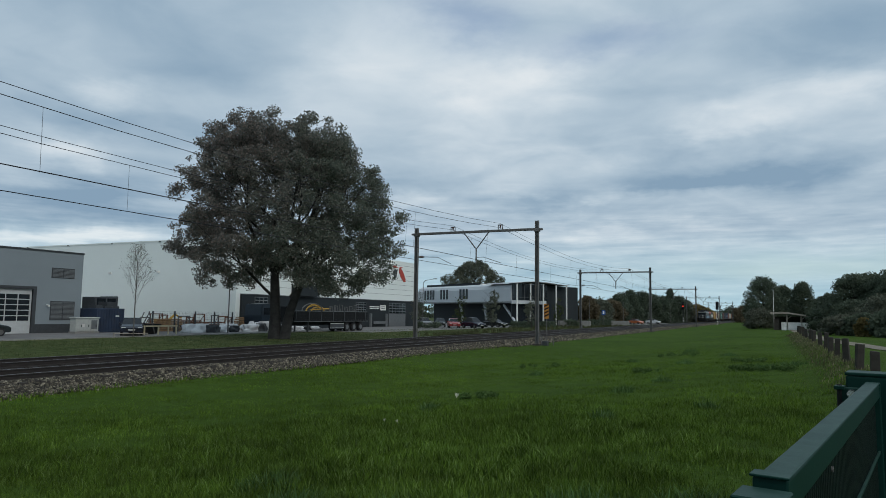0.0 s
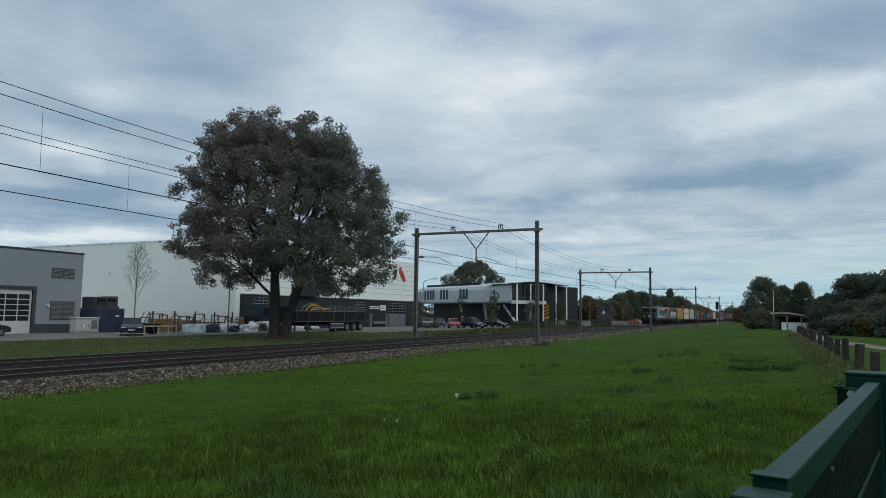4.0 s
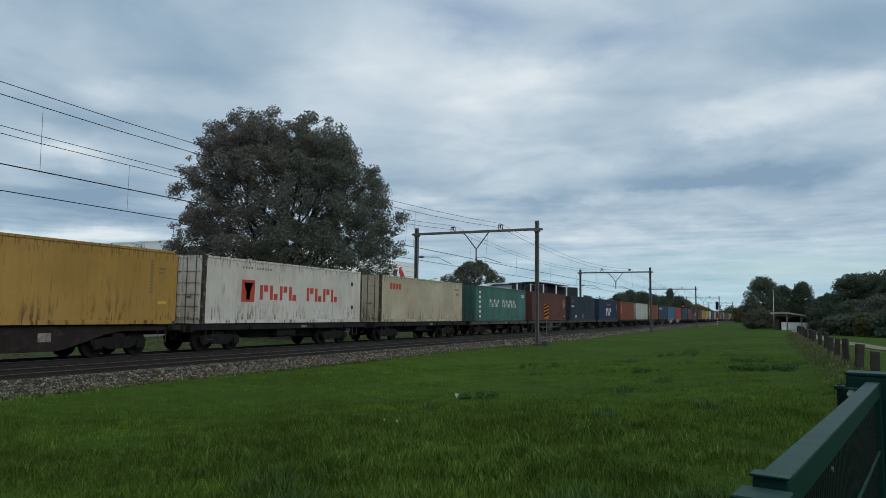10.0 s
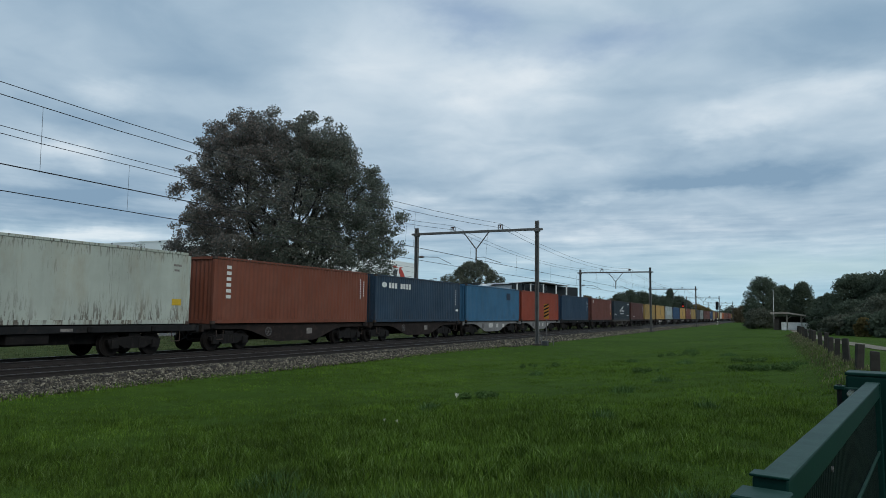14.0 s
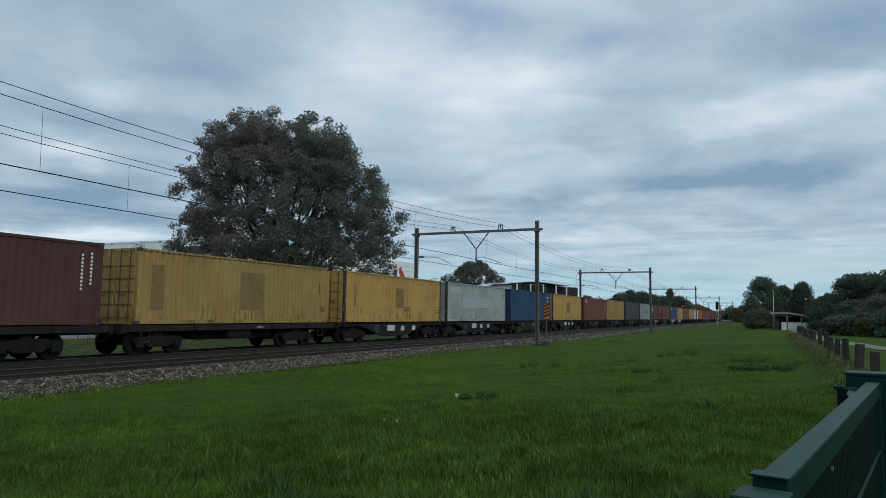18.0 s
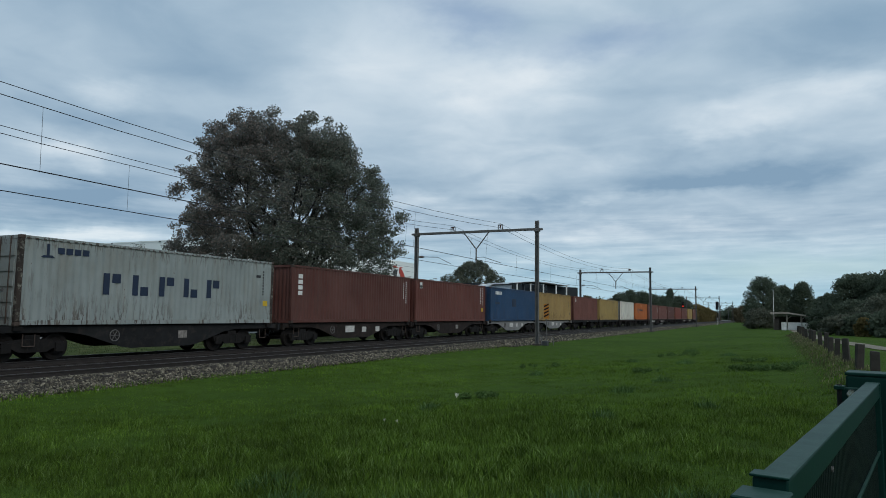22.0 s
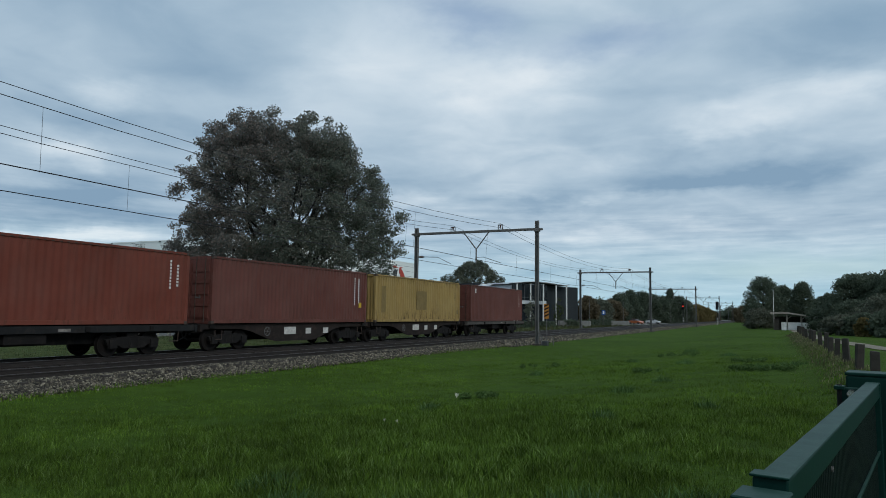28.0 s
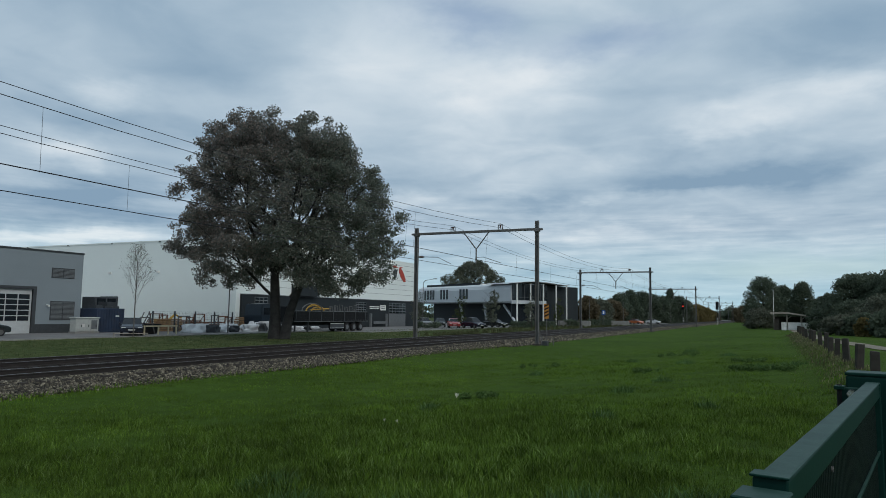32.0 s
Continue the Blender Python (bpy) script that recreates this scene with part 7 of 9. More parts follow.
M["signamber"] = surface("amber_sign_plate", (0.48, 0.20, 0.03), 0.5, vary=0.15)
M["blueplate"] = surface("blue_sign_plate", (0.02, 0.10, 0.35), 0.5, vary=0.1)
marker_sign()


# ---- near side: gate, posts, shed, path ----
def near_gate():
    t = thing("green_gate", Matrix(), "dark green painted steel gate with a square top rail", "gate")
    a, b = Vector((-0.008, 2.13, 1.30)), Vector((0.60, 5.515, 1.30))
    d = (b - a).normalized()
    q = Matrix.Translation(a) @ Matrix(((d.y, d.x, 0, 0), (-d.x, d.y, 0, 0), (0, 0, 1, 0), (0, 0, 0, 1)))
    Lg = (b - a).length
    t.matrix_basis = q

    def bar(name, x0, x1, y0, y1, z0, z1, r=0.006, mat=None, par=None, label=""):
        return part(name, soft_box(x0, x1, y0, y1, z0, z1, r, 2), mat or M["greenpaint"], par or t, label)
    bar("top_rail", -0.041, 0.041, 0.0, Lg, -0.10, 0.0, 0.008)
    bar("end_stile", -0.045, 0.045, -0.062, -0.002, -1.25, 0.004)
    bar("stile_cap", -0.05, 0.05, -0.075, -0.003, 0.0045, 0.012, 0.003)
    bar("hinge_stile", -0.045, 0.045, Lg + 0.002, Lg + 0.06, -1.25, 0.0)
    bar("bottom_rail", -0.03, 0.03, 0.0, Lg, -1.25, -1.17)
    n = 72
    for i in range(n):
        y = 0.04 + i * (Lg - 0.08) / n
        bar("baluster", -0.016, 0.016, y, y + 0.026, -1.168, -0.102, 0.003, M["greenshade"])
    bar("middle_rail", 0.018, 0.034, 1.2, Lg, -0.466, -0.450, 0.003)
    part("bolt", tubes([((0.012, 1.05, -0.162), (0.024, 1.05, -0.162), 0.011)], 10), M["galv"], t)
    # the lower leading post of the neighbour leaf
    n2 = thing("gate_post", Matrix(), "square green gate post with a flat cap", "gate post", "gate posts")
    p = a - d * 0.155
    n2.matrix_basis = Matrix.Translation((p.x, p.y, 0)) @ Matrix(((d.y, d.x, 0, 0), (-d.x, d.y, 0, 0), (0, 0, 1, 0), (0, 0, 0, 1)))
    part("post", soft_box(-0.06, 0.055, -0.06, 0.06, -0.15, 1.27, 0.008, 2), M["greenpaint"], n2)
    part("cap", soft_box(-0.066, 0.061, -0.066, 0.066, 1.271, 1.282, 0.004), M["greenpaint"], n2)
    f = thing("gate_post", Matrix(), "stout square green post carrying the gate hinge", "gate post", "gate posts")
    p = b + d * 0.24
    f.matrix_basis = Matrix.Translation((p.x, p.y, 0)) @ Matrix(((d.y, d.x, 0, 0), (-d.x, d.y, 0, 0), (0, 0, 1, 0), (0, 0, 0, 1)))
    part("post", soft_box(-0.17, 0.22, -0.10, 0.16, -0.15, 1.33, 0.012, 2), M["greenpaint"], f)
    part("cap", soft_box(-0.175, 0.225, -0.105, 0.165, 1.331, 1.355, 0.008, 2), M["greenpaint"], f)
    hg = part("hinge_plate", soft_box(-0.21, -0.06, -0.16, -0.102, 1.15, 1.25, 0.006), M["greenpaint"], f)
    part("hinge_lug", soft_box(-0.235, -0.17, -0.20, -0.10, 1.235, 1.262, 0.004), M["greenpaint"], f)
    part("hinge_pin", tubes([((-0.205, -0.15, 1.10), (-0.205, -0.15, 1.27), 0.018)], 10), M["black"], f)
    part("bolt_head", tubes([((-0.13, -0.16, 1.21), (-0.13, -0.205, 1.21), 0.034, 0.028)], 6), M["chrome"], hg, "shiny hinge bolt")
    return t


near_gate()


def sleeper_posts():
    rng = random.Random(21)
    ys = [17.4, 20.3, 23.9, 27.1, 29.9, 33.6, 37.6, 42.0, 46.6, 51.0, 55.0, 58.7, 63.0, 68.0]
    for y in ys:
        z = float(ground_z(2.0, y))
        t = thing("fence_post", pose(2.0 + rng.uniform(-0.06, 0.06), y, z, rng.uniform(-4, 4), rng.uniform(-4, 4), rng.uniform(-25, 25)), "weathered wooden post cut from an old sleeper", "post", "posts along the path")
        bm = soft_box(-0.092, 0.092, -0.06, 0.06, -0.3, 1.12 - z + rng.uniform(-0.10, 0.05), 0.012, 1)
        for v in bm.verts:
            v.co.x += noise.noise(v.co * 3 + Vector((y, 0, 0))) * 0.02
            if v.co.z > 0.3:
                v.co.z += v.co.x * rng.uniform(-0.15, 0.15)
        part("timber", bm, M["wood"], t)


sleeper_posts()


def lean_to():
    t = thing("open_shed", pose(0.0, 113.6, 0), "open timber shed with a low white wall and felt roof", "shed")
    for x in (0.2, 2.0, 4.0, 5.5):
        for y in (0.2, 4.2):
            part("post", boxes((x - 0.08, x + 0.08, y - 0.08, y + 0.08, -0.2, 2.3 - (x - 2.0) * 0.13 * (x > 2))), M["timberpale"], t)
    part("roof", prism_bm([(-0.3, 2.62), (2.2, 2.62), (6.1, 1.98), (6.1, 1.86), (2.2, 2.42), (-0.3, 2.42)], -0.3, 4.6, "y"), M["louvre"], t)
    part("fascia", prism_bm([(-0.3, 2.64), (2.2, 2.64), (6.1, 2.0), (6.1, 1.84), (2.2, 2.4), (-0.3, 2.4)], -0.36, -0.302, "y"), M["timberpale"], t)
    part("wall_panel", boxes((1.2, 5.4, 0.12, 0.2, -0.15, 1.15)), M["white"], t, "low white boarded wall")
    part("back_wall", boxes((0.1, 5.6, 4.3, 4.4, -0.15, 2.0)), M["wood"], t)
    for x in (2.0, 4.0):
        part("brace", tubes([((x, 0.2, 1.6), (x + 0.6, 0.2, 2.1), 0.05)], 6), M["timberpale"], t)
    part("corner_boarding", boxes((0.2, 0.9, 0.0, 0.1, -0.1, 1.6)), M["wood"], t)
    for ob in t.children:
        ob.scale.x = 0.97
    m = thing("flag_pole", pose(0.2, 119.0, 0), "thin white pole behind the shed", "pole")
    part("pole", tubes([((0, 0, -0.1), (0, 0, 6.2), 0.045, 0.03)], 6), M["white"], m)


M["timberpale"] = surface("grey_weathered_timber", (0.30, 0.27, 0.23), 0.85, vary=0.25, scale=2)
lean_to()


def build_path():
    v, f = [], []
    ys = np.arange(26, 150, 3.0)
    for y in ys:
        c = 3.0 + 4.6 * math.exp(-(y - 42.0) / 15.0)
        half = 0.8 + 0.12 * math.sin(y * 0.7)
        for x in (c - half, c, c + half):
            v.append((x, y, float(ground_z(x, y)) + 0.035))
    for i in range(len(ys) - 1):
        for k in range(2):
            a = i * 3 + k
            f.append((a, a + 1, a + 4, a + 3))
    ob = new("path", mesh_of("path", v, f, M["path"]))
    tagged(ob, "sandy farm track along the wooden posts", "path", kind="structure")


build_path()


# ---- trees, bushes, grass ----
def leaf_material(name, low, high, accent=None, thin=0.35, spec=0.08):
    m, nt, p = material(name)
    geo = nt.nodes.new("ShaderNodeNewGeometry")
    stops = [(0.0, low), (0.7, high)] + ([(1.0, accent)] if accent else [])
    col = ramp(nt, geo.outputs["Random Per Island"], stops)
    n = noise_tex(nt, 0.35, 4.0)
    col = mixcol(nt, col, ramp(nt, n.outputs["Fac"], [(0.3, 0.7), (0.7, 1.15)]), 0.8, "MULTIPLY")
    nt.links.new(col, p.inputs["Base Color"])
    p.inputs["Roughness"].default_value = 0.6
    p.inputs["Specular IOR Level"].default_value = spec
    tr = nt.nodes.new("ShaderNodeBsdfTranslucent")
    nt.links.new(col, tr.inputs["Color"])
    mx = nt.nodes.new("ShaderNodeMixShader")
    mx.inputs[0].default_value = thin
    nt.links.new(p.outputs[0], mx.inputs[1])
    nt.links.new(tr.outputs[0], mx.inputs[2])
    nt.links.new(mx.outputs[0], nt.nodes["Material Output"].inputs["Surface"])
    return m




def oak_leaf_material():
    """Leaves that turn russet from the one flank and the top of the crown; the other flank is still green."""
    m = leaf_material("autumn_oak_leaf", (0.090, 0.110, 0.086), (0.160, 0.182, 0.142), (0.21, 0.195, 0.16), 0.5, 0.25)
    nt = m.node_tree
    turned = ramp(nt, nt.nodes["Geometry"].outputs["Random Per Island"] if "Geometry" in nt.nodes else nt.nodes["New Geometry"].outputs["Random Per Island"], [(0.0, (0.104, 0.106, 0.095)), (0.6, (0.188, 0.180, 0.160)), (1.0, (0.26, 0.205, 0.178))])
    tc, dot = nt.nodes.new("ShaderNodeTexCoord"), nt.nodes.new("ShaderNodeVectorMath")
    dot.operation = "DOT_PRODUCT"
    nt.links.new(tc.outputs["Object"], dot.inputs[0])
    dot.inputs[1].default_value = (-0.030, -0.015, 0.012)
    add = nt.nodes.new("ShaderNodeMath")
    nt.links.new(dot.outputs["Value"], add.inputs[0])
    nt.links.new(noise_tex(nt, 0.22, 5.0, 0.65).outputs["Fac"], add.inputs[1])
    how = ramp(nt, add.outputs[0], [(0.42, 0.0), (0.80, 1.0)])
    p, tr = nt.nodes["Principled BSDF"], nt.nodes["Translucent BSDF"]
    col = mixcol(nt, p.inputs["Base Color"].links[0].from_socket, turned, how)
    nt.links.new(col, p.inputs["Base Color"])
    nt.links.new(col, tr.inputs["Color"])
    return m


M["leaf_oak"] = oak_leaf_material()
# lifted and blued leaf green: haze over distant trees is put into it
M["leaf_dark"] = leaf_material("hazed_dark_green_leaf", (0.066, 0.088, 0.062), (0.112, 0.140, 0.098))
M["leaf_soft"] = leaf_material("grey_green_leaf", (0.085, 0.095, 0.072), (0.15, 0.162, 0.12))
M["leaf_mid"] = leaf_material("green_leaf", (0.035, 0.05, 0.015), (0.07, 0.085, 0.03))
M["leaf_gold"] = leaf_material("yellowing_leaf", (0.12, 0.10, 0.045), (0.22, 0.175, 0.075))
M["leaf_rust"] = leaf_material("rusty_leaf", (0.09, 0.078, 0.050), (0.155, 0.125, 0.078))


def leaf_cloud(centres, radii, count, size, seed, flat=0.8):
    """Small bent leaves scattered through clumps. Returns vertices and triangles."""
    rs = np.random.RandomState(seed)
    centres, radii = np.asarray(centres, float), np.asarray(radii, float)
    wts = radii ** 2
    idx = rs.choice(len(centres), count, p=wts / wts.sum())
    d = rs.normal(size=(count, 3))
    d /= np.linalg.norm(d, axis=1, keepdims=True)
    r = rs.rand(count) ** 0.45
    P = centres[idx] + d * (radii[idx] * r)[:, None] * np.array([1, 1, flat])
    a = rs.normal(size=(count, 3))
    a /= np.linalg.norm(a, axis=1, keepdims=True)
    b = np.cross(a, rs.normal(size=(count, 3)))
    b /= np.linalg.norm(b, axis=1, keepdims=True)
    s = size * rs.uniform(0.6, 1.3, count)[:, None]
    V = np.stack([P - a * s * 0.5, P + b * s * 0.32, P + a * s * 0.5, P - b * s * 0.32 + np.cross(a, b) * s * 0.15], 1)
    F = np.arange(count * 4).reshape(-1, 4)
    return V.reshape(-1, 3), F


def grow(rng, start, direction, length, radius, depth, out, tips, spread=0.6, up=0.12):
    p, d = Vector(start), Vector(direction).normalized()
    n = 3
    r = radius
    for i in range(n):
        q = p + d * (length / n)
        r2 = r * 0.86
        out.append((p.copy(), q.copy(), r, r2))
        p, r = q, r2
        d = (d + Vector((rng.uniform(-1, 1), rng.uniform(-1, 1), rng.uniform(-0.5, 1))) * 0.12 + Vector((0, 0, up * 0.3))).normalized()
        if depth > 0 and i > 0:
            k = 1 if i == 1 else 2
            for _ in range(k):
                nd = (d + Vector((rng.uniform(-1, 1), rng.uniform(-1, 1), rng.uniform(-0.35, 0.7))) * spread * 1.3).normalized()
                grow(rng, p, nd, length * rng.uniform(0.62, 0.82), r * rng.uniform(0.5, 0.7), depth - 1, out, tips, spread, up)
    if depth <= 1:
        tips.append(p.copy())
    return p


def big_tree():
    rng = random.Random(4)
    bx, by = -35.9, 43.9
    t = thing("oak_tree", pose(bx, by, G), "broad old tree with grey-green and reddish autumn leaves, twin trunk", "tree")
    # rt points across the line of sight, dp along it
    rt, dp = Vector((0.8998, 0.4363, 0)), Vector((-0.4363, 0.8998, 0))
    hz = (2.4, 4.8, 7.4, 10.0, 12.4, 14.2, 16.6, 18.6)
    right, left = (6.6, 9.6, 10.1, 9.9, 9.0, 7.2, 5.9, 3.0), (2.8, 6.7, 8.9, 8.5, 8.7, 7.5, 7.0, 3.8)

    def inside(x, d, z, m=0.0):
        """Within the broad dome of the crown, by its half widths at heights."""
        lim = float(np.interp(z, hz, right if x > 0 else left)) * (1 + 0.06 * math.sin(z * 1.9 + d * 0.8 + 0.5) + 0.03 * math.sin(z * 4.1 + x)) - m
        low = 3.2 + 1.9 * math.exp(-((x + 0.2) / 2.8) ** 2)
        return lim > 0.3 and (x / lim) ** 2 + (d / (0.86 * max(lim, 1.0))) ** 2 < 1.0 and low + m < z < 18.3 - m
    base_l, base_r = -rt * 0.36, rt * 0.36
    trunk = [(base_l + Vector((0, 0, -0.2)), base_l + Vector((0, 0, 2.0)), 0.56, 0.42), (base_l + Vector((0, 0, 2.0)), base_l - rt * 0.15 + Vector((0, 0, 5.2)), 0.42, 0.34),
             (base_r + Vector((0, 0, -0.2)), base_r + rt * 0.45 + Vector((0, 0, 2.2)), 0.50, 0.34), (base_r + rt * 0.45 + Vector((0, 0, 2.2)), base_r + rt * 1.55 + Vector((0, 0, 5.4)), 0.36, 0.28)]
    bm = bmesh.new()
    for a, b, r0, r1 in trunk:
        tube(bm, a, b, r0, r1, 14, False)
    part("trunk", bm, M["bark"], t, smooth=True)
    la, ra = trunk[1][1], trunk[3][1]
    tips = []

    def limb(src, d, length, r, depth, spread, up):
        segs = []
        grow(rng, src, d, length, r, depth, segs, tips, spread, up)
        bm = bmesh.new()
        for a, b, r0, r1 in segs:
            if b.z < 6.5 or inside(b.dot(rt), b.dot(dp), b.z, 0.5):
                tube(bm, a, b, max(r0, 0.022), max(r1, 0.018), 6 if r0 > 0.06 else 4, False)
        part("limb", bm, M["bark"], t, "dark spreading limb")
    for k in range(9):
        a = k * 2.4 + 0.4
        d = rt * math.cos(a) * 0.75 + dp * math.sin(a) * 0.75 + Vector((0, 0, rng.uniform(0.8, 1.6)))
        limb(la if k % 2 == 0 else ra, d, rng.uniform(4.4, 5.8), 0.2, 3, 0.5, 0.2)
    for src, side in ((trunk[0][1], -1), (trunk[2][1], 1), (trunk[2][1], 1)):
        limb(src + Vector((0, 0, 1.2)), rt * side + dp * rng.uniform(-0.5, 0.5) + Vector((0, 0, 1.0)), 4.0, 0.14, 2, 0.6, 0.1)
    # crown: clumps of leaves over the dome, thicker towards its skin, with gaps
    rs = np.random.RandomState(8)
    C, R = [], []
    while len(C) < 1800:
        x, d, z = rs.uniform(-10, 11), rs.uniform(-9.5, 9.5), rs.uniform(2.4, 18.3)
        r = rs.uniform(0.3, 0.8)
        if not inside(x, d, z, r * 0.55):
            continue
        if inside(x, d, z, 2.6) and rs.rand() < 0.62:
            continue
        if z < 6.8 and rs.rand() < 0.42:
            continue
        if math.sin(x * 1.15 + 1.0) * math.sin(d * 1.05 + 2.0 + z * 0.3) * math.sin(z * 1.25 + 0.6) > 0.22:
            continue
        p = rt * x + dp * d
        C.append((p.x, p.y, z))
        R.append(r)
    tw = [(p.x, p.y, p.z) for p in tips if p.z > 5.0 and inside(p.dot(rt), p.dot(dp), p.z, 0.4)]
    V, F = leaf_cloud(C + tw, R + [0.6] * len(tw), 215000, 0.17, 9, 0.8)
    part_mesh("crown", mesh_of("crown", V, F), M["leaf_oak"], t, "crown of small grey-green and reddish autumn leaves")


big_tree()


def small_tree(x, y, h, w, leaf, label, seed, count=5000, size=0.3, trunk=0.14, z=G, crown_from=0.3, lobes=9, name="tree", shape=1.0):
    rng = random.Random(seed)
    rs = np.random.RandomState(seed)
    t = thing(name, pose(x, y, z), label, "tree", "")
    segs, tips = [], []
    d = Vector((rng.uniform(-0.05, 0.05), rng.uniform(-0.05, 0.05), 1))
    top = d * h * 0.8
    bm = tubes([(Vector((0, 0, -0.2)), d * h * 0.35, trunk, trunk * 0.8), (d * h * 0.35, top, trunk * 0.8, trunk * 0.2)], 8)
    part("trunk", bm, M["bark"], t)
    for i in range(9):
        zz = h * (crown_from + (0.85 - crown_from) * i / 8)
        a = i * 2.4
        grow(rng, d * zz, (math.cos(a), math.sin(a), 0.9), w * 0.42 * (1.05 - 0.6 * i / 9), trunk * 0.3, 1, segs, tips, 0.6)
    bm = bmesh.new()
    for a, b, r0, r1 in segs:
        tube(bm, a, b, max(r0, 0.012), max(r1, 0.01), 4, False)
    part("branchwork", bm, M["bark"], t)
    C, R = [], []
    for i in range(lobes):
        a, k = rs.uniform(0, 6.28), rs.uniform(0.15, 0.6)
        zz = h * (crown_from + (0.95 - crown_from) * rs.rand())
        fall = 1 - shape * abs((zz / h - crown_from) / (1 - crown_from) - 0.35) * 0.9
        cx, cy = math.cos(a) * k * w * 0.5 * fall, math.sin(a) * k * w * 0.5 * fall
        r = w * rs.uniform(0.16, 0.28) * max(0.35, fall)
        for _ in range(14):
            dd = rs.normal(size=3)
            dd /= np.linalg.norm(dd)
            C.append((cx + dd[0] * r, cy + dd[1] * r, min(h, max(h * crown_from * 0.8, zz + dd[2] * r))))
            R.append(r * rs.uniform(0.25, 0.5))
    V, F = leaf_cloud(C, R, count, size, seed + 1)
    part_mesh("crown", mesh_of("crown", V, F), leaf, t)
    return t


def bare_sapling():
    rng = random.Random(15)
    t = thing("young_tree", pose(-45.9, 38.3, G), "slender young tree, almost bare, tied to a low frame", "tree")
    segs, tips = [], []
    bm = tubes([((0, 0, -0.1), (0, 0, 3.2), 0.05, 0.04), ((0, 0, 3.2), (0.05, 0, 7.3), 0.04, 0.008)], 6)
    part("trunk", bm, M["twig"], t)
    for i in range(30):
        z = 2.6 + 4.4 * i / 30
        a = i * 2.4
        grow(rng, (0, 0, z), (math.cos(a) * 0.6, math.sin(a) * 0.6, 1.1), 1.5 * (1.15 - i / 34), 0.013, 1, segs, tips, 0.5)
    bm = bmesh.new()
    for a, b, r0, r1 in segs:
        tube(bm, a, b, max(r0, 0.0055), max(r1, 0.005), 4, False)
    part("twigs", bm, M["twig"], t)
    V, F = leaf_cloud([tuple(p) for p in tips], [0.25] * len(tips), 700, 0.10, 16)
    part_mesh("leaves", mesh_of("leaves", V, F), M["leaf_oak"], t, "few remaining brown leaves")
    for dx in (-1.2, 0.9):
        part("stake", tubes([((dx * 0.6, dx, -0.1), (dx * 0.6, dx, 0.35), 0.04)], 6), M["timberpale"], t)
    part("stake_rail", tubes([((-0.72, -1.2, 0.3), (0.54, 0.9, 0.3), 0.035)], 6), M["timberpale"], t)


bare_sapling()
small_tree(-41.9, 93.0, 5.2, 3.2, M["leaf_mid"], "young tree with thinning green leaves by the car park", 31, 1500, 0.15, 0.05, crown_from=0.25)
small_tree(-42.0, 105.6, 6.2, 4.4, M["leaf_soft"], "grey-green young tree by the car park", 32, 3400, 0.17, 0.06, crown_from=0.2)
small_tree(-50.6, 96.0, 5.8, 3.4, M["leaf_soft"], "small sparse tree beside a catenary mast", 33, 1500, 0.15, 0.05, crown_from=0.25)
small_tree(-36.6, 110.0, 5.8, 3.2, M["leaf_soft"], "small sparse tree before the glazed office", 34, 1500, 0.15, 0.05, crown_from=0.2)
small_tree(-37.2, 129.0, 5.6, 3.6, M["leaf_mid"], "small tree before the dark office wing", 35, 1800, 0.16, 0.05, crown_from=0.2)
small_tree(-39.0, 115.0, 4.2, 3.0, M["leaf_soft"], "low sparse tree before the columns", 36, 1500, 0.16, 0.05, crown_from=0.2)


def full_tree(x, y, h, w, leaf, label, seed, group="", low=0.0, count=9000, size=0.42, point=0.0, z=None):
    """A tree in full leaf down to near the ground: leaf clumps through an uneven rounded body. point: 0 round, 1 conical."""
    rs = np.random.RandomState(seed)
    z = G if z is None else z
    t = thing("tree", pose(x, y, z), label, "tree", group)
    part("trunk", tubes([((0, 0, -0.2), (0, 0, h * 0.4), 0.03 * h ** 0.9, 0.02 * h ** 0.9), ((0, 0, h * 0.4), (0, 0, h * 0.86), 0.02 * h ** 0.9, 0.03)], 8), M["bark"], t)
    n = int(160 + 14 * h * w ** 0.5)
    bm = bmesh.new()
    C, R = [], []
    ph = rs.uniform(0, 6.28, 6)
    unit = min(1.0, w * 0.12)
    while len(C) < n:
        k = rs.uniform(0.0, 1.0)
        a = rs.uniform(0, 2 * np.pi)
        full = 1.12 * max(0.02, math.sin(math.pi * (0.16 + 0.84 * k))) ** 0.42
        wide = (1 - point) * full + point * (1.05 - k)
        wide *= 1 + 0.16 * math.sin(3 * a + ph[0] + 5 * k) + 0.12 * math.sin(5 * a + ph[1] - 9 * k) + 0.12 * math.sin(11 * k + ph[2])
        q = (w / 2 - unit * 0.5) * wide * rs.uniform(0.25, 1.0) ** 0.4
        top = h * (1 - 0.05 * math.sin(2 * a + ph[3]) ** 2) - unit * 0.5
        C.append((q * math.cos(a), q * math.sin(a), h * low + unit * 0.4 + (top - h * low - unit * 0.4) * k))
        R.append(unit * rs.uniform(0.5, 1.15))
        if len(C) % 8 == 0:
            tube(bm, (0, 0, C[-1][2] * 0.75), C[-1], 0.04, 0.015, 4, False)
    part("branchwork", bm, M["bark"], t)
    V, F = leaf_cloud(C, R, count, size, seed + 1)
    part_mesh("crown", mesh_of("crown", V, F), leaf, t)
    return t


full_tree(-82.8, 193.7, 19.0, 14.0, M["leaf_soft"], "big round tree rising behind the white office", 37, low=0.15, count=46000, size=0.36, point=-0.35)

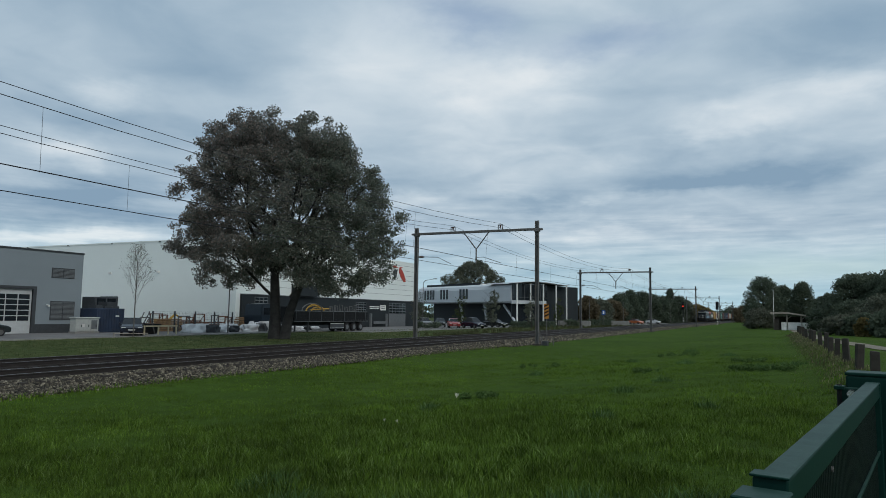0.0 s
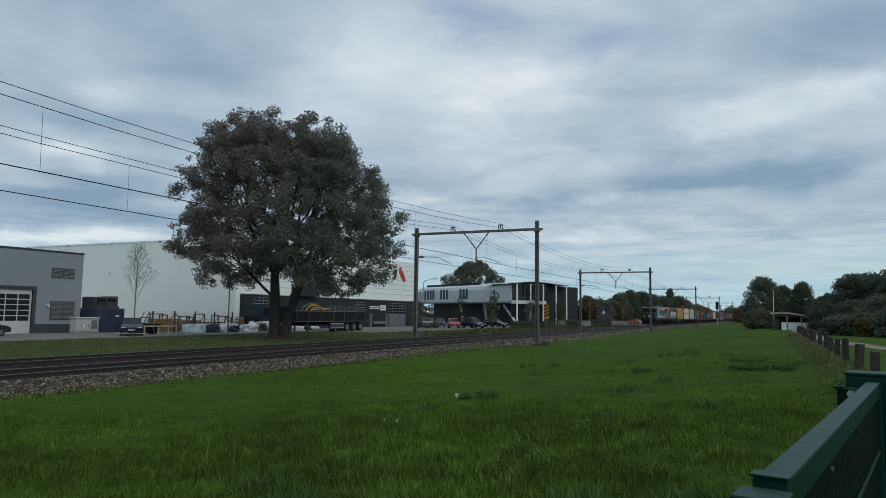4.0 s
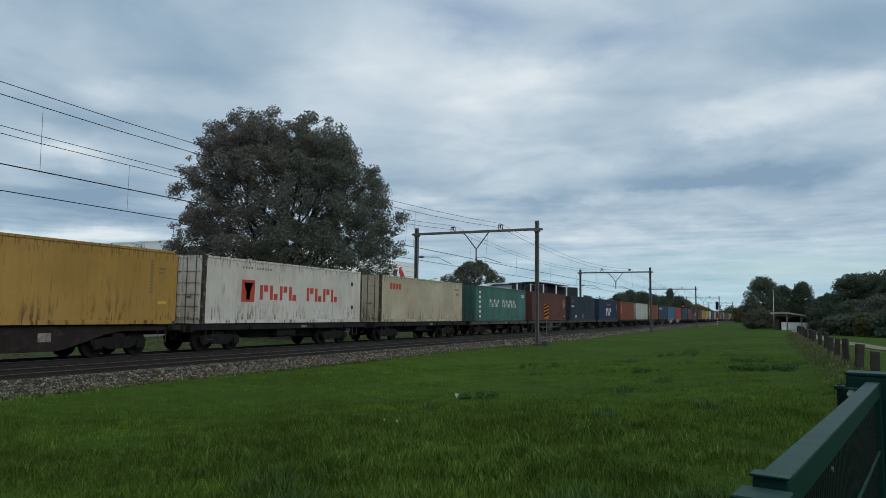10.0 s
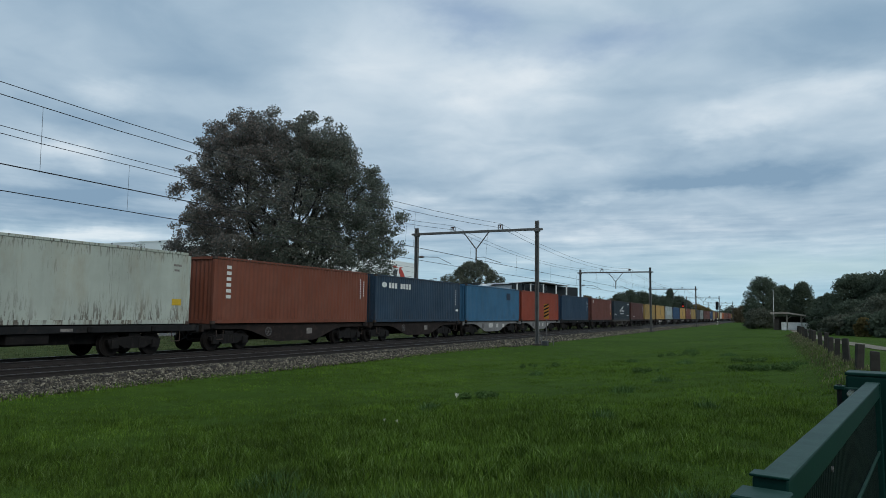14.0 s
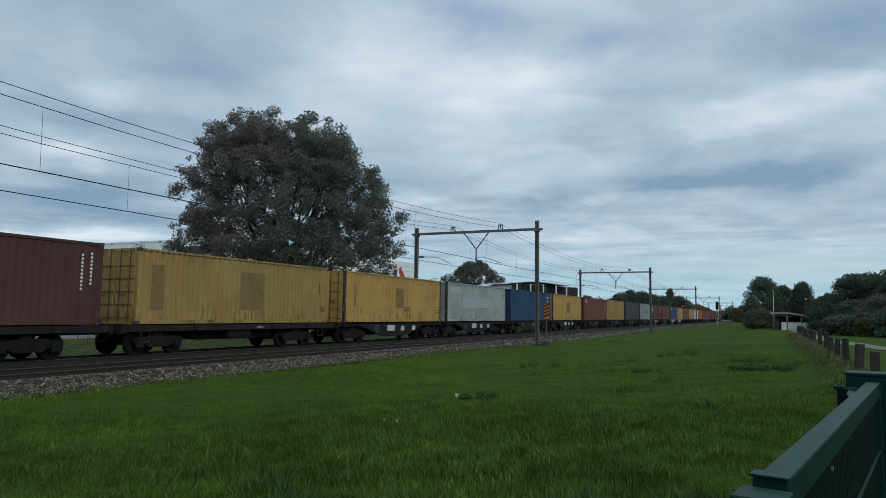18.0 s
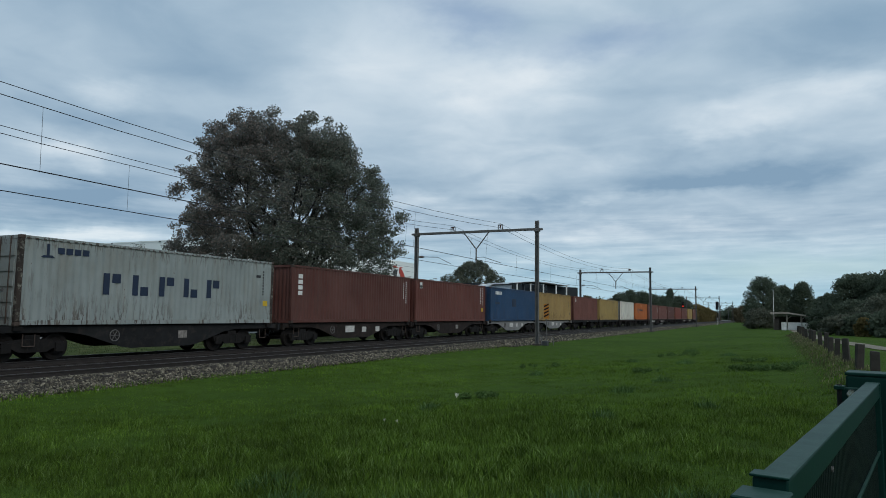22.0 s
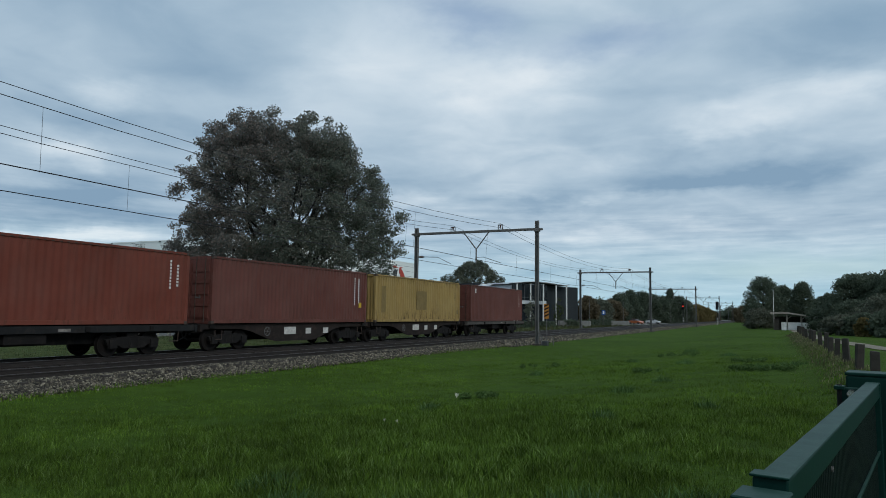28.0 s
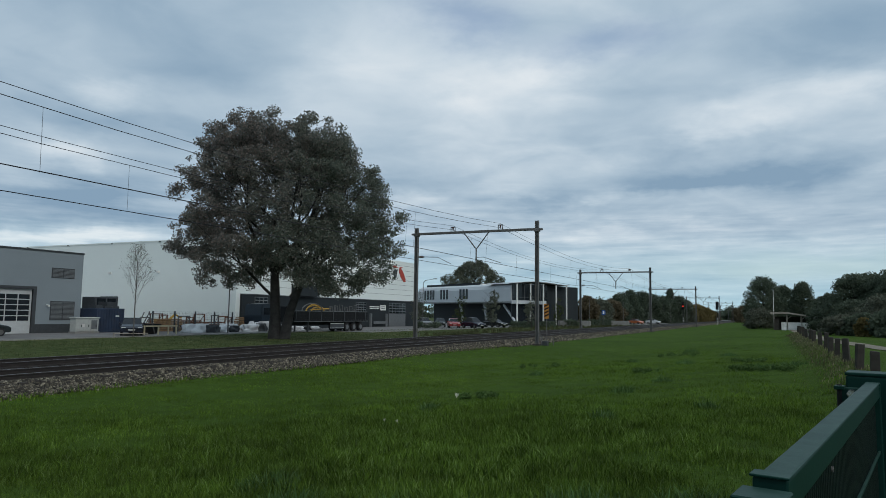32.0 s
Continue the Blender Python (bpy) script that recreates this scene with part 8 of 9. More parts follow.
# place, height, width, leaf, point; then what it is
FAR_ROW = [(-40.7, 165, 7.1, 5.2, "leaf_rust", 0.0), (-42.4, 185, 6.9, 6.5, "leaf_soft", 0.0), (-41.7, 200, 7.0, 6.0, "leaf_rust", 0.0), (-42.7, 215, 9.5, 6.6, "leaf_dark", 0.1), (-41.4, 225, 10.9, 6.8, "leaf_dark", 0.2), (-38.5, 230, 10.7, 6.6, "leaf_dark", 0.0),
           (-36.0, 235, 9.9, 6.6, "leaf_dark", 0.0), (-33.5, 240, 9.5, 6.0, "leaf_dark", 0.0), (-32.3, 250, 12.2, 5.2, "leaf_dark", 0.55), (-30.1, 255, 10.0, 6.8, "leaf_dark", 0.0), (-28.6, 260, 8.5, 6.2, "leaf_soft", 0.0), (-28.2, 275, 6.7, 6.2, "leaf_gold", 0.1),
           (-26.9, 285, 7.6, 6.0, "leaf_gold", 0.1), (-26.2, 300, 7.0, 6.0, "leaf_gold", 0.0), (-25.9, 320, 6.3, 6.0, "leaf_gold", 0.0), (-26.0, 350, 5.4, 6.0, "leaf_rust", 0.0)]
BACK_ROW = [(-49, 236, 8.6, 8.0, "leaf_rust", 0.0), (-52, 262, 9.0, 9.0, "leaf_soft", 0.0), (-44, 268, 10.0, 8.5, "leaf_dark", 0.0), (-38, 282, 10.6, 9.0, "leaf_dark", 0.1), (-33, 302, 9.0, 8.0, "leaf_dark", 0.0)]
HUE = {"leaf_dark": "dark green", "leaf_soft": "grey-green", "leaf_rust": "russet", "leaf_gold": "golden autumn"}
for i, (x, y, h, w, leaf, point) in enumerate(FAR_ROW + BACK_ROW):
    full_tree(x, y, h, w * 1.15, M[leaf], "%s roadside tree in a distant row" % HUE[leaf], 60 + i * 3, "distant roadside trees", 0.0, 9000, 0.40, point)
PATH_SIDE = [(-1.4, 140, 9.6, 5.6, "leaf_dark", 0.0, "tall ivy-clad tree beside the shed"), (1.9, 150, 8.3, 4.6, "leaf_dark", 0.15, "dark tree behind the shed"), (5.3, 146, 8.8, 5.2, "leaf_dark", 0.55, "pointed dark tree behind the shed"), (8.1, 150, 5.5, 4.2, "leaf_dark", 0.0, "low dark tree in a hedge row"),
             (8.6, 128, 6.0, 4.4, "leaf_dark", 0.0, "dark tree in a hedge row"), (10.4, 112, 8.3, 5.4, "leaf_dark", 0.0, "broad dark tree beyond the path"), (12.9, 116, 8.7, 5.2, "leaf_dark", 0.0, "broad dark tree beyond the path"), (14.9, 108, 8.7, 5.6, "leaf_dark", 0.0, "broad dark tree beyond the path"),
             (18.6, 104, 8.8, 6.5, "leaf_dark", 0.0, "broad dark tree beyond the path"), (7.2, 112, 3.8, 4.2, "leaf_dark", 0.0, "low dark bush behind the shed"), (9.8, 104, 4.4, 4.6, "leaf_dark", 0.0, "dark bush beyond the path"), (12.6, 98, 5.0, 5.4, "leaf_soft", 0.0, "grey-green bush beyond the path"),
             (6.9, 86, 2.3, 3.4, "leaf_soft", 0.0, "grey-brown bush beyond the path"), (8.2, 80, 1.9, 1.2, "leaf_gold", 0.0, "small yellowing bush beyond the path"), (10.4, 78, 2.8, 3.2, "leaf_dark", 0.0, "low dark bush beyond the path"), (-2.0, 127, 3.6, 3.8, "leaf_soft", 0.0, "low bush before the shed"),
             (8.6, 84, 2.4, 3.0, "leaf_dark", 0.0, "low dark bush beyond the path"), (-11.6, 330, 7.8, 8.0, "leaf_rust", 0.0, "pale russet tree far along the line")]
for i, (x, y, h, w, leaf, point, say) in enumerate(PATH_SIDE):
    full_tree(x, y, h, w * 1.2, M[leaf], say, 160 + i * 3, "trees beyond the path", 0.0, 19000 if h > 5 else 8000, 0.27, point, float(ground_z(x, y)))


M["leaf_weed_dull"] = leaf_material("dull_weed_leaf", (0.045, 0.058, 0.022), (0.095, 0.105, 0.05), (0.14, 0.12, 0.07))


def low_growth():
    """Clipped shrubs before the office and rank weeds along the far side of the line."""
    rs = np.random.RandomState(91)
    C, R = [], []
    for x0, y0, x1, y1, n, h in ((-47.0, 88.0, -45.0, 92.0, 40, 0.8), (-39.4, 108.0, -37.4, 126.0, 190, 1.0), (-36.4, 131.0, -33.0, 158.0, 200, 1.3)):
        for _ in range(n):
            k = rs.rand()
            C.append((x0 + (x1 - x0) * k + rs.normal(0, 0.3), y0 + (y1 - y0) * k, G + rs.uniform(0.15, h)))
            R.append(rs.uniform(0.25, 0.45))
    V, F = leaf_cloud(C, R, 26000, 0.16, 92, 0.8)
    tagged(new("office_shrubs", mesh_of("office_shrubs", V, F, M["leaf_dark"])), "low dark shrubs in beds before the office", "shrubs", kind="stuff")
    C, R = [], []
    for _ in range(900):
        y = 58 + 110 * rs.rand()
        x = -27.5 - 11.0 * rs.rand() ** 1.4 * min(1.0, (y - 40) / 60)
        h = rs.uniform(0.08, 0.45)
        C.append((x, y, G + h * 0.5))
        R.append(h * 0.55)
    V, F = leaf_cloud(C, R, 26000, 0.11, 93, 1.0)
    tagged(new("trackside_weeds", mesh_of("trackside_weeds", V, F, M["leaf_weed_dull"])), "rank dull green weeds along the far side of the line", "weeds", kind="stuff")


low_growth()


def far_wood(name, specs, leaf, count, size, seed, label):
    rs = np.random.RandomState(seed)
    C, R = [], []
    for x0, y0, x1, y1, h, n in specs:
        for _ in range(n):
            k = rs.rand()
            x, y = x0 + (x1 - x0) * k + rs.normal(0, 4), y0 + (y1 - y0) * k + rs.normal(0, 4)
            hh = h * rs.uniform(0.55, 1.0)
            for _ in range(5):
                r = hh * rs.uniform(0.16, 0.3)
                C.append((x + rs.normal(0, hh * 0.25), y + rs.normal(0, hh * 0.25), G + max(r * 0.5, rs.rand() * (hh - r))))
                R.append(r)
    V, F = leaf_cloud(C, R, count, size, seed + 1)
    ob = new(name, mesh_of(name, V, F, leaf))
    tagged(ob, label, "woods", kind="stuff")


far_wood("distant_woods", [(-75, 330, -45, 620, 13, 90), (-160, 300, -80, 360, 14, 60), (-40, 620, 60, 640, 14, 70), (10, 320, 140, 260, 12, 70), (40, 170, 120, 120, 11, 60)], M["leaf_dark"], 90000, 1.1, 5, "dark woods along the horizon")


def blades(name, n, place, hmin, hmax, width, seed, mat, label, lean=0.5):
    """Grass: bent two-piece blades."""
    rs = np.random.RandomState(seed)
    x, y, k = place(rs, n)
    n = len(x)
    z = ground_z(x, y) - 0.01
    h = rs.uniform(hmin, hmax, n) * k
    a = rs.uniform(0, 2 * np.pi, n)
    w = width * rs.uniform(0.6, 1.3, n) * np.maximum(0.6, k)
    ca, sa = np.cos(a), np.sin(a)
    b = rs.uniform(0, 2 * np.pi, n)
    ln = h * rs.uniform(0.1, 1.0, n) * lean
    lx, ly = np.cos(b) * ln, np.sin(b) * ln
    V = np.empty((n, 5, 3))
    V[:, 0] = np.stack([x - ca * w, y - sa * w, z], -1)
    V[:, 1] = np.stack([x + ca * w, y + sa * w, z], -1)
    V[:, 2] = np.stack([x + ca * w * 0.7 + lx * 0.35, y + sa * w * 0.7 + ly * 0.35, z + h * 0.6], -1)
    V[:, 3] = np.stack([x - ca * w * 0.7 + lx * 0.35, y - sa * w * 0.7 + ly * 0.35, z + h * 0.6], -1)
    V[:, 4] = np.stack([x + lx, y + ly, z + h * 0.92], -1)
    base = np.arange(n)[:, None] * 5
    F = np.concatenate([base + np.array([[0, 1, 2]]), base + np.array([[0, 2, 3]]), base + np.array([[3, 2, 4]])])
    ob = new(name, mesh_of(name, V.reshape(-1, 3), F, mat))
    return tagged(ob, label, "grass", kind="stuff")


def meadow(near, far, power):
    """Scatter in the wedge before the camera between two distances, with tufts and thin spots."""
    def place(rs, n):
        d = near + (far - near) * rs.rand(n) ** power
        ang = radians(25.9) + np.radians(rs.uniform(-37, 40, n))
        x, y = -np.sin(ang) * d, np.cos(ang) * d
        f = np.sin(x * 1.3 + 2 * np.sin(y * 0.7)) * np.sin(y * 1.1 + 1.7 * np.sin(x * 0.9))
        g = np.sin(x * 0.41 + 1.0) * np.sin(y * 0.37 + 2.0 + x * 0.2)
        q = np.sin(x * 3.1 + 1.2 * np.sin(y * 2.3)) * np.sin(y * 2.7 + 1.5 * np.sin(x * 1.9))
        k = 0.82 + 0.2 * f + 0.2 * g + 0.26 * np.clip(q, -0.4, 1)
        keep = (x > XN + 1.75) & (x < 2.2) & (rs.rand(n) < 0.45 + 0.55 * (k > 0.6))
        out = np.clip((far - d) / (0.55 * (far - near)), 0, 1)
        keep &= rs.rand(n) < out ** 0.8
        k = k * (0.45 + 0.55 * out)
        return x[keep], y[keep], np.clip(k[keep], 0.3, 1.5)
    return place


def verge(rs, n):
    y = -5 + 110 * rs.rand(n) ** 1.2
    x = rs.uniform(-46, XF - 1.7, n)
    return x, y, 0.7 + 0.6 * rs.rand(n)


def fence_strip(rs, n):
    y = 14.5 + 60 * rs.rand(n)
    x = 1.75 + rs.normal(0, 0.38, n)
    return x, y, 0.5 + rs.rand(n)


def toe_strip(rs, n):
    y = 6 + 90 * rs.rand(n) ** 1.5
    x = XN + 1.62 + np.abs(rs.normal(0, 0.28, n))
    return x, y, 0.5 + rs.rand(n)


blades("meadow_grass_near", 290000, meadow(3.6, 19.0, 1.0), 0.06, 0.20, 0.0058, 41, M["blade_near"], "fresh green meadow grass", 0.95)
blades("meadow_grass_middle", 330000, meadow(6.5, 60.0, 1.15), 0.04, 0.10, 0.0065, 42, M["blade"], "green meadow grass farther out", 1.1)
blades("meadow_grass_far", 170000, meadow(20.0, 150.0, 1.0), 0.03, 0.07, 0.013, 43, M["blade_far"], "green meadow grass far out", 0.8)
blades("verge_grass", 75000, verge, 0.03, 0.13, 0.010, 44, M["verge"], "rough dull green grass beyond the tracks", 0.7)
blades("dry_fence_grass", 16000, fence_strip, 0.04, 0.12, 0.006, 45, M["dry"], "rough half-dry grass along the posts", 0.7)
blades("ballast_edge_grass", 7000, toe_strip, 0.05, 0.16, 0.008, 46, M["blade"], "grass creeping into the ballast edge", 0.7)


def tuft_field():
    """Darker coarse tufts and broad-leaved weeds standing in the meadow."""
    rs = np.random.RandomState(50)
    spots = [(-1.6, 6.2, 0.5), (-1.0, 5.2, 0.6), (-0.6, 4.6, 0.5), (-2.0, 4.9, 0.5), (-3.9, 4.6, 0.5), (-4.4, 5.6, 0.5), (-3.2, 5.4, 0.5), (-2.3, 5.6, 0.5), (-5.3, 6.4, 0.4), (-0.7, 6.6, 0.4), (-2.8, 12.5, 0.25), (-3.4, 17.2, 0.3), (-2.9, 20.4, 0.3), (-5.6, 31.0, 0.35), (-3.2, 29, 0.4), (0.2, 26, 0.5), (0.6, 27.5, 0.5), (-0.3, 25.3, 0.4), (-7.8, 24, 0.3), (-1.2, 14.5, 0.25), (-6.8, 13.5, 0.25), (-1.9, 35.0, 0.4), (-4.1, 40.0, 0.4)]
    xs, ys, ks = [], [], []
    for x, y, r in spots:
        n = int(1100 * r * r + 70)
        a, d = rs.uniform(0, 6.28, n), r * np.sqrt(rs.rand(n))
        xs.append(x + np.cos(a) * d)
        ys.append(y + np.sin(a) * d)
        ks.append(1.25 - 0.5 * d / r)
    X, Y, K = np.concatenate(xs), np.concatenate(ys), np.concatenate(ks)
    blades("coarse_tufts", len(X), lambda r, n: (X, Y, K), 0.10, 0.26, 0.006, 51, M["blade_dark"], "coarse darker tufts in the meadow", 1.0)


tuft_field()


M["leaf_weed"] = leaf_material("weed_leaf", (0.04, 0.085, 0.02), (0.10, 0.165, 0.05))


def weed_patches():
    """Broad-leaved weeds lying dark in the meadow."""
    rs = np.random.RandomState(71)
    C, R = [], []
    for x0, x1, y0, y1, n in ((-1.4, 0.6, 24.2, 26.3, 46), (-7.1, -6.3, 15.4, 16.3, 14), (-1.5, -0.3, 29.4, 31.0, 16), (-9.5, -8.0, 27.0, 29.0, 10), (-4.6, -3.4, 24.0, 25.5, 10), (-5.0, -3.0, 34.0, 37.0, 16)):
        for _ in range(n):
            x, y = rs.uniform(x0, x1), rs.uniform(y0, y1)
            C.append((x, y, float(ground_z(x, y)) + rs.uniform(0.04, 0.12)))
            R.append(rs.uniform(0.08, 0.17))
    V, F = leaf_cloud(C, R, 5200, 0.075, 72, 0.6)
    tagged(new("weed_patches", mesh_of("weed_patches", V, F, M["leaf_weed"])), "dark broad-leaved weeds in patches of the meadow", "weeds", kind="stuff")


weed_patches()


def fallen_leaf(x, y, turn, size):
    """One pale dry leaf, curled along its rib."""
    t = thing("fallen_leaf", pose(x, y, float(ground_z(x, y)) + 0.12, 35, 10, turn), "pale dry leaf lying on the grass", "leaf", "fallen leaves")
    bm = bmesh.new()
    rib = [bm.verts.new((0, k * size - size * 1.5, 0.02 * math.sin(k * 1.05))) for k in range(4)]
    for s in (-1, 1):
        side = [bm.verts.new((s * w * size, k * size - size * 1.5, 0.03 + 0.02 * k)) for k, w in ((1, 0.9), (2, 0.75))]
        bm.faces.new((rib[0], side[0], rib[1]))
        bm.faces.new((rib[1], side[0], side[1], rib[2]))
        bm.faces.new((rib[2], side[1], rib[3]))
    part("blade", bm, M["paleleaf"], t)
    part("stalk", tubes([((0, -size * 1.5, 0), (0, -size * 2.3, 0.01), 0.004)], 4), M["twig"], t)


M["paleleaf"] = surface("bleached_leaf", (0.34, 0.36, 0.27), 0.8, vary=0.15)
for lx, ly, turn, size in ((-6.97, 15.25, 20, 0.05), (-6.45, 10.9, 70, 0.018), (-6.13, 10.8, 110, 0.017)):
    fallen_leaf(lx, ly, turn, size)


# ---- painted marks on the containers: plain shapes and bars ----
def paint_marks():
    W, R, N, K, O, S, P, Y = (M[k] for k in ("lettering", "mk_red", "mk_navy", "mk_black", "mk_orange", "mk_shade", "mk_pale", "mk_yellow"))

    def m(i, rows, mat, label):
        mark(CARS[i], rows, mat, label)
    m(0, [(10.9, 11.02, 1.2, 2.5), (11.3, 11.6, 2.1, 2.2), (11.3, 11.5, 1.95, 2.03)], S, "dark streaks and small bars")
    m(0, [(11.3, 11.7, 0.78, 0.9)], Y, "small yellow label")
    m(1, [(2.28, 3.14, 0.98, 1.97)], R, "red square emblem")
    m(1, [[(2.42, 1.85), (3.02, 1.85), (2.83, 1.4), (2.83, 1.08), (2.6, 1.08), (2.6, 1.4)]], K, "black funnel-shaped emblem")
    CARS[1].children[-1].location.x += 0.004
    m(1, block_word(3.5, 9.85, 1.1, 1.78, "xxxx xxxx"), R, "large red lettering")
    m(1, word(2.3, 4.35, 2.47, 2.57, "xxxx xxxxxx", 0.4), M["dimletter"], "small grey number bars")
    m(1, [(7.6, 8.55, 0.22, 0.85)], M["panel"], "grey patch")
    m(1, [(11.05, 11.25, 2.05, 2.25), (11.1, 11.3, 0.75, 0.95)], K, "small dark labels")
    m(2, word(1.12, 2.6, 2.06, 2.42, "xxxx", 0.25), R, "short red lettering")
    m(2, [(10.6, 11.4, 2.3, 2.42), (10.9, 11.1, 1.9, 2.1), (11.2, 11.4, 1.9, 2.1)], M["dimletter"], "small number bars")
    m(3, block_word(3.0, 5.3, 1.2, 1.85, "xxxxx", 0.28) + block_word(5.95, 9.6, 1.2, 1.85, "xxxxxxxx", 0.3), W, "large white lettering")
    m(3, [(5.43, 5.84, 1.25, 1.8)], M["c_green"], "darker repainted patch")
    m(3, column(0.72, 1.1, 0.3, 2.66, 6, 0.5), W, "column of white character blocks")
    m(3, [(10.9, 11.8, 2.3, 2.4), (11.1, 11.8, 2.15, 2.22)], W, "small white number bars")
    m(4, [(10.95, 11.05, 1.3, 2.4), (11.3, 11.45, 1.5, 2.3), (11.4, 11.6, 0.4, 0.5)], W, "white number bars")
    m(5, [[(0.66, 2.44), (0.8, 2.44), (1.15, 2.28), (1.5, 2.44), (1.66, 2.44), (1.25, 2.24), (1.66, 2.06), (1.5, 2.06), (1.15, 2.2), (0.8, 2.06), (0.66, 2.06), (1.05, 2.24)]], O, "orange crossed emblem")
    m(5, word(0.4, 1.75, 1.58, 1.76, "xxxxx", 0.25), W, "white lettering")
    m(5, word(2.2, 2.93, 0.32, 0.6, "xxx", 0.3), W, "white scrawl bars")
    m(5, [(11.0, 11.08, 1.3, 2.5), (11.6, 11.66, 1.4, 2.4), (5.5, 6.05, 0.22, 0.72)], M["dimletter"], "grey number bars")
    m(6, [[(4.76, 2.31), (5.8, 2.27), (6.2, 2.2), (6.6, 2.27), (7.69, 2.31), (7.3, 2.1), (5.2, 2.08)]], R, "flat red wing-shaped emblem")
    m(6, block_word(4.5, 7.9, 0.62, 1.66, "xxx", 0.12), W, "huge white letter bars")
    m(6, [(11.42, 11.5, 1.3, 2.5), (11.8, 11.9, 1.5, 2.45)], W, "white number bars")
    for i in (7, 9):
        m(i, column(0.74, 1.02, 1.1, 2.64, 6, 0.42), W, "column of white letter bars")
        m(i, [(11.4, 11.48, 1.35, 2.45), (11.75, 11.83, 1.5, 2.4)], W, "white number bars")
    m(8, [(0.9, 1.72, 2.14, 2.44)], M["panel"], "grey label panel")
    m(8, [(11.3, 11.7, 2.3, 2.38), (11.35, 11.6, 2.1, 2.18)], M["dimletter"], "number bars")
    m(8, [(11.3, 11.75, 0.75, 1.0)], Y, "yellow label")
    m(10, [[(0.73 + 0.31 + 0.3 * math.cos(a), 2.29 + 0.17 * math.sin(a)) for a in [k * math.pi / 6 for k in range(12)]]], W, "round white emblem")
    m(10, word(1.6, 4.5, 2.1, 2.44, "xxx xxxx", 0.25), W, "white lettering")
    m(10, [(11.45, 11.53, 1.2, 2.4), (11.5, 11.95, 0.75, 0.9)], W, "white number bars")
    m(11, [(8.9, 9.85, 1.85, 2.45)], M["mk_navy"], "dark blue rectangle")
    m(12, [(11.3, 11.5, 1.0, 2.4)], M["c_brick"], "faded bar")
    m(13, [(11.5, 11.58, 1.2, 2.5), (11.85, 11.95, 1.5, 2.2)], W, "white number bars")
    m(14, [(0.7, 1.07, 2.22, 2.62)], W, "small white square emblem")
    m(14, [(0.78, 1.0, 2.32, 2.4), (0.78, 1.0, 2.47, 2.54)], K, "dark bars in the emblem")
    m(14, [(11.3, 11.38, 1.25, 2.4), (11.65, 11.73, 1.6, 2.4)], W, "white number bars")
    m(14, [(11.4, 11.75, 0.75, 1.05)], Y, "yellow label")
    m(15, [[(4.82, 1.56), (5.6, 1.75), (6.3, 1.95), (7.36, 2.22), (7.2, 2.02), (6.4, 1.78), (7.0, 1.8), (6.2, 1.62), (5.4, 1.6)]], W, "white wing-shaped emblem")
    m(15, word(4.34, 5.4, 1.28, 1.47, "xxx", 0.25) + word(5.55, 7.95, 1.28, 1.47, "xxxxxxxxx", 0.28), W, "white lettering")
    m(15, word(4.7, 7.55, 0.88, 1.08, "x xxxxxxxxxxx", 0.3), W, "second line of white bars")
    m(15, [(0.64, 1.05, 0.7, 0.75), (0.64, 1.05, 0.79, 0.84), (0.64, 1.05, 0.88, 0.93)] + word(1.2, 1.9, 0.7, 0.88, "xxx", 0.2), W, "white striped emblem and bars")
    m(15, word(10.42, 12.0, 2.42, 2.56, "xxxxxxxx", 0.25) + [(10.4, 11.0, 2.2, 2.26), (9.85, 11.65, 0.68, 0.76)], W, "white number bars")
    m(16, [(11.35, 11.43, 1.2, 2.5), (11.7, 11.78, 1.4, 2.5), (2.2, 3.6, 0.5, 0.54)], W, "white number bars")
    for i, rows in ((17, [(5.47, 7.05, 0.62, 2.3), (0.64, 1.24, 0.56, 2.3)]), (18, [(5.8, 6.75, 0.9, 2.12), (6.78, 7.65, 0.68, 0.95), (1.0, 1.15, 0.9, 2.2)]), (21, [(5.45, 6.88, 0.85, 2.08)]), (23, [(5.5, 6.66, 0.94, 2.06), (1.0, 1.5, 0.7, 2.2)]), (39, [(5.25, 6.7, 0.81, 2.06), (0.7, 1.2, 0.6, 2.2)])):
        m(i, rows, S, "darker weathered patches")
    for i in (17, 18, 21, 23, 29, 31, 39):
        m(i, [(11.3, 11.38, 1.5, 2.2), (11.5, 11.9, 0.6, 0.66), (11.5, 11.9, 0.75, 0.8)], M["mk_black"], "small black bars")
    m(19, [(2.84, 8.78, 1.04, 1.84), (0.5, 2.58, 2.12, 2.58)], P, "paler repainted patches")
    m(19, [(11.4, 11.55, 1.9, 2.3), (11.5, 11.9, 2.2, 2.28)], M["dimletter"], "grey number bars")
    m(20, [(10.9, 11.6, 2.3, 2.5), (11.0, 11.4, 1.9, 2.1)], P, "worn pale marks")
    for i in (22, 30):
        m(i, [(0.7, 1.13, 2.22, 2.6)], W, "small white square emblem")
        m(i, [(0.78, 1.04, 2.3, 2.36), (0.78, 1.04, 2.45, 2.52)], K, "dark bars in the emblem")
    m(22, [(11.3, 11.38, 1.3, 2.5), (11.65, 11.75, 1.4, 2.4)], W, "white number bars")
    m(24, [(0.72, 3.8, 2.24, 2.5)], M["mk_black"], "dark repainted band")
    m(25, block_word(3.06, 9.2, 1.08, 1.84, "xxxxx", 0.42), N, "widely spaced navy lettering")
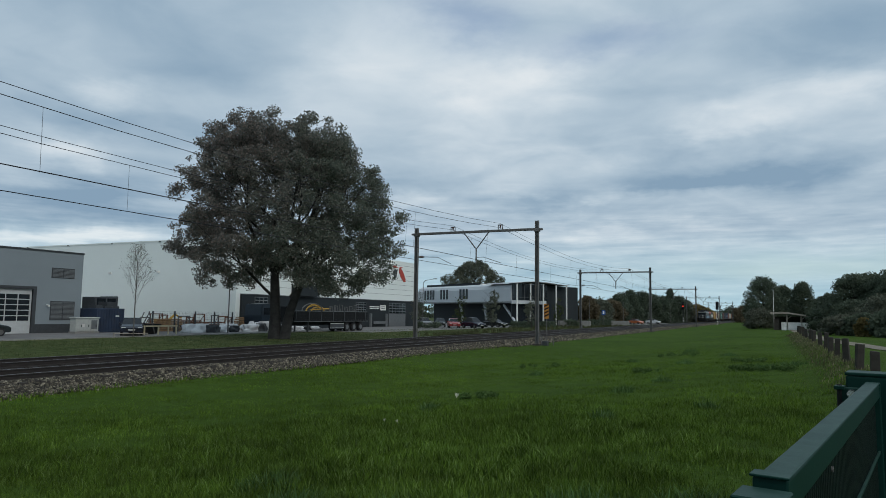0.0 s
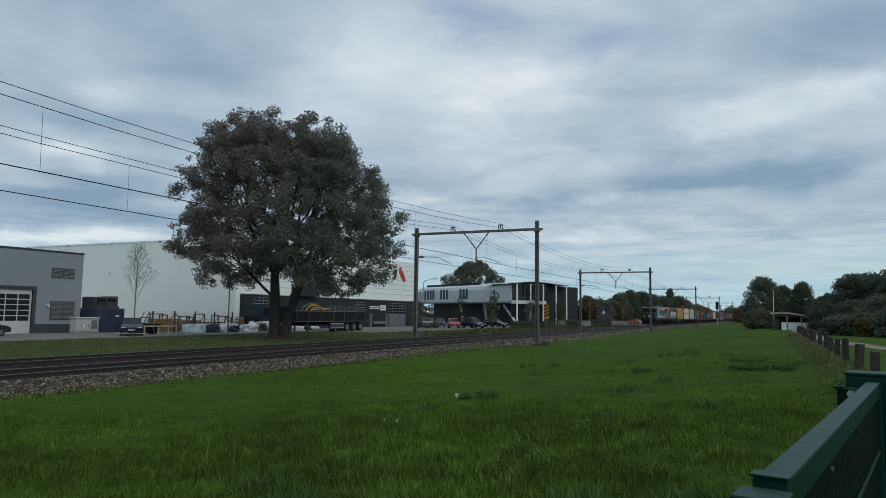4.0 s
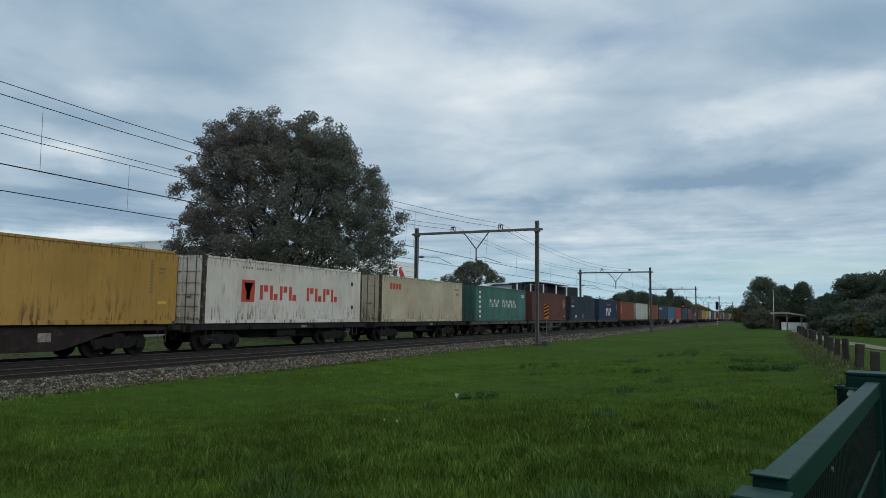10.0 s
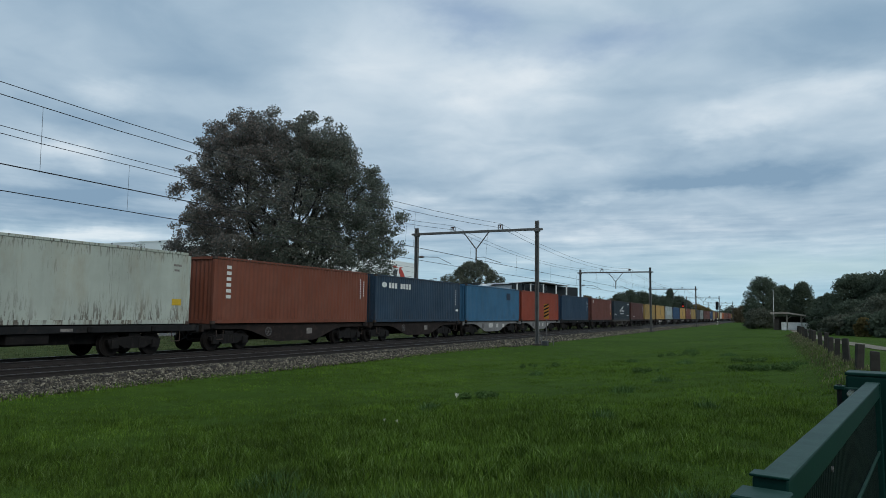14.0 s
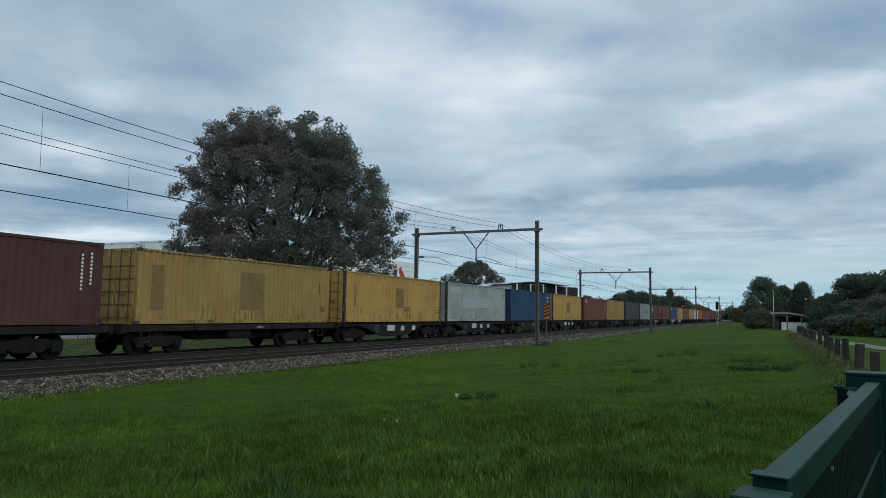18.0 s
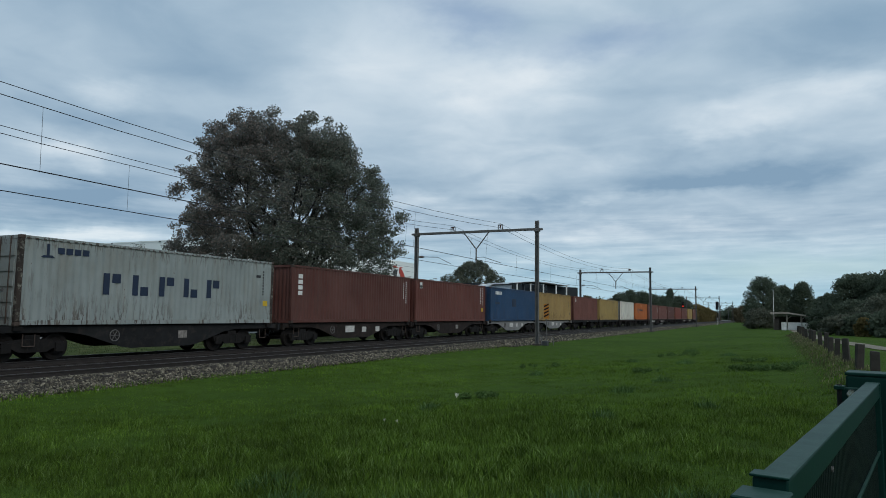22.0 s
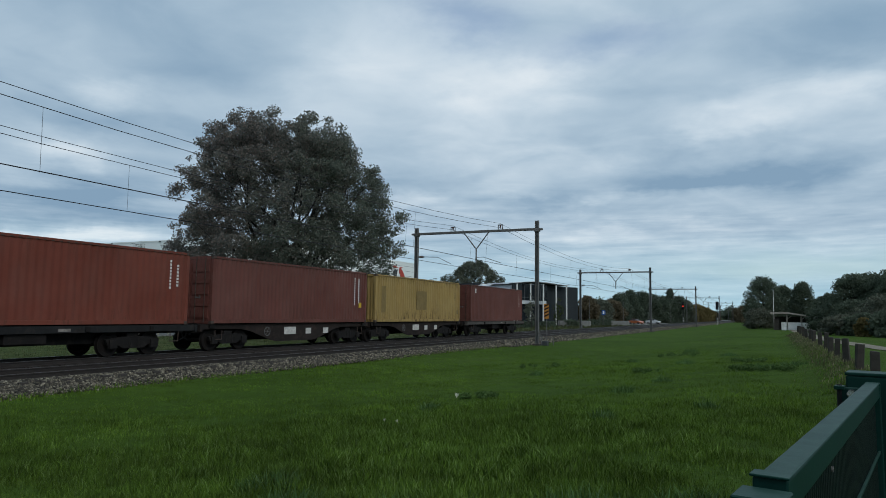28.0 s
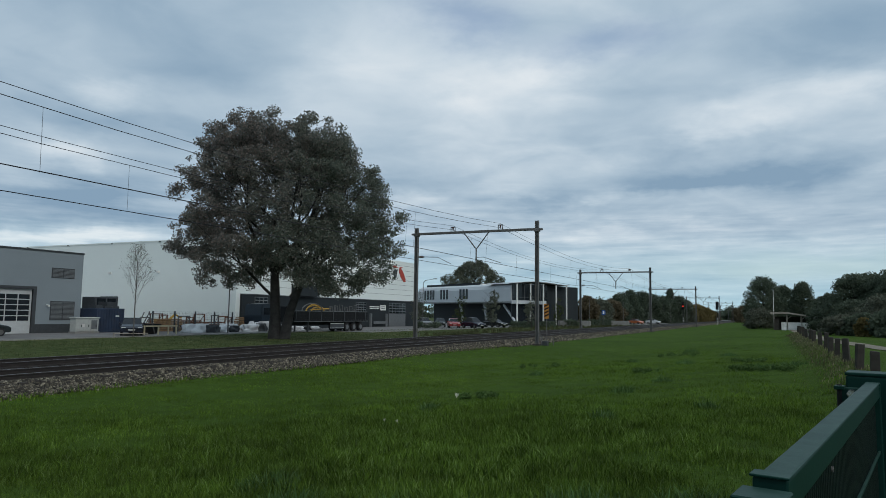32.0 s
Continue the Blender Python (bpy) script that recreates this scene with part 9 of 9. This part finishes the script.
    m(25, [[(0.7, 2.22), (1.2, 2.22), (1.1, 2.3), (1.0, 2.3), (1.0, 2.68), (0.9, 2.68), (0.9, 2.3), (0.8, 2.3)]] + word(1.28, 2.5, 2.37, 2.58, "xxxx", 0.2), N, "small navy emblem and blocks")
    m(25, [(11.0, 11.3, 2.1, 2.22), (11.45, 11.52, 1.3, 2.4)], K, "small dark number bars")
    m(25, [(11.5, 11.8, 0.8, 1.05)], Y, "yellow label")
    m(26, column(0.5, 0.84, 1.4, 2.52, 4, 0.25) + [(11.3, 11.38, 1.5, 2.5), (11.6, 11.7, 1.2, 2.6)], W, "white letter column and number bars")
    m(27, [(0.57, 0.93, 2.26, 2.66)], W, "small square emblem")
    m(27, [(0.6, 0.9, 2.3, 2.46)], K, "dark half of the emblem")
    m(27, [(11.15, 11.23, 1.4, 2.7), (11.5, 11.6, 1.3, 2.7)], W, "white number bars")
    m(27, [(11.36, 11.72, 0.76, 1.06)], Y, "yellow label")
    m(28, word(1.12, 2.66, 2.28, 2.55, "xxxxx", 0.22), W, "white lettering")
    m(28, [(1.02, 2.12, 1.45, 1.66), (5.24, 6.3, 1.27, 2.0)], M["mk_navy"], "dark blue patches")
    m(32, [(0.72, 1.75, 2.23, 2.46)], M["panel"], "grey label panel")
    m(32, [(2.78, 3.35, 0.22, 1.14), (4.1, 4.44, 0.78, 1.27), (9.4, 9.8, 1.2, 1.7)], M["panel"], "grey repaired patches")
    m(32, [(11.45, 11.8, 0.85, 1.1)], Y, "yellow label")
    m(33, [[(2.11, 1.6), (2.5, 1.98), (3.15, 1.98), (2.8, 1.6), (3.15, 1.24), (2.5, 1.24)]], N, "blue block emblem")
    m(33, block_word(3.58, 7.55, 1.47, 1.84, "xxxxxxxxxxx"), N, "dark blue lettering")
    m(33, [(5.1, 6.25, 2.2, 2.7)], M["mk_orange"], "faded patch")
    for i in (34, 35, 37):
        m(i, [(11.2, 11.28, 1.4, 2.5), (11.55, 11.65, 1.5, 2.4), (0.6, 0.9, 2.3, 2.4)], W, "white number bars")
    m(36, [(2.6, 2.75, 1.75, 1.95), (3.3, 3.45, 1.72, 1.85), (11.1, 11.35, 2.5, 2.58), (11.1, 11.6, 2.38, 2.46), (11.1, 11.3, 2.26, 2.33)], W, "small white bars")
    m(36, [(11.5, 11.84, 0.78, 1.1)], Y, "yellow label")
    m(38, [(10.9, 10.98, 1.0, 2.5), (11.3, 11.4, 1.1, 2.5)], W, "white number bars")
    m(38, [(11.37, 11.66, 0.85, 1.12)], Y, "yellow label")
    m(40, [(0.9, 1.12, 2.25, 2.6), (11.3, 11.38, 1.3, 2.4)], W, "small white bars")


paint_marks()


def motions():
    for t, u in MOVING:
        walk(t, u_pose(u))


motions()
